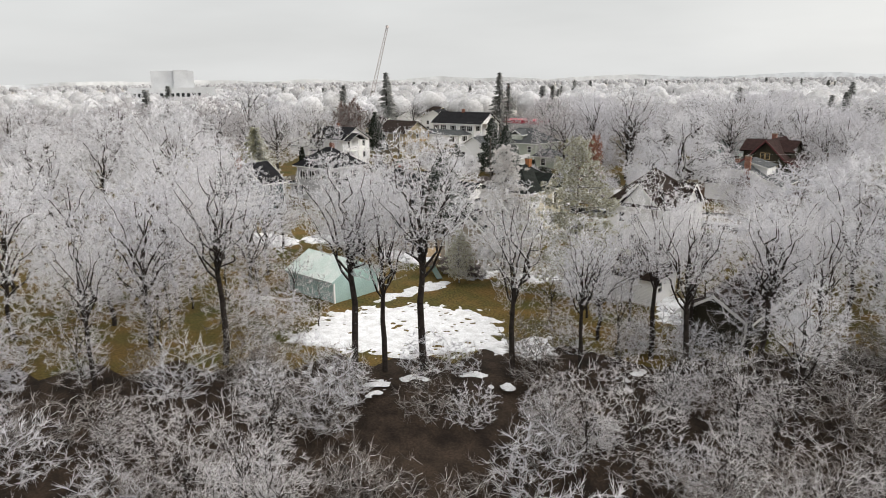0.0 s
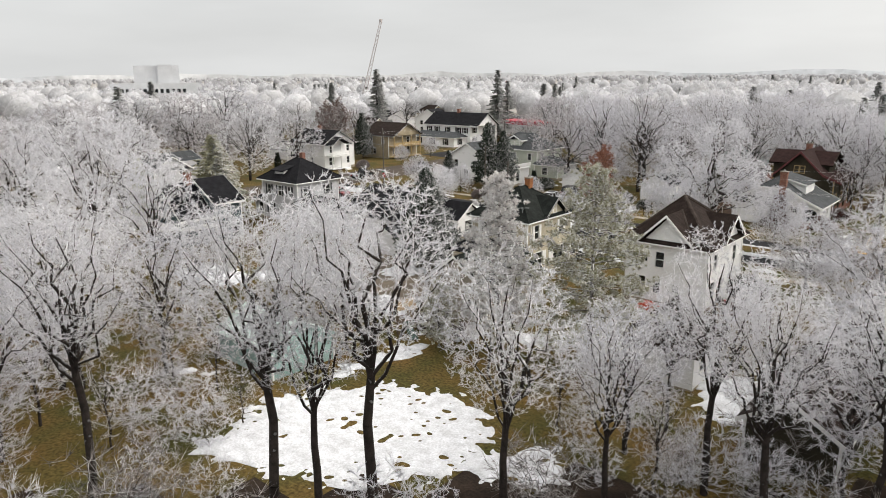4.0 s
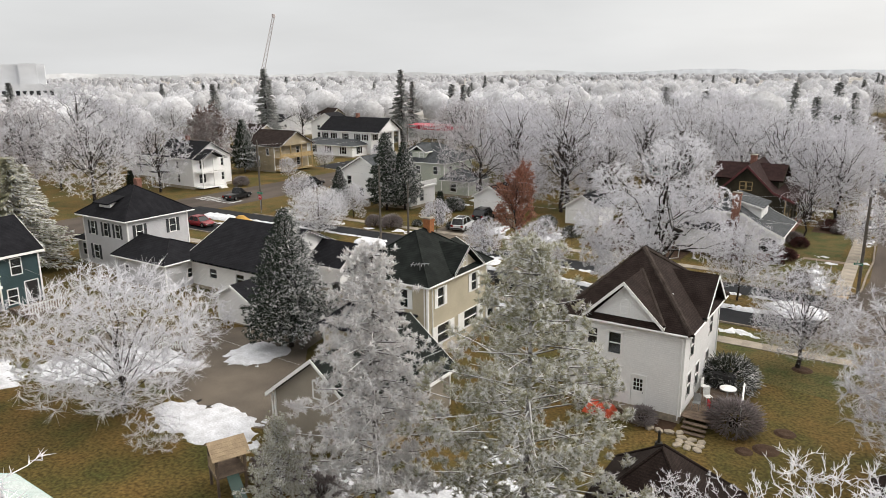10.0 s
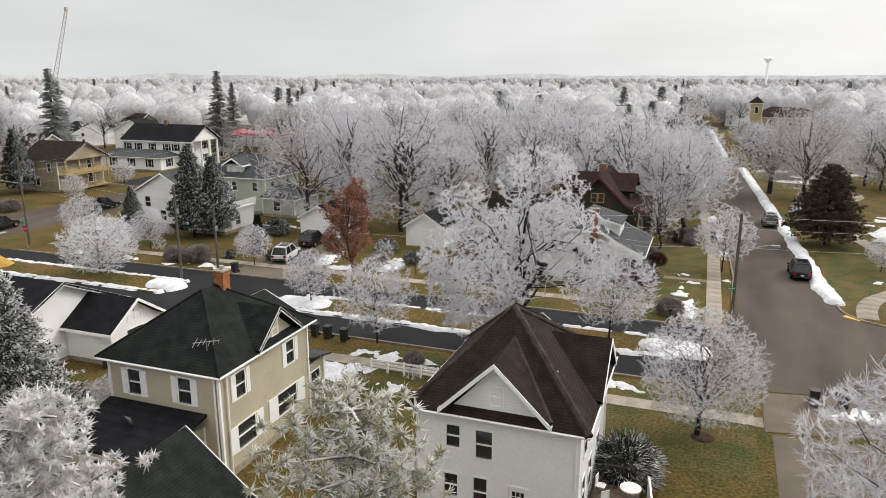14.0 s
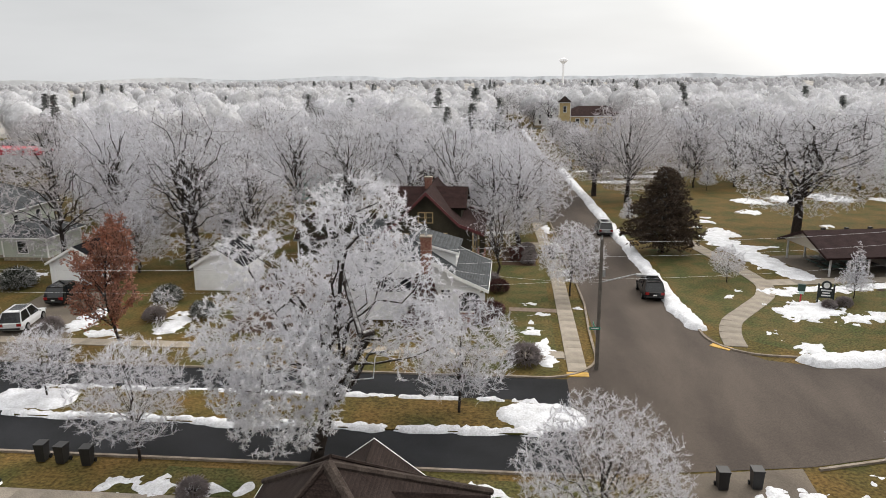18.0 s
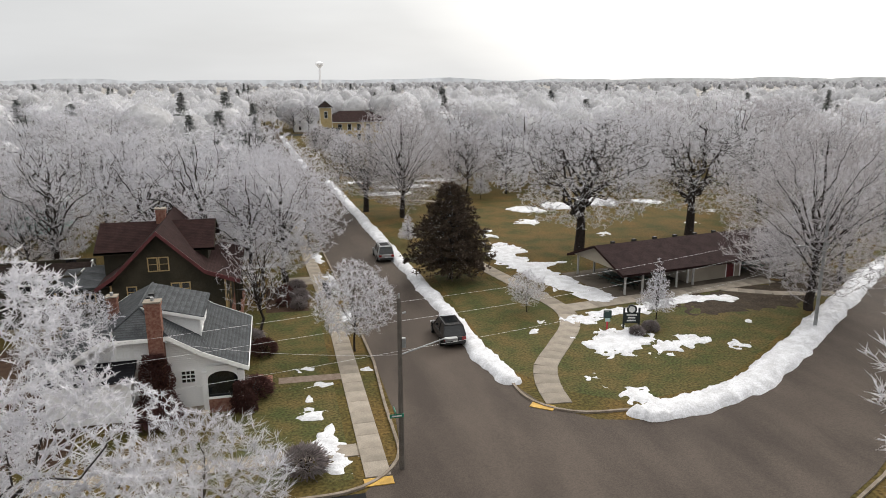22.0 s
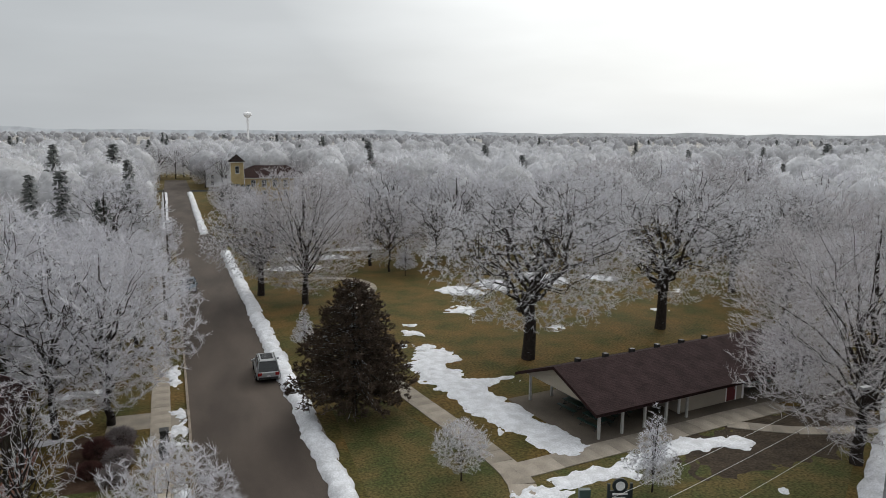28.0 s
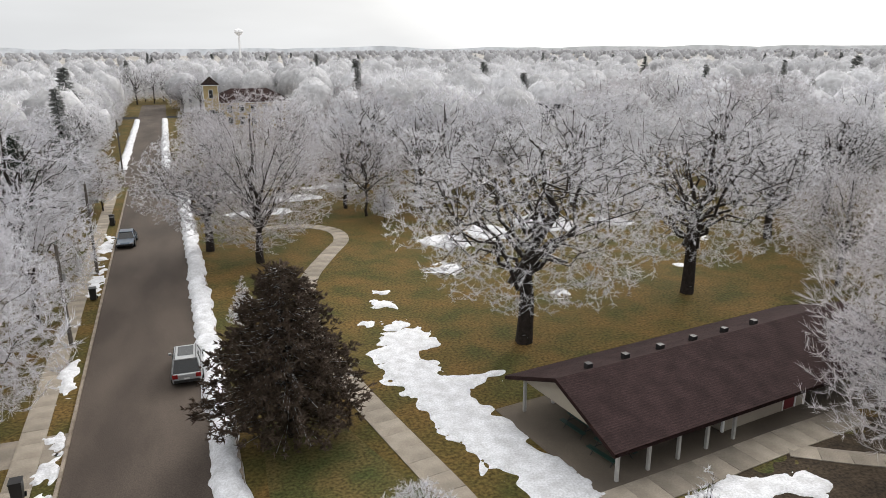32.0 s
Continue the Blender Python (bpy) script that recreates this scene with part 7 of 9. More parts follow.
# -- where the trees stand: kind, x, y, height --
for key, x, y, h in (
        # wooded bank at the start
        ("near0", -40.6, 25.7, 15.4), ("near0", -32.5, 30.7, 15.8), ("near1", -30.8, 32.0, 14), ("near0", -28.2, 33.2, 17.0), ("near1", -23.4, 36.7, 13.6), ("near1", -17.5, 45.4, 13.8), ("near0", -14.4, 43.2, 12.5), ("near1", -20.3, 40.2, 11), ("near0", -10.5, 47, 12.5),
        ("tall0", -48, 24, 13), ("tall2", -55, 30, 13), ("near1", -44, 18, 12), ("tall0", -62, 25, 13), ("tall2", -68, 36, 14), ("tall2", -80, 44, 17.5), ("tall2", -90, 52, 17), ("tall2", -72, 46, 14),
        ("tall2", -98, 44, 16), ("tall0", -58, 42, 10), ("near1", -8, 50, 12), ("tall0", -22.3, 46.5, 9), ("near1", -7, 42, 10.5), ("tall0", -25.5, 50.5, 6.5), ("tall2", -3, 58, 11),
        ("tall0", -2, 53, 15), ("tall0", -12.2, 49.5, 11), ("near1", -16.2, 49.2, 11.5), ("sapling", -19.5, 44.2, 6.5), ("whitebrush", -22.0, 42.6, 2.6), ("sapling", -46.6, 36.6, 6.0), ("sapling", -50.2, 35.4, 6.5), ("whitebrush", -43.4, 33.4, 3.4), ("whitebrush", -40.6, 32.2, 3.0), ("whitebrush", -47.6, 34.0, 2.8), ("sapling", -41.4, 35.0, 4.6), ("whitebrush", -51.6, 39.6, 2.6), ("sapling", -26.4, 46.4, 6.0), ("near1", -21.6, 50.4, 9.5), ("whitebrush", -24.6, 44.8, 2.6), ("sapling", -30.6, 46.8, 4.5), ("whitebrush", -15.6, 47.4, 2.8), ("tall2", -8.5, 62, 14), ("tall1", -6, 68, 14.5), ("tall2", 3, 62, 15), ("tall0", 2, 74, 14), ("tall1", 10, 60, 13), ("tall2", 12, 76, 14), ("tall0", 20, 84, 14),
        ("maple", -14.0, 69.2, 12.4), ("tall0", -13, 62, 12), ("maple", -8.5, 75.5, 15), ("tall2", -4, 84, 11),
        ("tall0", -52, 36, 11), ("sapling", -47, 23.5, 7.5), ("sapling", -50.5, 27, 8.5), ("tall0", -55, 24.5, 11), ("sapling", -54, 31, 8), ("sapling", -44.5, 28.5, 6.5), ("whitebrush", -43, 30.5, 3.2), ("whitebrush", -46.5, 31, 3.6), ("sapling", -58.5, 37.5, 9), ("tall1", -60, 31, 12), ("whitebrush", -50, 34.5, 3.4), ("sapling", -49, 20, 8), ("sapling", -42.5, 22, 6.5), ("whitebrush", -38.5, 27.6, 3.0), ("whitebrush", -35.5, 29.4, 2.6), ("whitebrush", -26.2, 34.8, 2.6), ("tall0", -66, 50, 9),
        # gardens and the boulevard
        ("maple", -22.7, 84.4, 7.6), ("maple", -38.5, 117, 7.5), ("small", -29.5, 98.1, 7.7), ("small", -46.4, 91.2, 6.9), ("small", -56.2, 97.9, 5.0),
        ("russet", -57.0, 108.2, 9.6), ("spread", -81.8, 98.8, 6.4), ("small", -97, 111, 5.6), ("small", -85, 109.5, 5.0), ("small", -69, 107.6, 4.4), ("whitebrush", -88, 107.5, 4.6),
        ("open", -27.8, 128.6, 9.2), ("small", -20.9, 122.6, 6.9), ("maple", -25.6, 143.2, 14), ("maple", -29.6, 155, 13), ("maple", -25.5, 163, 11),
        ("spread", -57.0, 54.6, 9.6), ("whitebrush", -51, 52.6, 3.0), ("whitebrush", -63, 66, 4.2), ("small", -53.5, 72, 4),
        ("pale_pine", -36.9, 54.8, 13.2), ("pine", -29.7, 55.6, 14.2), ("pine", -40.5, 52, 5.4),
        ("blue_spruce", -96, 68, 12.5), ("blue_spruce", -100.5, 71.5, 11),
        ("spruce", -84.5, 116.8, 11.6), ("spruce", -82.2, 118.4, 10.2), ("spruce", -91, 113.5, 6.6), ("cedar", -71.4, 112, 4.8), ("cedar", -60.5, 139, 4.6),
        ("tall0", -71, 134, 18), ("tall1", -61.5, 132, 19), ("tall0", -76, 141, 15), ("tall1", -80, 150, 14), ("tall0", -56, 152, 16), ("maple", -66, 128, 8),
        ("tall1", -47, 146, 15), ("tall0", -40, 152, 14.5), ("tall1", -51, 160, 16), ("tall0", -36, 165, 14), ("tall0", -45, 172, 15), ("tall1", -60, 168, 15), ("tall2", -33, 178, 13), ("tall0", -70, 162, 15), ("mid1", -52, 182, 14),
        ("far_spruce", -33, 176, 16), ("far_spruce", -38, 186, 15), ("spruce", -30.5, 187, 12), ("far_spruce", -29, 205, 16), ("small", -25.5, 205, 7.5), ("cedar", -31, 222, 9),
        # the park
        ("fir", -9.0, 140.2, 9.8), ("small", -5.2, 128.2, 3.8), ("larch", 4.8, 123.6, 5.4), ("oak", 8.5, 147.8, 17), ("oak", 26.3, 152.9, 16.6), ("fan", 19.2, 122.7, 17.6), ("tall1", 28.2, 129, 12), ("maple", 24.5, 132.5, 7),
        ("oak", -12.5, 180.5, 13), ("fan", -7.8, 174.4, 17), ("larch", 8, 187, 6.0), ("larch", -10.4, 156.5, 4.4), ("oak", 60, 171, 14), ("oak", 46, 165, 13), ("mid0", 40, 190, 14), ("mid0", 16, 200, 13), ("mid0", 5, 196, 13), ("mid0", -2, 205, 14),
        ("mid0", 28, 205, 13), ("mid0", 14, 216, 14), ("fan", 40, 150, 11), ("tall0", 52, 148, 13), ("tall0", 36, 140, 12), ("mid2", 58, 155, 13), ("mid0", 75, 160, 14), ("fan", 70, 185, 13),
        # beyond the cross street, to the left of the view
        ("mid0", -173, 120, 20), ("copper", -138.5, 127.5, 14), ("copper", -146, 131, 13), ("far_spruce", -171, 173.6, 22), ("far_spruce", -141, 197, 21.5), ("far_spruce", -176, 180, 19), ("far_spruce", -186, 168, 18), ("far_spruce", -150, 215, 18), ("far_spruce", -132, 216, 17),
        ("spruce", -137, 135, 11), ("small", -126, 148, 5), ("small", -120, 160, 5), ("ball", -122.8, 121.5, 2.1), ("small", -121, 132, 4.4), ("mid0", -185, 140, 14), ("mid0", -155, 150, 13), ("mid0", -126, 202, 14), ("mid0", -110, 190, 15), ("mid2", -100, 165, 15), ("mid0", -92, 178, 15), ("mid0", -150, 112, 12), ("mid1", -128, 60, 14), ("mid1", -140, 78, 12), ("blue_spruce", -106, 62, 9), ("cedar", -126, 101, 5.2)):
    place(key, x, y, h)
place("great", -36.9, 92.2, 15.7, turn=8)
for x, y, h in ((-58, 18, 13), (-70, 22, 14), (-84, 30, 15.5), (-66, 10, 12), (-96, 36, 15), (-80, 16, 14)):
    place("tall2", x, y, h)
place("near_spruce", -56.2, 68.2, 10.8, squash=1.12)

for key, x, y, h in (("ball", -25.4, 106.2, 1.7), ("ball", -75.9, 106.8, 2.1), ("ball", -78.6, 106.4, 1.8), ("hedge_ball", -26.1, 78.2, 2.6), ("ball", -24.6, 72.6, 2.2), ("ball", -29.4, 70.6, 1.2), ("ball", -29.5, 116.2, 1.9), ("red_ball", -33.2, 113.4, 1.5), ("red_ball", -34.6, 113.3, 1.3),
                      ("red_ball", -28.0, 116.4, 1.5), ("red_ball", -27.6, 123.6, 1.4), ("ball", -28.6, 125.4, 1.6), ("ball", -24.6, 139.6, 1.3), ("ball", -24.4, 136.4, 1.3), ("red_ball", -25.8, 138.2, 1.2), ("red_ball", -25.9, 135.4, 1.0), ("ball", -24.6, 134.2, 1.1), ("ball", 1.4, 120.6, 0.9), ("ball", 2.9, 121.2, 1.0), ("ball", -64, 110, 1.4), ("hedge_ball", -68.5, 110.5, 1.2), ("hedge_ball", -73.6, 109.5, 1.0),
                      ("hedge_ball", -93, 112, 1.6), ("hedge_ball", -45.5, 81.6, 1.1), ("ball", -42, 88.2, 1.1), ("ball", -40.3, 54.5, 1.4), ("ball", -31.6, 120.4, 1.0)):
    place(key, x, y, h)

# brush on the bank
rng = random.Random(5)
for k in range(190):
    t, s_ = rng.uniform(-50, 38), rng.uniform(-2.5, 26)
    x, y = -27 + t * 0.75 + s_ * 0.66, 37 + t * 0.66 - s_ * 0.75
    if s_ < 1.5 and -52 < x < -24:
        continue
    place("brush" if rng.random() < 0.7 else "whitebrush", x, y, rng.uniform(2.4, 4.8))
for k in range(120):
    t, s_ = rng.uniform(-58, 38), rng.uniform(1.5, 26)
    if (-24 < t < 6 and s_ < 9) or s_ < 2.5:
        continue
    place("sapling", -27 + t * 0.75 + s_ * 0.66, 37 + t * 0.66 - s_ * 0.75, rng.uniform(4, 8.5))

# trees between the houses and along the park, too many to tell apart
HOUSES = [(-136, 206), (-131, 195), (-128, 186), (-31, 76), (-48, 75), (-44, 62), (-24, 58), (-88, 77), (-71, 80), (-79, 60), (-132, 118), (-136, 143), (-141, 177), (-93, 125), (-85, 122), (-90, 137), (-81, 135), (-69, 125), (-54, 125), (-35, 119), (-36, 134), (-34, 210), (-42, 196),
          (-72, 152), (-58, 176), (-46, 136), (-38, 158), (-84, 168), (10, 250), (30, 262), (-175, 205), (-160, 160), (-150, 122), (-136, 84), (-128, 77), (-157, 168)]


def join_copies(name, label, spots):
    """Copies of the grown trees joined into one thing: (key, x, y, height, turn) each."""
    got = {"trunk": [], "crown": []}
    for key, x, y, h, turn in spots:
        ob, tall = PROTO[key]
        sc, c, sn = h / tall, math.cos(turn), math.sin(turn)
        for o in ob.children:
            me = o.data
            co = np.empty(len(me.vertices) * 3, np.float32)
            me.vertices.foreach_get("co", co)
            co = co.reshape(-1, 3) * sc
            co = np.stack([co[:, 0] * c - co[:, 1] * sn + x, co[:, 0] * sn + co[:, 1] * c + y, co[:, 2] + ground_z(x, y)], 1)
            ix = np.empty(len(me.loops), np.int32)
            me.loops.foreach_get("vertex_index", ix)
            mi = np.empty(len(me.polygons), np.int32)
            me.polygons.foreach_get("material_index", mi)
            base = o.name.split(".")[0]
            if base == "crown":
                tone = (0, 1, 2)[int(key[-1])]
                mi = np.where(mi == 0, tone, 2).astype(np.int32)
            got[base].append((co, ix.reshape(len(me.polygons), -1), mi))
    e = thing(name, label, "trees", kind="stuff")
    for part_name, mats in (("trunk", (BARK,)), ("crown", (FROST, FROST_WHITE, FROST_WARM))):
        n, vs, fs, ms = 0, [], [], []
        for co, f, mi in got[part_name]:
            vs.append(co)
            fs.append(f + n)
            ms.append(mi)
            n += len(co)
        me = raw_mesh(part_name, np.concatenate(vs), np.concatenate(fs), mats[0])
        for m in mats[1:]:
            me.materials.append(m)
        me.polygons.foreach_set("material_index", np.concatenate(ms))
        new(part_name, me).parent = e


def stand(spots):
    """Town trees, each of them a thing: (key, x, y, height, turn)."""
    for key, x, y, h, turn in spots:
        place(key, x, y, h, turn=math.degrees(turn))


rng = random.Random(17)
for x0, x1, y0, y1, n in ((-104, -28, 140, 222, 44), (-2, 110, 186, 240, 34), (56, 110, 120, 186, 11), (-205, -124, 60, 110, 21), (-190, -104, -6, 58, 21), (-205, -150, 105, 215, 10), (-104, -76, 142, 222, 6), (0, 40, 60, 96, 7), (-76, -40, 128, 142, 3), (-100, -34, 222, 262, 16)):
    made = 0
    spots = []
    while made < n:
        x, y = rng.uniform(x0, x1), rng.uniform(y0, y1)
        made += 0.2
        if any(math.hypot(x - a, y - b) < 7 for a, b in HOUSES) or abs(y - 227) < 6 or abs(x - bx(y)) < 11:
            continue
        made += 0.8
        spots.append((rng.choice(("mid0", "mid0", "mid1", "mid2")), x, y, rng.uniform(9, 17), rng.uniform(0, 6.28)))
    if x0 in (-104, -76, 0):
        stand(spots)
    else:
        join_copies("trees", "grove of frosted leafless trees between the houses", spots)


spots = []
for k in range(26):
    y = 236 + 6 * k
    spots.append((rng.choice(("mid0", "mid1")), bx(y) - rng.uniform(10, 15), y, rng.uniform(9, 14), rng.uniform(0, 6.28)))
    if y < 285 or y > 345:
        spots.append((rng.choice(("mid0", "mid2")), bx(y) + rng.uniform(9.5, 15), y, rng.uniform(6, 8.5) if y < 300 else rng.uniform(9, 14), rng.uniform(0, 6.28)))
for x, y in ((-6, 0), (0, 4), (6, 1), (-12, 8), (12, 9), (3, 14), (-4, 16)):
    spots.append(("mid1", bx(402) + x, 404 + y, rng.uniform(11, 15), rng.uniform(0, 6.28)))
join_copies("trees", "rows of frosted trees lining the far end of the street", spots)
for k in range(60):
    x, y = rng.uniform(-104, -44), rng.uniform(109, 140)
    if any(math.hypot(x - a, y - b) < 6.5 for a, b in HOUSES) or (-72 < x < -61 and y < 124):
        continue
    place(rng.choice(("whitebrush", "whitebrush", "ball", "hedge_ball", "small")), x, y, rng.uniform(1.0, 2.6))
for k in range(26):
    x, y = rng.uniform(-70, -40), rng.uniform(46, 90)
    if any(math.hypot(x - a, y - b) < 7 for a, b in HOUSES) or (-66 < x < -46 and 55 < y < 92):
        continue
    place(rng.choice(("whitebrush", "brush", "ball")), x, y, rng.uniform(0.9, 2.2))


def in_view_gap(x, y):
    """Open ground that stays free of woods."""
    if abs(x - bx(y)) < 10 and 90 < y < 352:
        return True
    if -26 < x < 16 and 200 < y < 340:
        return True
    if -122 < x < -106:
        return True
    if -30 < x < 62 and 88 < y < 205:
        return True
    if abs(y - 227) < 7 or abs(y - 345) < 7:
        return True
    if -125 < x < 34 and -40 < y < 168 or math.hypot(x + 14, y - 104) < 128:
        return True
    if -212 < x < -100 and 60 < y < 215:
        return True
    return False


def dome(rings, sides, seed):
    """A lumpy crown of unit size: vertices and four-cornered faces."""
    v, f = [], []
    for j in range(rings + 1):
        el = -0.75 + (math.pi / 2 + 0.75) * j / rings
        for i in range(sides):
            a = 6.2832 * (i + 0.5 * (j % 2)) / sides
            d = Vector((math.cos(a) * math.cos(el), math.sin(a) * math.cos(el), math.sin(el)))
            q = 1 + 0.2 * noise.noise(d * 1.9 + Vector((seed * 3.7, 0, 0))) + 0.14 * noise.noise(d * 4.6 + Vector((0, seed * 2.3, 0)))
            v.append(d * q)
    for j in range(rings):
        for i in range(sides):
            f.append((j * sides + i, j * sides + (i + 1) % sides, (j + 1) * sides + (i + 1) % sides, (j + 1) * sides + i))
    return np.array([tuple(p) for p in v]), np.array(f)


def woods(name, count, r0, r1, a0, a1, spike_n, seed, size=1.0, grain=(7, 12), mass=0):
    """Far frosted woods: lumpy masses of twigs under loose sprays, joined. mass: the haze tone in their colour."""
    rng = random.Random(seed)
    seg, rods, mv, mf = [], [], [], []
    forms = [dome(*grain, k) for k in range(9)]
    made, base = 0, 0
    while made < count:
        r = math.sqrt(rng.uniform(r0 * r0, r1 * r1))
        a = radians(rng.uniform(a0, a1))
        x, y = -15 - r * math.sin(a), 60 + r * math.cos(a)
        if in_view_gap(x, y) or noise.noise(Vector((x * 0.012, y * 0.012, 4.0))) < -0.25:
            made += 0.25
            continue
        made += 1
        h = rng.uniform(9.5, 16)
        w = h * rng.uniform(0.4, 0.56)
        rods.append((x, y, -0.3, x, y, h * 0.6, 0.2, 0.1))
        v, f = forms[rng.randrange(9)]
        t = rng.uniform(0, 6.28)
        c, sn = math.cos(t), math.sin(t)
        mv.append(np.stack([(v[:, 0] * c - v[:, 1] * sn) * w * 0.78 + x, (v[:, 0] * sn + v[:, 1] * c) * w * 0.78 + y, v[:, 2] * h * 0.38 + h * 0.54], 1))
        mf.append(f + base)
        base += len(v)
        for k in range(spike_n):
            i = rng.randrange(len(v))
            d = Vector(v[i])
            p = Vector(mv[-1][i]) + Vector((rng.gauss(0, 0.5), rng.gauss(0, 0.5), rng.gauss(0, 0.4)))
            e = p + (d + Vector((rng.gauss(0, 0.6), rng.gauss(0, 0.6), rng.gauss(0.2, 0.5)))).normalized() * rng.uniform(0.6, 1.5) * size
            seg.append((*p, *e, 0.1 * size, 0.0))
    e = thing(name, "wide frosted leafless woods, distance haze put into their colour", "woods", kind="stuff")
    v, f = spokes(rods, 4)
    new("trunks", raw_mesh("trunks", v, f, BARK_PALE)).parent = e
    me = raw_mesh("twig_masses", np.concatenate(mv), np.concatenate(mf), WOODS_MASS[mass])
    me.polygons.foreach_set("use_smooth", np.ones(len(me.polygons), bool))
    new("twig_masses", me).parent = e
    v, f = spikes(seg)
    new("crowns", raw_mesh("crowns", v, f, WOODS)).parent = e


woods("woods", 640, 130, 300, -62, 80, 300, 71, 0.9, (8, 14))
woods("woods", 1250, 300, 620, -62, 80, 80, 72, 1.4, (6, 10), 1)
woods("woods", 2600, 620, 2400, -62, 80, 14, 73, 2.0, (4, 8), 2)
rng = random.Random(9)
for k in range(120):
    r, a = math.sqrt(rng.uniform(180 ** 2, 700 ** 2)), radians(rng.uniform(-58, 76))
    x, y = -15 - r * math.sin(a), 60 + r * math.cos(a)
    if not in_view_gap(x, y):
        place("far_spruce", x, y, rng.uniform(12, 18), squash=rng.uniform(1.1, 1.8))


# ---- picnic shelter ----
def shelter():
    h = thing("picnic_shelter", "open picnic shelter with low brown gable roof", "shelter", at=(4.9, 134.6, 0), turn=9.5)
    L, W, e, r = 22.5, 3.95, 2.2, 4.05
    gable_roof(h, "x", -0.9, L + 0.6, -W - 0.75, W + 0.75, e, r, ROOF_SHELTER, ROOF_RED)
    gable_wall(h, "W", -0.3, [(-W - 0.5, e), (W + 0.5, e), (0, r - 0.2)], TAN_SIDING)
    gable_wall(h, "E", L, [(-W - 0.5, e), (W + 0.5, e), (0, r - 0.2)], TAN_SIDING)
    part("floor_slab", boxes((-1.4, L + 0.8, -W - 1.2, W + 1.0, -0.1, 0.05)), DIRT, h)
    for k in range(12):
        if 4 < k < 9:
            continue
        for y in (-W, W):
            x = k * L / 11
            part("post", boxes((x - 0.08, x + 0.08, y - 0.08, y + 0.08, 0.05, e)), GREY_POST, h)
    part("beam", boxes((-0.2, L, -W - 0.1, -W + 0.1, e - 0.02, e + 0.14), (-0.2, L, W - 0.1, W + 0.1, e - 0.02, e + 0.14)), WHITE_TRIM, h)
    four_walls(h, 8.2, 15.0, -3.2, 3.4, 0.05, 2.4, TAN_SIDING, [], [("S", 13.7, 0.06, 1.0, 2.0, DOOR_RED, False)], stone=None)
    part("sign_plate", boxes((12.0, 12.7, -3.24, -3.205, 1.75, 2.05)), WHITE_PAINT, h, "small white notice plate")
    for k in range(6):
        part("roof_vent", boxes((1.5 + 2.6 * k, 1.85 + 2.6 * k, 0.35, 0.7, r - 0.25, r + 0.1)), BLACK_PLASTIC, h)


def picnic_table(x, y, turn):
    t = thing("picnic_table", "dark green picnic table with attached benches", "table", "picnic tables", at=(x, y, 0.06), turn=turn)
    part("tabletop", boxes((-0.95, 0.95, -0.38, 0.38, 0.72, 0.77)), DARK_GREEN_PAINT, t)
    for s in (-1, 1):
        part("bench", boxes((-0.95, 0.95, s * 0.75 - 0.14, s * 0.75 + 0.14, 0.43, 0.48)), DARK_GREEN_PAINT, t)
        part("leg_frame", tubes(((s * 0.7, -0.8, 0.02), (s * 0.7, -0.25, 0.72), 0.03), ((s * 0.7, 0.8, 0.02), (s * 0.7, 0.25, 0.72), 0.03), ((s * 0.7, -0.8, 0.42), (s * 0.7, 0.8, 0.42), 0.03)), BLACK_PLASTIC, t)


shelter()
for lx, ly, tt in ((1.2, -2.2, 95), (1.6, 0.6, 92), (3.6, -1.4, 95), (3.4, 2.0, 92), (6.0, 1.0, 90), (17.2, -1.8, 95), (17.5, 1.6, 90), (19.8, -1.6, 92), (19.6, 1.8, 88)):
    c, s = math.cos(radians(9.5)), math.sin(radians(9.5))
    picnic_table(4.9 + lx * c - ly * s, 134.6 + lx * s + ly * c, tt + 9.5)


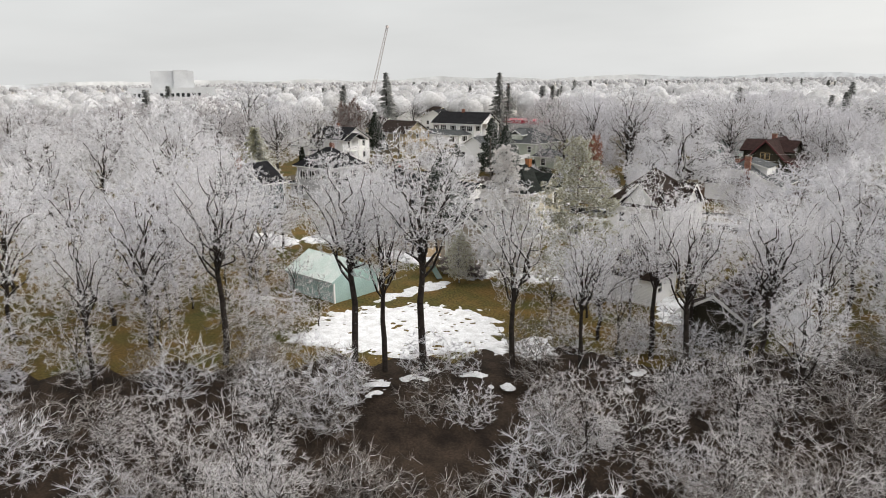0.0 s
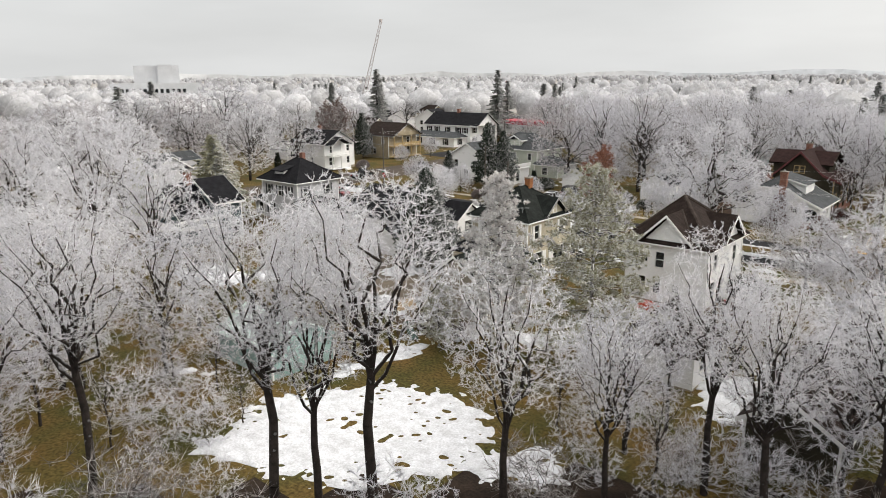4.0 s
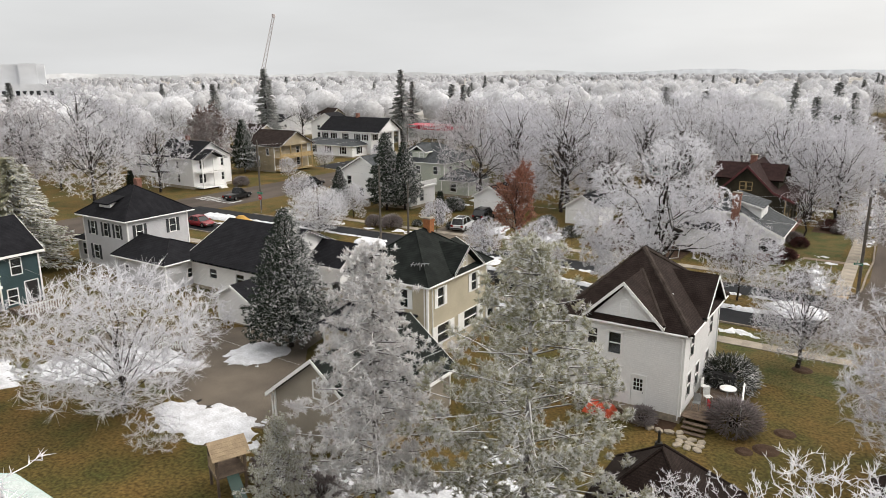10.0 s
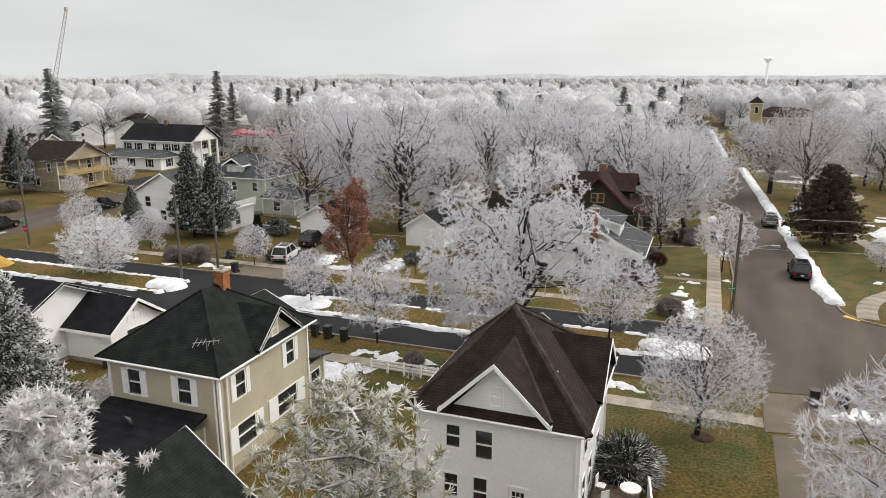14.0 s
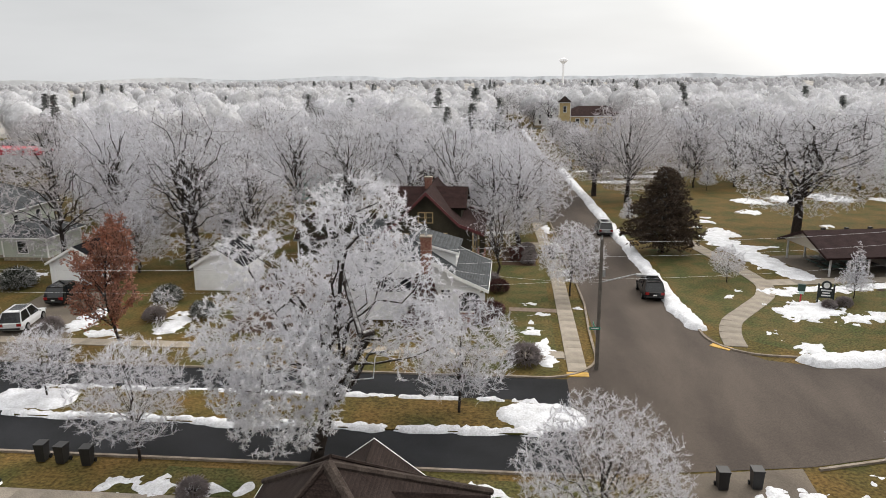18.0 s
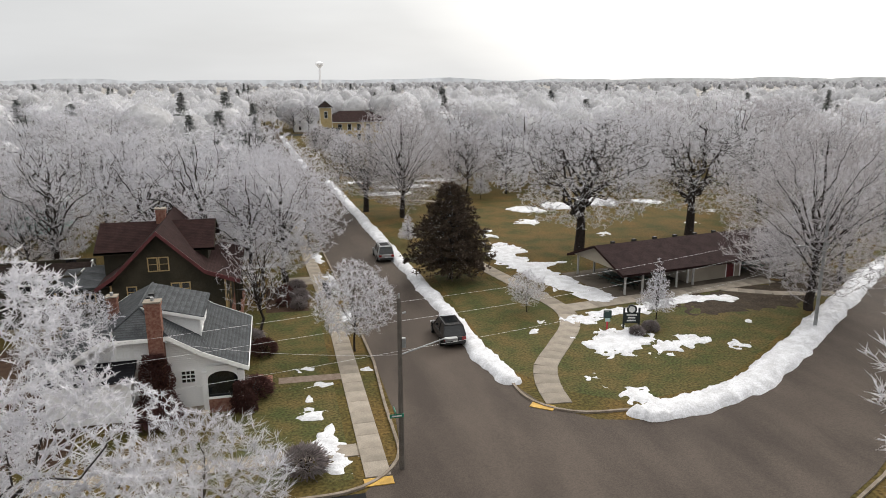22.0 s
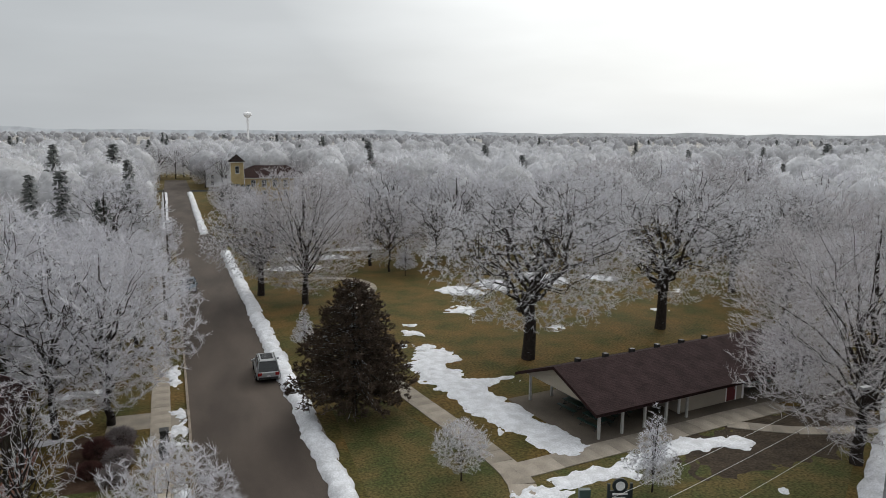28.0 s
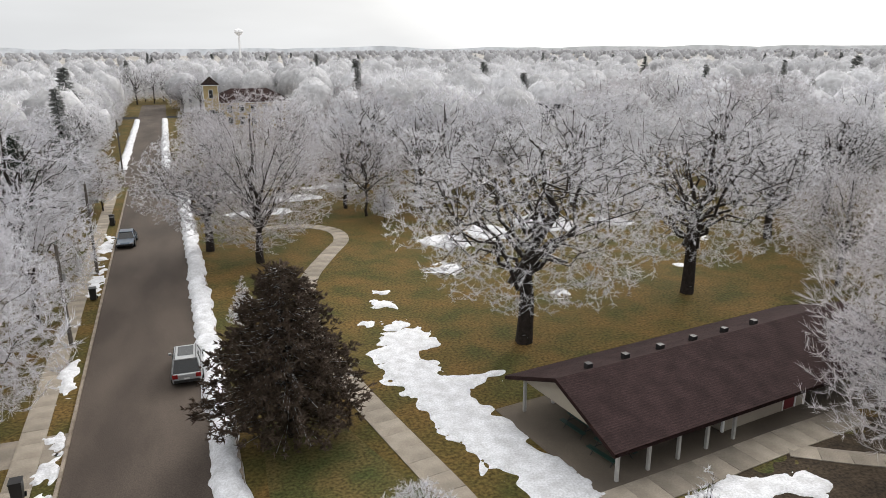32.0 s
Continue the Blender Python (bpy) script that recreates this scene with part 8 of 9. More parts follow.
# ---- cars ----
def car(x, y, turn, paint, label, kind="suv"):
    """A car that points along +y before its turn."""
    L, W, H = {"suv": (4.75, 1.92, 1.75), "sedan": (4.6, 1.82, 1.45), "pickup": (5.7, 1.98, 1.85)}[kind]
    c = thing("car", label, "car", at=(x, y, 0.02), turn=turn)
    hl, hw = L / 2, W / 2
    belt = 0.95 if kind != "sedan" else 0.85
    bm = bmesh.new()
    # lower body: sections along the length (y, half width, bottom, top)
    secs = [(-hl, hw * 0.86, 0.42, belt - 0.06), (-hl + 0.15, hw * 0.96, 0.3, belt), (-hl * 0.4, hw, 0.25, belt + 0.02), (hl * 0.38, hw, 0.25, belt), (hl * 0.62, hw * 0.98, 0.27, belt - 0.04), (hl - 0.18, hw * 0.93, 0.3, belt - 0.17), (hl, hw * 0.8, 0.4, belt - 0.3)]
    rings = []
    for yy, w, z0, z1 in secs:
        rings.append([bm.verts.new(p) for p in ((-w * 0.94, yy, z0), (w * 0.94, yy, z0), (w, yy, (z0 + z1) / 2), (w * 0.93, yy, z1), (-w * 0.93, yy, z1), (-w, yy, (z0 + z1) / 2))])
    for a, b in zip(rings, rings[1:]):
        for k in range(6):
            bm.faces.new((a[k], a[(k + 1) % 6], b[(k + 1) % 6], b[k]))
    bm.faces.new(rings[0])
    bm.faces.new(rings[-1][::-1])
    bmesh.ops.recalc_face_normals(bm, faces=bm.faces)
    body = part("body", bm, paint, c)
    r0 = {"suv": -hl + 0.12, "sedan": -hl + 0.75, "pickup": -hl * 0.12}[kind]
    r1 = {"suv": -hl + 0.55, "sedan": -hl + 1.35, "pickup": -hl * 0.02}[kind]
    f1, f0 = hl * 0.12, hl * 0.45
    g = bmesh.new()
    lo = [g.verts.new(p) for p in ((-hw * 0.9, r0, belt), (hw * 0.9, r0, belt), (hw * 0.9, f0, belt), (-hw * 0.9, f0, belt))]
    hi = [g.verts.new(p) for p in ((-hw * 0.74, r1, H - 0.05), (hw * 0.74, r1, H - 0.05), (hw * 0.74, f1, H - 0.05), (-hw * 0.74, f1, H - 0.05))]
    for k in range(4):
        g.faces.new((lo[k], lo[(k + 1) % 4], hi[(k + 1) % 4], hi[k]))
    g.faces.new(hi)
    bmesh.ops.recalc_face_normals(g, faces=g.faces)
    part("cabin_glass", g, CAR_GLASS, c)
    rf = boxes((-hw * 0.73, hw * 0.73, r1 - 0.05, f1 + 0.06, H - 0.055, H))
    bmesh.ops.bevel(rf, geom=rf.edges[:], offset=0.025, segments=1)
    roof = part("roof", rf, paint, c)
    pil = bmesh.new()
    for s in (-1, 1):
        tube(pil, (s * hw * 0.9, r0, belt), (s * hw * 0.74, r1, H - 0.05), 0.05, sides=5)
        tube(pil, (s * hw * 0.9, f0, belt), (s * hw * 0.74, f1, H - 0.05), 0.045, sides=5)
        tube(pil, (s * hw * 0.91, (r0 + f0) / 2, belt), (s * hw * 0.745, (r1 + f1) / 2, H - 0.05), 0.04, sides=5)
    part("cabin_frame", pil, paint, c)
    if kind == "suv":
        part("roof_rail", tubes(((-hw * 0.66, r1, H + 0.05), (-hw * 0.66, f1, H + 0.05), 0.025), ((hw * 0.66, r1, H + 0.05), (hw * 0.66, f1, H + 0.05), 0.025), sides=5), BLACK_PLASTIC, roof)
        part("sunroof", boxes((-hw * 0.5, hw * 0.5, r1 + 0.5, f1 - 0.1, H + 0.002, H + 0.012)), CAR_GLASS, roof)
    if kind == "pickup":
        part("cargo_bed", boxes((-hw * 0.8, hw * 0.8, -hl + 0.25, r0 - 0.1, belt + 0.02, belt + 0.04)), BLACK_PLASTIC, c)
    for s in (-1, 1):
        for yy in (-hl * 0.6, hl * 0.62):
            t = bmesh.new()
            bmesh.ops.create_cone(t, segments=18, radius1=0.35, radius2=0.35, depth=0.24, cap_ends=True, matrix=pose(s * (hw - 0.09), yy, 0.35, 0, 90, 0))
            w = part("wheel", t, RUBBER, c)
            t = bmesh.new()
            bmesh.ops.create_cone(t, segments=14, radius1=0.22, radius2=0.2, depth=0.03, cap_ends=True, matrix=pose(s * (hw + 0.04), yy, 0.35, 0, 90, 0))
            part("rim", t, CHROME, w)
        part("headlight", boxes((s * hw * 0.72 - 0.2, s * hw * 0.72 + 0.2, hl - 0.12, hl - 0.02, belt - 0.33, belt - 0.2)), WHITE_LIGHT, c)
        part("tail_light", boxes((s * hw * 0.72 - 0.16, s * hw * 0.72 + 0.16, -hl - 0.02, -hl + 0.1, belt - 0.28, belt - 0.04)), RED_LIGHT, c)
        part("mirror", boxes((s * (hw + 0.1) - 0.09, s * (hw + 0.1) + 0.09, f0 - 0.25, f0 - 0.12, belt, belt + 0.15)), paint, c)
    part("rear_bumper", boxes((-hw * 0.8, hw * 0.8, -hl - 0.05, -hl + 0.08, 0.4, 0.55)), BLACK_PLASTIC, c)
    part("front_bumper", boxes((-hw * 0.8, hw * 0.8, hl - 0.1, hl + 0.03, 0.36, 0.52)), BLACK_PLASTIC, c)
    part("number_plate", boxes((-0.16, 0.16, -hl - 0.065, -hl - 0.052, 0.58, 0.7)), WHITE_PAINT, c)
    return c


car(bx(123) + 2.15, 123.6, 0, CAR_BLACK, "black sport utility vehicle parked by the snow bank")
car(bx(150) + 2.1, 150.6, 0, CAR_SILVER, "silver sport utility vehicle with its door by the snow bank")
car(bx(186) - 3.0, 186.5, 180, CAR_BLUE, "slate blue sedan parked facing the camera side", "sedan")
car(-67.3, 111.3, 12, CAR_WHITE, "white sport utility vehicle parked on the driveway")
car(-68.0, 118.4, 5, CAR_BLACK, "black van parked before the garage", "suv")
car(-99.4, 93.7, -88, CAR_RED, "dark red sedan waiting at the stop line", "sedan")
car(-112.3, 111.5, 12, CAR_BLACK, "black pickup truck on the cross street", "pickup")
car(-111.0, 128.0, 0, CAR_BLACK, "dark pickup truck farther up the cross street", "pickup")
car(-124.5, 163.0, 80, CAR_BLACK, "dark car in the parking lot", "sedan")
car(-106, 76, 0, CAR_RED, "dark red car parked behind the grey house", "sedan")
rng = random.Random(3)
for k in range(26):
    u = k % 13
    car(-292 + u * 7.2 + rng.uniform(-1, 1), 158 - u * 2.4 + (16 if k > 12 else 0) + rng.uniform(-1, 1), rng.choice((20, 200)), rng.choice((CAR_BLACK, CAR_SILVER, CAR_WHITE, CAR_BLUE)), "parked car in the hospital parking lot", "sedan")


# ---- street furniture ----
def bin_(x, y, turn=0, mat=BLACK_PLASTIC, label="black wheeled rubbish bin at the kerb"):
    b = thing("wheelie_bin", label, "bin", "wheeled bins", at=(x, y, 0.03), turn=turn)
    bm = bmesh.new()
    lo = [bm.verts.new(p) for p in ((-0.23, -0.27, 0.05), (0.23, -0.27, 0.05), (0.23, 0.22, 0.05), (-0.23, 0.22, 0.05))]
    hi = [bm.verts.new(p) for p in ((-0.27, -0.31, 1.0), (0.27, -0.31, 1.0), (0.27, 0.28, 1.0), (-0.27, 0.28, 1.0))]
    for k in range(4):
        bm.faces.new((lo[k], lo[(k + 1) % 4], hi[(k + 1) % 4], hi[k]))
    bm.faces.new(lo[::-1])
    part("body", bm, mat, b)
    part("lid", boxes((-0.29, 0.29, -0.34, 0.31, 1.0, 1.07)), mat, b)
    part("handle", tubes(((-0.25, 0.34, 0.98), (0.25, 0.34, 0.98), 0.025)), mat, b)
    for s in (-1, 1):
        t = bmesh.new()
        bmesh.ops.create_cone(t, segments=12, radius1=0.12, radius2=0.12, depth=0.06, cap_ends=True, matrix=pose(s * 0.27, 0.26, 0.12, 0, 90, 0))
        part("wheel", t, RUBBER, b)


for x, y in ((-15.9, 91.0), (-14.2, 91.2), (-51.6, 90.8), (-50.4, 90.7), (-48.9, 90.6), (-60.0, 104.3), (-59.0, 104.2), (-69.2, 104.4), (-64.9, 90.7), (-63.6, 90.6), (bx(196) - 5.0, 196), (bx(197) - 5.1, 197.4), (-21.9, 138.6), (-21.8, 136.2), (bx(168) - 4.9, 168), (-62.2, 80.2), (bx(200) + 4.9, 214)):
    bin_(x, y, random.uniform(-12, 12))


def pole(x, y, h, lamp=None, arm=True, lean=0.0, label="weathered wooden utility pole with cables", mat=WOOD_POLE):
    p = thing("utility_pole", label, "pole", "utility poles", at=(x, y, 0))
    part("post", tubes(((0, 0, -0.2), (lean, 0, h), 0.15, 0.11), sides=10), mat, p)
    if arm:
        part("insulator", tubes(((lean, 0, h), (lean, 0, h + 0.25), 0.05), ((lean + 0.15, 0, h - 0.8), (lean + 0.35, 0, h - 0.75), 0.05)), METAL, p)
        part("transformer_bracket", boxes((lean + 0.12, lean + 0.3, -0.1, 0.1, h - 2.6, h - 2.1)), METAL, p)
    if lamp:
        a = part("lamp_arm", tubes(((0, 0, h - 3.0), (lamp[0] * 0.9, lamp[1] * 0.9, h - 2.5), 0.04), ((lamp[0] * 0.9, lamp[1] * 0.9, h - 2.5), (*lamp, h - 2.5), 0.035)), METAL, p)
        part("lamp_head", boxes((lamp[0] - 0.15, lamp[0] + 0.5, lamp[1] - 0.14, lamp[1] + 0.14, h - 2.62, h - 2.48)), METAL, a)
    return p


pole(-20.43, 105.4, 9.4, (2.6, 0.4))
pole(15.7, 117.9, 9.6, (-1.8, 0.6), label="grey street lamp pole standing in the snow bank", mat=METAL)
pole(-72.6, 100.2, 9.5)
pole(-71.2, 104.2, 7.0, label="short wooden pole with cables by the boulevard")
pole(-101.2, 106.6, 10.5, (-2.4, -1.4), label="wooden pole with street lamp and signs at the corner")
pole(-107.0, 60.0, 8.5)
pole(-104.6, 150.0, 10.0)
pole(bx(176) - 5.2, 176.0, 8.6)
pole(bx(165) - 5.3, 158.0, 7.5)
pole(bx(232) - 4.8, 236.0, 9.0)


def cable(a, b, sag=0.5, r=0.0065, label="thin overhead cable with frost"):
    bm = bmesh.new()
    a, b = Vector(a), Vector(b)
    side = (b - a).cross(Vector((0, 0, 1))).normalized() * r
    rings = []
    for k in range(13):
        t = k / 12
        p = a.lerp(b, t) - Vector((0, 0, sag * 4 * t * (1 - t)))
        rings.append([bm.verts.new(p + o) for o in (side, Vector((0, 0, r)), -side, Vector((0, 0, -r)))])
    for p, q in zip(rings, rings[1:]):
        for k in range(4):
            bm.faces.new((p[k], p[(k + 1) % 4], q[(k + 1) % 4], q[k]))
    mesh_thing("overhead_cable", bm, BLACK_WIRE, label, "cable", "overhead cables")


for z in (9.2, 8.2, 6.6):
    cable((-20.43, 105.4, z), (15.7, 117.9, z - 0.3), 0.5)
    cable((-20.43, 105.4, z), (-72.6, 100.2, z), 0.7)
    cable((15.7, 117.9, z - 0.3), (62, 150, z), 0.6)
    cable((-72.6, 100.2, z), (-101.2, 106.6, z + 0.8), 0.4)
    cable((-101.2, 106.6, z + 0.8), (-104.6, 150, z + 0.5), 0.4)
    cable((-101.2, 106.6, z + 0.8), (-107.0, 60, z - 0.8), 0.4)
cable((-20.43, 105.4, 6.4), (-33.0, 114.4, 4.9), 0.3)
cable((-107, 60, 7.6), (-44.0, 58.2, 4.6), 0.8)

# street name and stop signs
s = thing("street_sign", "green street name blades on the wooden pole", "sign", at=(-20.43, 105.4, 0))
part("sign_blade", boxes((-0.62, 0.12, -0.2, -0.17, 3.05, 3.25)), GREEN_SIGN, s)
part("lettering_bar", boxes((-0.52, 0.0, -0.206, -0.201, 3.11, 3.19)), WHITE_PAINT, s)
part("sign_blade", boxes((-0.35, -0.32, -0.5, 0.25, 3.3, 3.5)), GREEN_SIGN, s)
s = thing("stop_sign", "red stop sign with green street blades on a steel post", "sign", at=(-99.4, 104.9, 0))
part("post", tubes(((0, 0, 0), (0, 0, 3.3), 0.04)), METAL, s)
t = bmesh.new()
bmesh.ops.create_cone(t, segments=8, radius1=0.4, radius2=0.4, depth=0.02, cap_ends=True, matrix=pose(0, -0.06, 2.4, 90, 0, 0) @ pose(0, 0, 0, 0, 0, 22.5))
plate_ = part("sign_plate", t, RED_SIGN, s)


def words(text, size, x, y, z, parent, mat, rx=90, rz=0, align="CENTER"):
    """Raised lettering in the built-in font, made into a mesh."""
    cu = bpy.data.curves.new("lettering", "FONT")
    cu.body, cu.size, cu.align_x, cu.align_y, cu.extrude = text, size, align, "CENTER", 0.004
    ob = new("lettering_source", cu)
    me = bpy.data.meshes.new_from_object(ob.evaluated_get(bpy.context.evaluated_depsgraph_get()))
    bpy.data.objects.remove(ob)
    me.materials.append(mat)
    ob = new("lettering", me)
    ob.parent = parent
    ob.matrix_basis = pose(x, y, z, rx, 0, rz)
    return ob


words("STOP", 0.26, 0, -0.08, 2.4, plate_, WHITE_PAINT)
part("sign_blade", boxes((-0.6, 0.6, -0.03, 0.0, 2.95, 3.17)), GREEN_SIGN, s)

# park sign
s = thing("park_sign", "black and green wooden park sign with round emblem", "sign", at=(1.7, 122.2, 0), turn=-14)
for x in (-0.62, 0.62):
    part("post", boxes((x - 0.07, x + 0.07, -0.07, 0.07, 0, 1.75)), BLACK_SIGN, s)
b = part("board", boxes((-0.54, 0.54, -0.05, 0.05, 0.45, 1.35)), BLACK_SIGN, s)
t = bmesh.new()
bmesh.ops.create_cone(t, segments=20, radius1=0.42, radius2=0.42, depth=0.1, cap_ends=True, matrix=pose(0, 0, 1.62, 90, 0, 0))
part("emblem_disc", t, BLACK_SIGN, s)
t = bmesh.new()
bmesh.ops.create_cone(t, segments=20, radius1=0.26, radius2=0.26, depth=0.02, cap_ends=True, matrix=pose(0, -0.062, 1.62, 90, 0, 0))
part("emblem", t, WHITE_PAINT, s)
for k, w in enumerate((0.42, 0.3, 0.38)):
    part("lettering_bar", boxes((-w, w, -0.062, -0.052, 1.1 - 0.24 * k, 1.22 - 0.24 * k)), WHITE_PAINT, b)
s = thing("notice_box", "small dark green notice box on a post", "sign", at=(-0.35, 122.4, 0), turn=-14)
part("post", boxes((-0.06, 0.06, -0.06, 0.06, 0, 1.0)), RED_SIGN, s)
part("box", boxes((-0.3, 0.3, -0.14, 0.14, 1.0, 1.65)), DARK_GREEN_PAINT, s)
part("leaflet_holder", boxes((-0.2, 0.2, -0.2, -0.145, 0.75, 1.0)), MINT_PAINT, s)

# tactile plates at the crossings
for x, y, tn in ((-21.8, 104.4, 0), (-10.6, 110.4, -38)):
    mesh_thing("tactile_plate", boxes((-0.75, 0.75, -0.35, 0.35, 0.03, 0.075)), YELLOW, "yellow tactile paving plate at the kerb", "paving", "tactile plates", "structure", at=(x, y, 0), turn=tn)


# ---- yard things by the white house ----
def deck_and_clutter():
    d = thing("deck", "weathered wooden deck beside the white house", "deck")
    for k in range(14):
        part("board", boxes((-27.4, -25.2, 71.6 + 0.36 * k, 71.93 + 0.36 * k, 0.55, 0.6)), WOOD_DECK, d)
    for x in (-27.2, -25.4):
        for y in (71.8, 74.2, 76.4):
            part("post", boxes((x - 0.06, x + 0.06, y - 0.06, y + 0.06, 0, 0.55)), WOOD_DECK, d)
    for k in range(3):
        part("step", boxes((-27.2, -25.8, 71.2 - 0.3 * k, 71.5 - 0.3 * k, 0.38 - 0.17 * k, 0.43 - 0.17 * k)), WOOD_DECK, d)
    w = thing("privacy_screen", "white lattice privacy screen at the deck edge", "screen", at=(-24.6, 74.6, 0), turn=8)
    for k in range(10):
        part("slat", boxes((-0.03, 0.03, -1.9 + 0.38 * k, -1.58 + 0.38 * k, 0.05, 1.5)), WHITE_TRIM, w)
    part("rail", boxes((0.035, 0.075, -1.9, 1.85, 1.3, 1.4), (0.035, 0.075, -1.9, 1.85, 0.3, 0.4)), WHITE_TRIM, w)
    t = thing("tarpaulin", "crumpled bright orange tarpaulin over a stack by the wall", "tarpaulin", at=(-32.1, 70.7, 0))
    bm = bmesh.new()
    bmesh.ops.create_grid(bm, x_segments=14, y_segments=8, size=1.0)
    for v in bm.verts:
        v.co.x *= 0.95
        v.co.y *= 0.62
        edge = max(abs(v.co.x) / 0.95, abs(v.co.y) / 0.62)
        v.co.z = 0.62 * (1 - edge ** 5) + 0.12 * noise.noise(v.co * 3) * (edge < 0.98)
    part("sheet", bm, ORANGE, t)
    gr = thing("garden_table", "round white snow-topped garden table", "table", at=(-25.6, 75.4, 0.6))
    bm = bmesh.new()
    bmesh.ops.create_cone(bm, segments=20, radius1=0.5, radius2=0.5, depth=0.05, cap_ends=True, matrix=pose(0, 0, 0.72))
    part("tabletop", bm, WHITE_PAINT, gr)
    part("leg", tubes(((0, 0, 0), (0, 0, 0.7), 0.05)), METAL, gr)
    g = thing("covered_grill", "barbecue under a black cover on the deck", "grill", at=(-26.2, 77.0, 0.6))
    bm = boxes((-0.75, 0.75, -0.4, 0.4, 0, 1.0))
    bmesh.ops.bevel(bm, geom=bm.edges[:], offset=0.18, segments=2)
    part("cover", bm, BLACK_PLASTIC, g)
    for k, (x, y, m) in enumerate(((-26.9, 73.0, METAL), (-26.5, 74.2, WHITE_PAINT), (-27.0, 75.6, WHITE_PAINT), (-25.9, 72.7, RED_SIGN))):
        c = thing("garden_chair", "folding garden chair standing on the deck", "chair", "garden chairs", at=(x, y, 0.6), turn=40 * k)
        part("seat", boxes((-0.22, 0.22, -0.22, 0.22, 0.42, 0.46)), m, c)
        part("backrest", boxes((-0.22, 0.22, 0.2, 0.24, 0.46, 0.95)), m, c)
        for a, b in ((-0.2, -0.2), (0.2, -0.2), (0.2, 0.2), (-0.2, 0.2)):
            part("leg", tubes(((a, b, 0), (a, b, 0.42), 0.02), sides=6), METAL, c)
    for x, y, r in ((-22.0, 73.8, 0.62), (-22.6, 71.2, 0.72), (-22.4, 84.3, 0.7), (-23.6, 70.4, 0.5)):
        bm = bmesh.new()
        bmesh.ops.create_cone(bm, segments=18, radius1=r, radius2=r * 0.7, depth=0.1, cap_ends=True, matrix=pose(0, 0, 0.05))
        mesh_thing("mulch_ring", bm, MULCH, "dark mulch ring on the lawn", "garden bed", "mulch rings", at=(x, y, 0))
    for k in range(9):
        bm = bmesh.new()
        bmesh.ops.create_icosphere(bm, subdivisions=1, radius=0.3, matrix=Matrix.Diagonal((1.2, 0.9, 0.35, 1)))
        mesh_thing("stepping_stone", bm, STONE, "flat pale stepping stone before the deck", "stone", "stepping stones", at=(-26.9 + 0.55 * (k % 3), 70.1 - 0.5 * (k // 3), 0.03), turn=40 * k)
    for k in range(8):
        bm = bmesh.new()
        bmesh.ops.create_icosphere(bm, subdivisions=1, radius=0.28, matrix=Matrix.Diagonal((1.3, 0.9, 0.6, 1)))
        mesh_thing("edging_rock", bm, STONE, "grey edging rock of the flower bed", "rock", "edging rocks", at=(-31.0 + 0.55 * k, 70.35 + 0.2 * math.sin(k), 0.05), turn=63 * k)
    plate("flower_bed", [(-31.4, 70.4), (-27.6, 70.3), (-27.6, 71.7), (-31.4, 71.7)], 0.012, MULCH, "dark flower bed along the white wall", "garden bed")
    f = thing("fire_pit_stove", "small black garden stove with a tall flue", "stove", at=(-27.6, 67.9, -0.05))
    part("body", tubes(((0, 0, 0.05), (0, 0, 0.6), 0.28, 0.2), sides=12), BLACK_PLASTIC, f)
    part("flue", tubes(((0, 0, 0.6), (0, 0, 1.3), 0.09, 0.07), sides=8), BLACK_PLASTIC, f)


deck_and_clutter()

def playhouse():
    p = thing("play_tower", "weathered wooden play tower with plank roof in the yard", "play tower", at=(-45.0, 52.6, 0), turn=-24)
    for x in (-0.7, 0.7):
        for y in (-0.7, 0.7):
            part("post", boxes((x - 0.06, x + 0.06, y - 0.06, y + 0.06, 0, 2.1)), WOOD_DECK, p)
    part("floor", boxes((-0.8, 0.8, -0.8, 0.8, 1.0, 1.08)), WOOD_DECK, p)
    for k in range(6):
        for y in (-0.78, 0.75):
            part("plank", boxes((-0.78, 0.78, y, y + 0.03, 1.12 + 0.0, 1.2)) if k == 0 else boxes((-0.76 + 0.28 * (k - 1), -0.6 + 0.28 * (k - 1), y, y + 0.03, 1.2, 1.75)), WOOD_LIGHT, p)
    for sx in (-1, 1):
        for k in range(5):
            a = 0.2 * k
            trim_piece("roof_plank", ((sx * (1.0 - a), -0.95, 2.1 + a * 0.62), (sx * (1.0 - a), 0.95, 2.1 + a * 0.62), (sx * (0.81 - a), 0.95, 2.22 + a * 0.62), (sx * (0.81 - a), -0.95, 2.22 + a * 0.62)), (0, 0, 1), 0.03, WOOD_LIGHT, p)
    sl = bmesh.new()
    prism(sl, [(0.85, -0.3, 1.05), (0.85, 0.3, 1.05), (2.6, 0.3, 0.1), (2.6, -0.3, 0.1)], (0, 0, 1), 0.06)
    part("slide", sl, DARK_GREEN_PAINT, p)


playhouse()

# white rail fence on the front lawn
fn = thing("rail_fence", "low white wooden rail fence on the front lawn", "fence")
for k in range(5):
    part("post", boxes((-44.5 + 1.25 * k, -44.38 + 1.25 * k, 86.2, 86.32, 0, 0.95)), WHITE_TRIM, fn)
for z in (0.25, 0.5, 0.75):
    part("rail", boxes((-44.5, -39.4, 86.33, 86.37, z, z + 0.12)), WHITE_TRIM, fn)
for k in range(2):
    part("rail", boxes((-39.5, -39.44, 84.4, 86.3, 0.3 + 0.3 * k, 0.42 + 0.3 * k)), WHITE_TRIM, fn)

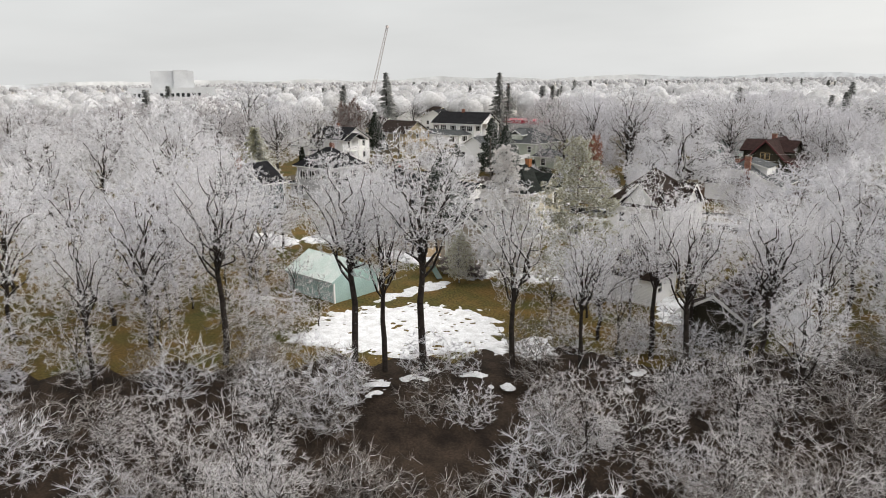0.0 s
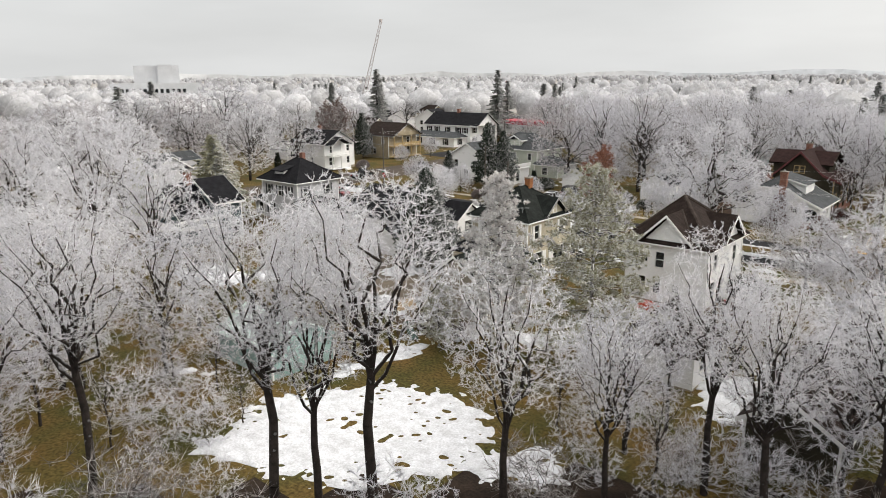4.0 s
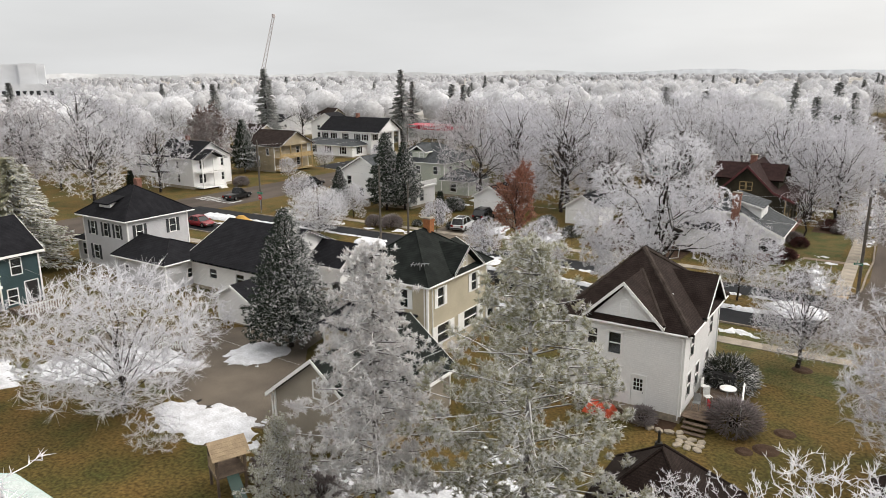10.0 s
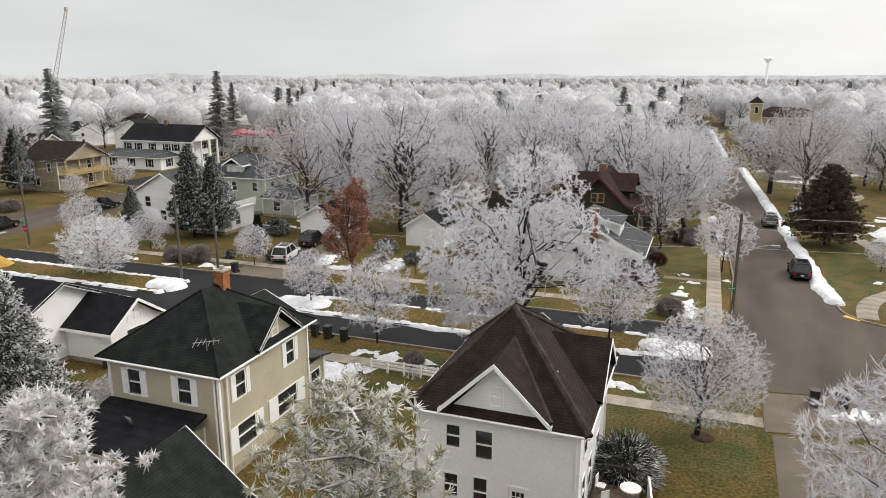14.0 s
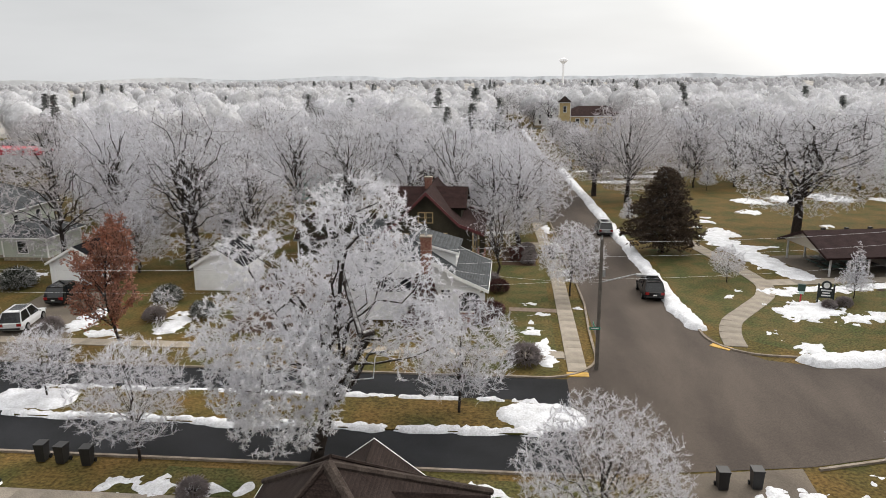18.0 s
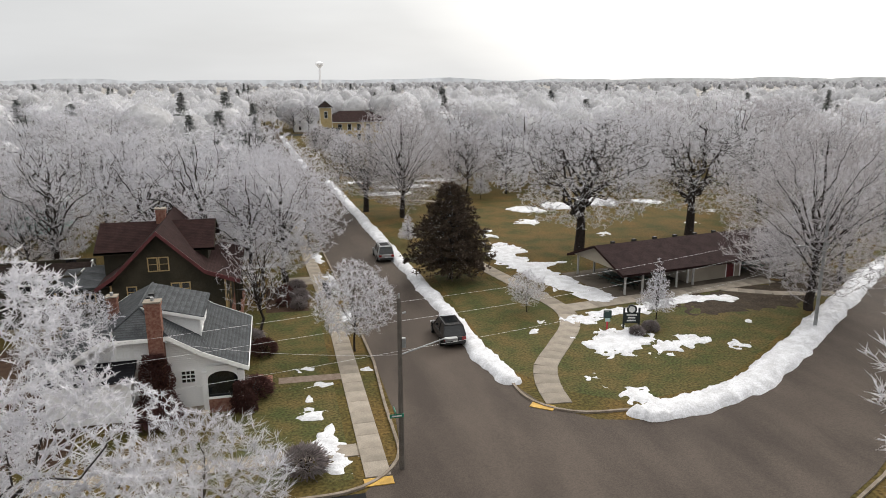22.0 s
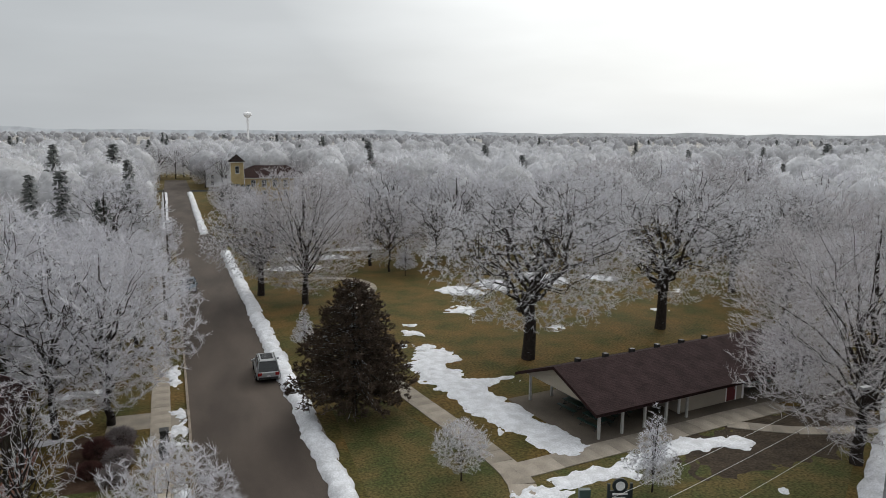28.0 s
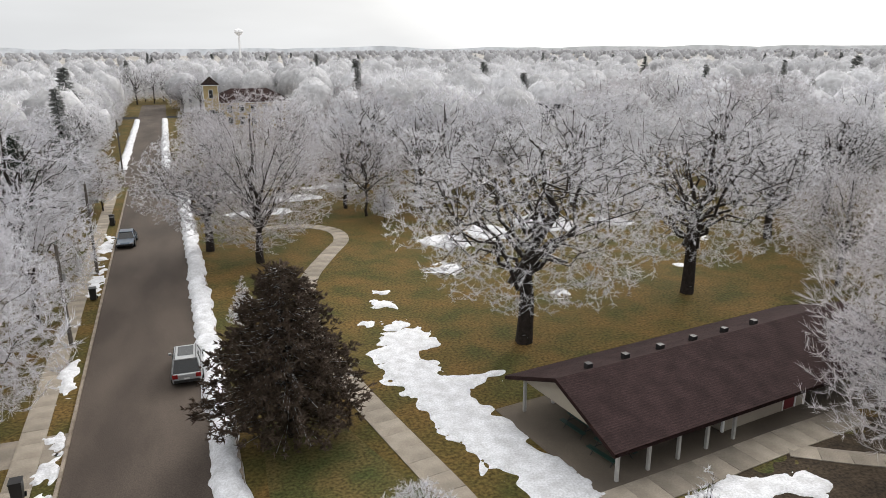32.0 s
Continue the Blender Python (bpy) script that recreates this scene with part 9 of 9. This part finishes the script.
# picket fence by the driveway
fn = thing("picket_fence", "white picket fence beside the driveway", "fence")
for k in range(22):
    part("picket", boxes((-66.4 + 0.2 * k, -66.29 + 0.2 * k, 61.6 + 0.09 * k, 61.63 + 0.09 * k, 0.05, 1.0)), WHITE_TRIM, fn)
part("rail", prism(bmesh.new(), [(-66.4, 61.66, 0.3), (-62.0, 63.64, 0.3), (-62.0, 63.64, 0.4), (-66.4, 61.66, 0.4)], (0, 1, 0), 0.03), WHITE_TRIM, fn)

# black wire fence by the garages
fn = thing("wire_fence", "black wire mesh fence round a back yard", "fence")
for k in range(9):
    part("post", tubes(((-51 + 1.4 * k, 110.2, 0), (-51 + 1.4 * k, 110.2, 1.25), 0.03), sides=6), BLACK_PLASTIC, fn)
for k in range(7):
    part("wire", tubes(((-51, 110.2, 0.15 + 0.17 * k), (-39.8, 110.2, 0.15 + 0.17 * k), 0.012), sides=4), BLACK_PLASTIC, fn)

# ochre tarpaulin tent by the snow heap
t = thing("tarpaulin_tent", "ochre tarpaulin stretched over a heap at the kerb", "tarpaulin", at=(-95.5, 97.6, 0.1))
bm = bmesh.new()
bmesh.ops.create_cone(bm, segments=8, radius1=1.9, radius2=0.45, depth=1.1, cap_ends=True, matrix=pose(0, 0, 0.55))
part("sheet", bm, YELLOW_TENT, t)

# dark red vine on the bungalow's chimney and beside its porch
rng = random.Random(41)
for cx, wide, tall, n, y in ((-33.6, 2.6, 4.3, 4200, 114.22), (-28.7, 1.7, 2.0, 2200, 114.45)):
    seg, stems = [], []
    for k in range(9):
        x = cx + rng.uniform(-0.3, 0.3)
        stems.append((x, y, 0, cx + rng.uniform(-0.5, 0.5) * wide, y, rng.uniform(0.5, 1.0) * tall, 0.03, 0.012))
    for k in range(n):
        z = rng.uniform(0.0, 1.0) ** 1.1
        half = wide * 0.5 * (1 - 0.75 * max(0, z - 0.35)) * (1 + 0.35 * noise.noise(Vector((z * 6, cx, 0))))
        p = Vector((cx + rng.uniform(-half, half), y - abs(rng.gauss(0, 0.16 + 0.1 * (1 - z))), z * tall))
        w = Vector((rng.gauss(0, 1), rng.gauss(-0.3, 0.7), rng.gauss(-0.2, 0.8))).normalized()
        seg.append((*p, *(p + w * rng.uniform(0.1, 0.24)), 0.035, 0.0))
    e = thing("climbing_vine", "dark red climbing vine covering the wall", "vine", "garden vines")
    v, f = spokes(stems, 4)
    new("stems", raw_mesh("stems", v, f, BARK)).parent = e
    v, f = spikes(seg)
    new("foliage", raw_mesh("foliage", v, f, SHRUB_RED)).parent = e

# birdbath by the bungalow
t = thing("birdbath", "small pale stone birdbath by the flower bed", "birdbath", at=(-30.9, 112.9, 0))
part("column", tubes(((0, 0, 0), (0, 0, 0.7), 0.12, 0.08), sides=10), STONE, t)
part("bowl", tubes(((0, 0, 0.7), (0, 0, 0.85), 0.12, 0.34), sides=14), STONE, t)

# bungalow front walk of brick and park paths of concrete
ribbon("pavement", [(-26.6, 118.4), (-22.4, 118.2)], 0.5, 0.5, 0.012, WALK_BRICK, "narrow red brick front walk", "pavement")
pavement([(-21.75, 104.9), (-21.75, 130), (bx(150) - 6.15, 150), (bx(185) - 6.15, 185), (bx(219) - 6.15, 219)], 1.35, "concrete pavement along the long street", limit=75)
pavement([(-99, 107.9), (-60, 107.9), (-22.4, 107.9)], 1.3, "concrete pavement on the far side of the boulevard", limit=52)
pavement([(-105, 87.4), (-60, 87.4), (-19, 87.4)], 1.4, "concrete pavement on the near side of the boulevard", limit=58)
pavement([(-26.6, 118.4), (-26.5, 118.4)], 1.2, "short walk")
PATH_MAIN = curve_line([(-9.4, 110.6), (-9.0, 113.5), (-7.9, 116.6), (-5.4, 120.2), (-3.0, 123.8), (-1.9, 127.4), (-2.2, 131.6), (-3.2, 137), (-4.4, 143.5), (-5.4, 150.5), (-5.5, 158), (-4.2, 167), (-1.2, 174.5), (1.4, 180.5), (0.9, 185.5), (-3, 188.5), (-8, 188)], 8)
pavement(PATH_MAIN, 1.7, "curving concrete park path", 1.5, 70)
pavement([(-1.6, 128.2), (4.6, 129.2), (10, 130.0), (16, 131.0), (22, 131.8)], 1.9, "concrete walk along the picnic shelter", 1.5, 16)
pavement(curve_line([(15.6, 130.2), (20, 127.6), (25.5, 126.2)], 5), 1.3, "narrow concrete walk to the street", 1.5, 9)


# ---- snow ----
def bank(points, half, high, seed, label="ploughed ridge of old snow along the road edge"):
    """A lumpy ploughed ridge along a line."""
    x0, x1 = min(p[0] for p in points) - half - 0.8, max(p[0] for p in points) + half + 0.8
    y0, y1 = min(p[1] for p in points) - half - 0.8, max(p[1] for p in points) + half + 0.8
    f = band(points, half)
    step = 0.25
    nx, ny = int((x1 - x0) / step) + 1, int((y1 - y0) / step) + 1
    hs = {}
    for i in range(nx + 1):
        for j in range(ny + 1):
            x, y = x0 + i * step, y0 + j * step
            d = f(x, y)
            if d < -0.7:
                continue
            v = d + 0.3 * noise.fractal(Vector((x * 0.5, y * 0.5, seed)), 1.0, 2.1, 3) + 0.3 * noise.fractal(Vector((x * 2.2, y * 2.2, seed + 2)), 0.8, 2.0, 3)
            if v > 0:
                lump = 1 + 0.22 * noise.fractal(Vector((x * 0.7, y * 0.7, seed + 5)), 0.9, 2.0, 3) + 0.34 * noise.fractal(Vector((x * 2.6, y * 2.6, seed + 5)), 0.8, 2.0, 3)
                hs[i, j] = 0.03 + high * min(1.0, v / (half * 0.55)) ** 0.7 * lump
    bm = bmesh.new()
    vs = {k: bm.verts.new((x0 + k[0] * step, y0 + k[1] * step, h)) for k, h in hs.items()}
    for i, j in hs:
        q = [k for k in ((i, j), (i + 1, j), (i + 1, j + 1), (i, j + 1)) if k in vs]
        if len(q) >= 3:
            bm.faces.new([vs[k] for k in q])
    soften_rim(bm, 0.0)
    return mesh_thing("snow_bank", bm, SNOW, label, "snow", kind="structure", smooth=True)


bank([(-11.3, 114.5), (-12.0, 120)] + [(bx(y) + 3.55, y) for y in (128, 145, 160, 178, 200, 214)], 0.95, 0.4, 1.0)
bank([(-4.8, 107.9), (-1.0, 108.4), (4, 110.0), (10, 114.0), (16, 118.3), (25, 124.7), (34, 131.4), (47, 139.0)], 1.3, 0.45, 2.0)
bank([(bx(242) + 3.5, 238), (bx(335) + 3.6, 335)], 0.9, 0.45, 3.0)
bank([(bx(242) - 3.9, 240), (bx(335) - 4.0, 335)], 0.9, 0.45, 4.0)
bank([(-57.6, 95.9), (-40, 95.7), (-25, 95.9)], 0.55, 0.22, 5.0)
bank([(-57.6, 99.8), (-40, 99.9), (-25, 99.8)], 0.5, 0.2, 6.0)
bank([(-58.2, 97.8), (-55.6, 97.8)], 1.7, 0.36, 7.0, "heap of ploughed snow at the median end")
bank([(-25.6, 97.8), (-23.6, 97.8)], 1.9, 0.34, 8.0, "heap of ploughed snow at the median end")
bank([(-104, 95.9), (-88, 95.8), (-71.5, 95.9)], 0.5, 0.2, 9.0)
bank([(-104, 99.8), (-88, 99.9), (-71.5, 99.8)], 0.5, 0.2, 10.0)
bank([(-73.4, 97.8), (-71.6, 97.8)], 1.5, 0.5, 11.0, "heap of ploughed snow at the median end")
bank([(-103.4, 98.8), (-99.6, 98.6)], 1.6, 0.5, 12.0, "heap of ploughed snow at the median end")


def patch(cx, cy, rx, ry, turn=0, seed=0, rough=1.0, label="patch of old snow lying on the grass", high=0.12, z=0.0, step=0.15, prints=None):
    r = max(rx, ry) + 0.8
    grid_snow("snow_patch", cx - r, cx + r, cy - r, cy + r, ring(cx, cy, rx, ry, turn), step, high, seed, label, z, rough, prints=prints)


grid_snow("snow_patch", -5, 7, 128, 154, band([(3.0, 131), (0.8, 137), (0.2, 142.5), (-0.8, 148.6), (1.0, 151.2)], 2.0), 0.22, 0.12, 21)
grid_snow("snow_patch", -4, 7, 140, 148, band([(0.6, 143.6), (4.6, 143.4)], 1.1), 0.22, 0.1, 22)
grid_snow("snow_patch", -3, 18, 121, 130, band([(0.6, 126.0), (7, 127.0), (11.0, 128.2), (14.5, 127.6)], 1.1), 0.22, 0.1, 23)
grid_snow("leaf_litter", 4, 36, 117, 140, band([(12, 126), (20, 127.5), (28, 131.5)], 3.2), 0.25, 0.004, 27, "brown leaf litter under the park trees", 0.0, 2.2, LITTER, "ground")
patch(-0.6, 119.6, 3.4, 2.6, 20, 24, 1.5)
patch(3.4, 117.9, 2.4, 1.0, 25, 25, 1.3)
patch(-1.2, 125.0, 2.2, 1.3, 0, 26, 1.2)
for k, (x, y, r) in enumerate(((-6.0, 114.0, 0.5), (-5.6, 112.2, 0.4), (7.8, 116.8, 0.9), (-6.4, 123.6, 0.5), (-4.6, 125.6, 0.4), (-3.8, 109.9, 1.2), (12.2, 121.4, 0.5), (0.6, 158.6, 1.0), (1.5, 161.6, 0.7), (-1.0, 154.8, 0.8), (0.6, 153.6, 0.9), (16.0, 156.5, 0.8), (9.0, 166, 1.6), (18, 178, 2.6), (26, 180, 3.4), (12, 176, 2.4), (34, 178, 2.0), (27.5, 141, 2.4), (24, 139.2, 1.8), (31, 160, 0.6), (40, 168, 0.8))):
    patch(x, y, r * 1.4, r, 20 * k, 30 + k, 0.9)
for k, (x, y, rx, ry) in enumerate(((-6, 197, 5, 2.2), (-2, 205, 6, 2.4), (-9, 213, 4, 2), (6, 212, 5, 2))):
    patch(x, y, rx, ry, 0, 60 + k, 1.0, step=0.4)
for k, (x, y, rx, ry) in enumerate(((-23.8, 108.9, 0.9, 2.6), (-24.8, 112.6, 0.9, 1.0), (-24.5, 114.8, 0.8, 0.7), (-24.9, 120.2, 0.6, 0.5), (-20.6, 131, 0.5, 2.6), (-20.7, 118.8, 0.5, 0.5), (-24.6, 117.0, 0.8, 0.3), (-21.2, 141, 0.5, 3.0), (-21.7, 152, 0.5, 4), (-22.7, 174, 0.7, 4.5), (-23.2, 186, 0.7, 5), (-28, 150, 2.5, 0.7), (-28.5, 146, 2, 0.5), (-30, 141, 2, 0.6))):
    patch(x, y, rx, ry, 0, 70 + k, 0.9)
for k, (x, y, rx, ry) in enumerate(((-42.5, 88.9, 4.0, 0.8), (-48.2, 84.6, 3.0, 1.6), (-41.2, 84.2, 1.6, 0.8), (-46.5, 86.0, 2.2, 0.9), (-27.6, 89.6, 1.0, 0.4), (-12.2, 90.2, 2.4, 0.8), (-10.4, 86.8, 1.6, 0.8), (-6, 92.2, 1.6, 0.7), (-57.0, 78.2, 1.0, 2.4), (-54.2, 89.0, 1.2, 0.7), (-66, 89.2, 1.2, 0.7))):
    patch(x, y, rx, ry, 0, 90 + k, 1.3)
for k, (x, y, rx, ry) in enumerate(((-62.6, 112.6, 1.3, 3.4), (-73.4, 105.6, 2.0, 0.7), (-78, 104.8, 1.2, 0.4), (-59.4, 109.6, 1.6, 1.0), (-54.6, 112.5, 1.2, 2.8), (-84, 105.5, 1.4, 0.6), (-92, 105.4, 2, 0.6), (-74, 131, 4, 2), (-78, 126, 3, 1.4), (-97, 112, 2, 1), (-100, 117, 2, 0.8))):
    patch(x, y, rx, ry, 0, 110 + k, 1.0)
for k, (x, y, rx, ry) in enumerate(((-51.5, 56.4, 4.6, 2.2), (-57.2, 65.6, 2.2, 2.6), (-64.5, 58.6, 5.5, 3.2), (-72, 52, 5, 3), (-41, 55.6, 2.4, 2.0), (-35, 58.4, 3.0, 1.6), (-30.6, 60.0, 3.0, 2.0), (-34.0, 63, 2, 0.8), (-20.0, 57.0, 2.6, 4.4), (-18.6, 64, 1.4, 4), (-11.4, 60, 1.2, 6))):
    patch(x, y, rx, ry, 20 * (k % 3), 130 + k, 1.0)
patch(-35.4, 39.2, 7.9, 6.2, 40, 150, 1.5, "wide snowy lawn trodden with footprints", 0.05, step=0.12, prints=0.5)
patch(-41.0, 37.8, 2.6, 2.2, 30, 154, 1.8, prints=0.42)
patch(-50.5, 37.6, 2.6, 0.9, 30, 155, 1.6)
patch(-38.5, 34.0, 3.4, 1.8, 30, 151, 1.4)
patch(-26, 41.5, 3.0, 2.0, 30, 152, 1.4)
patch(-42.2, 47.5, 1.1, 4.4, -5, 153, 1.0)
for k in range(26):
    t = random.uniform(-14, 16)
    patch(-28 + t * 0.75 + random.uniform(-1, 4), 34 + t * 0.66 + random.uniform(-2, 2), random.uniform(0.4, 1.0), random.uniform(0.3, 0.6), 40, 160 + k, 1.0, z=-0.1)


# ---- far landmarks ----
def hospital():
    h = thing("hospital", "big pale modern hospital building with rows of windows", "hospital", at=(-352, 196, 0), turn=61)
    holes = []
    for k in range(13):
        holes.append((-18.2 + 2.6 * k, -16.6 + 2.6 * k, 12.0, 14.0))
    wall(h, "S", -20, 22, 0, 16.8, -8, [(a, b, c, d) for a, b, c, d in holes] + [(a, b, 2.0, 6.5) for a, b, c, d in holes[::2]], STUCCO, 0.4)
    for a, b, c, d in holes:
        for c0, d0 in ((c, d), (2.0, 6.5)):
            g = bmesh.new()
            wall_box(g, "S", -8, a, b, c0, d0, 0.2, 0.25)
            part("window", g, GLASS, h)
    part("wall", boxes((-20, 22, -7.6, 16, 0, 16.6)), STUCCO, h)
    part("penthouse", boxes((-9, 12, -3, 12, 16.6, 25.2), (2, 9, -4.5, -3.0, 16.6, 25.6)), STUCCO, h)
    part("canopy", boxes((-22, 0, -14, -8.1, 5.0, 7.4)), STUCCO, h)
    for k in range(5):
        part("column", boxes((-21 + 5 * k, -20 + 5 * k, -13.6, -12.8, 0, 5.0)), STUCCO, h)


hospital()


def crane():
    c = thing("lattice_crane", "tall lattice boom crane rising out of the mist", "crane")
    base, tip = Vector((-254.3, 244.2, 4)), Vector((-247, 251.6, 43.6))
    d = (tip - base)
    u, w = Vector((0.7, 0.7, 0)), Vector((-0.7, 0.7, 0.3))
    bm = bmesh.new()
    n = 22
    for sx, sy in ((1, 1), (1, -1), (-1, 1), (-1, -1)):
        tube(bm, base + (u * sx + w * sy) * 0.9, tip + (u * sx + w * sy) * 0.45, 0.11, sides=4)
    for k in range(n):
        a, b = base + d * (k / n), base + d * ((k + 1) / n)
        r = 0.9 - 0.45 * k / n
        for (p, q) in (((1, 1), (-1, 1)), ((-1, 1), (-1, -1)), ((-1, -1), (1, -1)), ((1, -1), (1, 1))):
            tube(bm, a + (u * p[0] + w * p[1]) * r, b + (u * q[0] + w * q[1]) * r, 0.06, sides=4)
    part("boom", bm, ORANGE_STEEL, c)
    part("boom_head", boxes((-247.5, -246.5, 251.1, 252.1, 43.3, 44.6)), ORANGE_STEEL, c)
    part("machine_house", boxes((-258, -251, 240, 248, 0.9, 4.4)), CRANE_RED, c)
    part("tracks", boxes((-259, -250, 239, 241, 0, 0.9), (-259, -250, 247, 249, 0, 0.9)), BLACK_PLASTIC, c)


crane()


def church():
    # the church with its square tower near the far street end
    h = thing("school_building", "buff brick building with square tower and dark mansard roof", "public building", at=(-3.0, 300, 0), turn=0)
    four_walls(h, -7, 14, 0, 14, 0.3, 7.0, BRICK_TAN, [("S", -5 + 3 * k, 1.2, 1.2, 2.0) for k in range(7)] + [("S", -5 + 3 * k, 4.4, 1.2, 1.9) for k in range(7)] + [("W", 3 + 4 * k, 4.2, 1.2, 2.0) for k in range(3)])
    hip_roof(h, -7.6, 14.6, -0.6, 14.6, 7.0, ((-1, 7), (8, 7)), 10.2, ROOF_RED)
    four_walls(h, -8.2, -4.6, -2.2, 1.4, 0.3, 11.6, BRICK_TAN, [("S", -6.4, 8.4, 1.0, 2.0), ("W", -0.4, 8.4, 1.0, 2.0), ("S", -6.4, 3.4, 1.0, 2.0)])
    hip_roof(h, -8.6, -4.2, -2.6, 1.8, 11.6, ((-6.4, -0.45), (-6.4, -0.35)), 13.6, ROOF_BROWN)
    for k in range(6):
        place("cedar", -13.5 + 1.2 * k, 288 - 1.2 * k, 6.5)


def plain_house(x, y, turn, mat, roofm, w=8, d=10, e=5.2, r=8.0, label="house among the frosted trees"):
    h = thing("house", label, "house", at=(x, y, 0), turn=turn)
    four_walls(h, -w / 2, w / 2, -d / 2, d / 2, 0.4, e, mat, [("S", -w / 4, 3.3, 0.9, 1.3), ("S", w / 4, 3.3, 0.9, 1.3), ("S", -w / 4, 1.0, 0.9, 1.4), ("E", -d / 4, 3.3, 0.9, 1.3), ("E", d / 4, 3.3, 0.9, 1.3), ("E", d / 4, 1.0, 0.9, 1.4), ("W", 0, 3.3, 0.9, 1.3), ("W", 0, 1.0, 0.9, 1.3)])
    gable_roof(h, "y", -w / 2 - 0.4, w / 2 + 0.4, -d / 2 - 0.4, d / 2 + 0.4, e, r, roofm)
    for s, p in (("S", -d / 2), ("N", d / 2)):
        gable_wall(h, s, p, [(-w / 2, e), (w / 2, e), (0, r - 0.2)], mat)


for a in ((-13, 362, 0, WHITE_SIDING, ROOF_BLACK, 9, 12, 5.6, 9.2, "tall white gabled house with black roof"), (-34, 210, 90, TAN_SIDING, ROOF_GREY, 7, 8, 3.2, 5.6, "small tan cottage with grey roof and porch"), (-42, 196, 90, WHITE_SIDING, ROOF_BLACK, 8, 9, 5.2, 8.2, "white house behind spruces"),
          (-175, 205, 20, WHITE_SIDING, ROOF_BLACK, 9, 11, 5.6, 8.4, "white house with dark gable roof near the building site"), (-200, 232, 80, YELLOW_SIDING, ROOF_BROWN, 8, 9, 5.2, 8.2, "ochre house in the mist"), (-195, 205, 80, WHITE_SIDING, ROOF_BLACK, 14, 8, 4.2, 7.2, "long white house in the mist"),
          (-160, 160, 80, CREAM_SIDING, ROOF_BROWN, 7, 8, 5.2, 8.0, "cream house behind the ochre porches"), (-150, 122, 90, WHITE_SIDING, ROOF_GREY, 6, 7, 2.6, 4.4, "small white garage across the street"), (-136, 84, 10, GREY_SIDING, ROOF_GREY, 9, 8, 3.4, 6.0, "grey cottage beyond the cross street"), (-128, 77, 90, GREY_SIDING, ROOF_GREY, 7, 8, 4.2, 6.6, "grey gabled cottage beyond the cross street"),
          (-72, 152, 0, TAN_SIDING, ROOF_BROWN, 8, 9, 5.0, 8.0, "tan house hidden by bare trees"), (-58, 176, 0, MINT_PAINT, ROOF_RED, 8, 8, 3.0, 5.4, "low teal cottage with dark roof"), (-46, 136, 90, DARK_SHINGLE, ROOF_BROWN, 6, 8, 2.8, 5.0, "dark garage behind the green house"), (-38, 158, 0, DARK_SHINGLE, ROOF_BROWN, 8, 9, 5.0, 7.6, "brown house behind frosted maples"),
          (-84, 168, 0, WHITE_SIDING, ROOF_GREY, 8, 9, 5.0, 7.8, "white house hidden by bare trees"), (60, 250, 30, WHITE_SIDING, ROOF_BLACK, 10, 12, 5.2, 8.4, "white house beyond the park"), (30, 262, 0, TAN_SIDING, ROOF_BROWN, 9, 10, 5.2, 8.0, "tan house beyond the park"), (10, 250, 0, WHITE_SIDING, ROOF_GREY, 9, 10, 5.0, 7.8, "white house beyond the park trees"), (85, 300, 30, WHITE_SIDING, ROOF_GREY, 10, 12, 5.2, 8.6, "pale house far beyond the park")):
    plain_house(*a)
church()
g = thing("fuel_canopy", "red station canopy seen through the trees", "canopy", at=(-137, 207, 0), turn=-10)
part("roof", boxes((-9, 9, -4, 4, 4.4, 5.6)), RED_CANOPY, g)
for x in (-6, 6):
    part("column", boxes((x - 0.2, x + 0.2, -0.2, 0.2, 0, 4.4)), WHITE_TRIM, g)
g = thing("shop", "low flat-roofed shop behind the red canopy", "shop", at=(-146, 226, 0), turn=-10)
part("wall", boxes((-14, 12, -5, 5, 0, 4.6)), STUCCO, g)
part("roof", boxes((-14.3, 12.3, -5.3, 5.3, 4.61, 5.0)), ROOF_GREY, g)
g = thing("water_tower", "pale water tower standing far off, mist put into its colour", "water tower", at=(38, 1012, 0))
part("shaft", tubes(((0, 0, 0), (0, 0, 36), 1.5, 1.2), sides=14), MISTED_STEEL, g)
part("bowl", tubes(((0, 0, 35), (0, 0, 39), 1.2, 5.2), ((0, 0, 39), (0, 0, 41), 5.2, 5), ((0, 0, 41), (0, 0, 43), 5, 0.8), sides=20), MISTED_STEEL, g)

# low ridge along the horizon, its mist put into the pale colour
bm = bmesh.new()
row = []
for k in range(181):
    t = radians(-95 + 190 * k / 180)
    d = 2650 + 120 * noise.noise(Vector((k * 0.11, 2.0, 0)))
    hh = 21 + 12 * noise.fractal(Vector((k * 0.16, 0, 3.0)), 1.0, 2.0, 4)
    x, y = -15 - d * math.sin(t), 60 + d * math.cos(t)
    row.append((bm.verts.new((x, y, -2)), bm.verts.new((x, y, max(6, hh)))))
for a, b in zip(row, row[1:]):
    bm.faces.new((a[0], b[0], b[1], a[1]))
mesh_thing("backdrop", bm, RIDGE, "pale wooded ridge along the horizon, mist put into its colour", "backdrop", kind="structure")

# the grown models have been copied to their places
for ob, _ in list(PROTO.values()):
    for o in (*ob.children_recursive, ob):
        bpy.data.objects.remove(o)
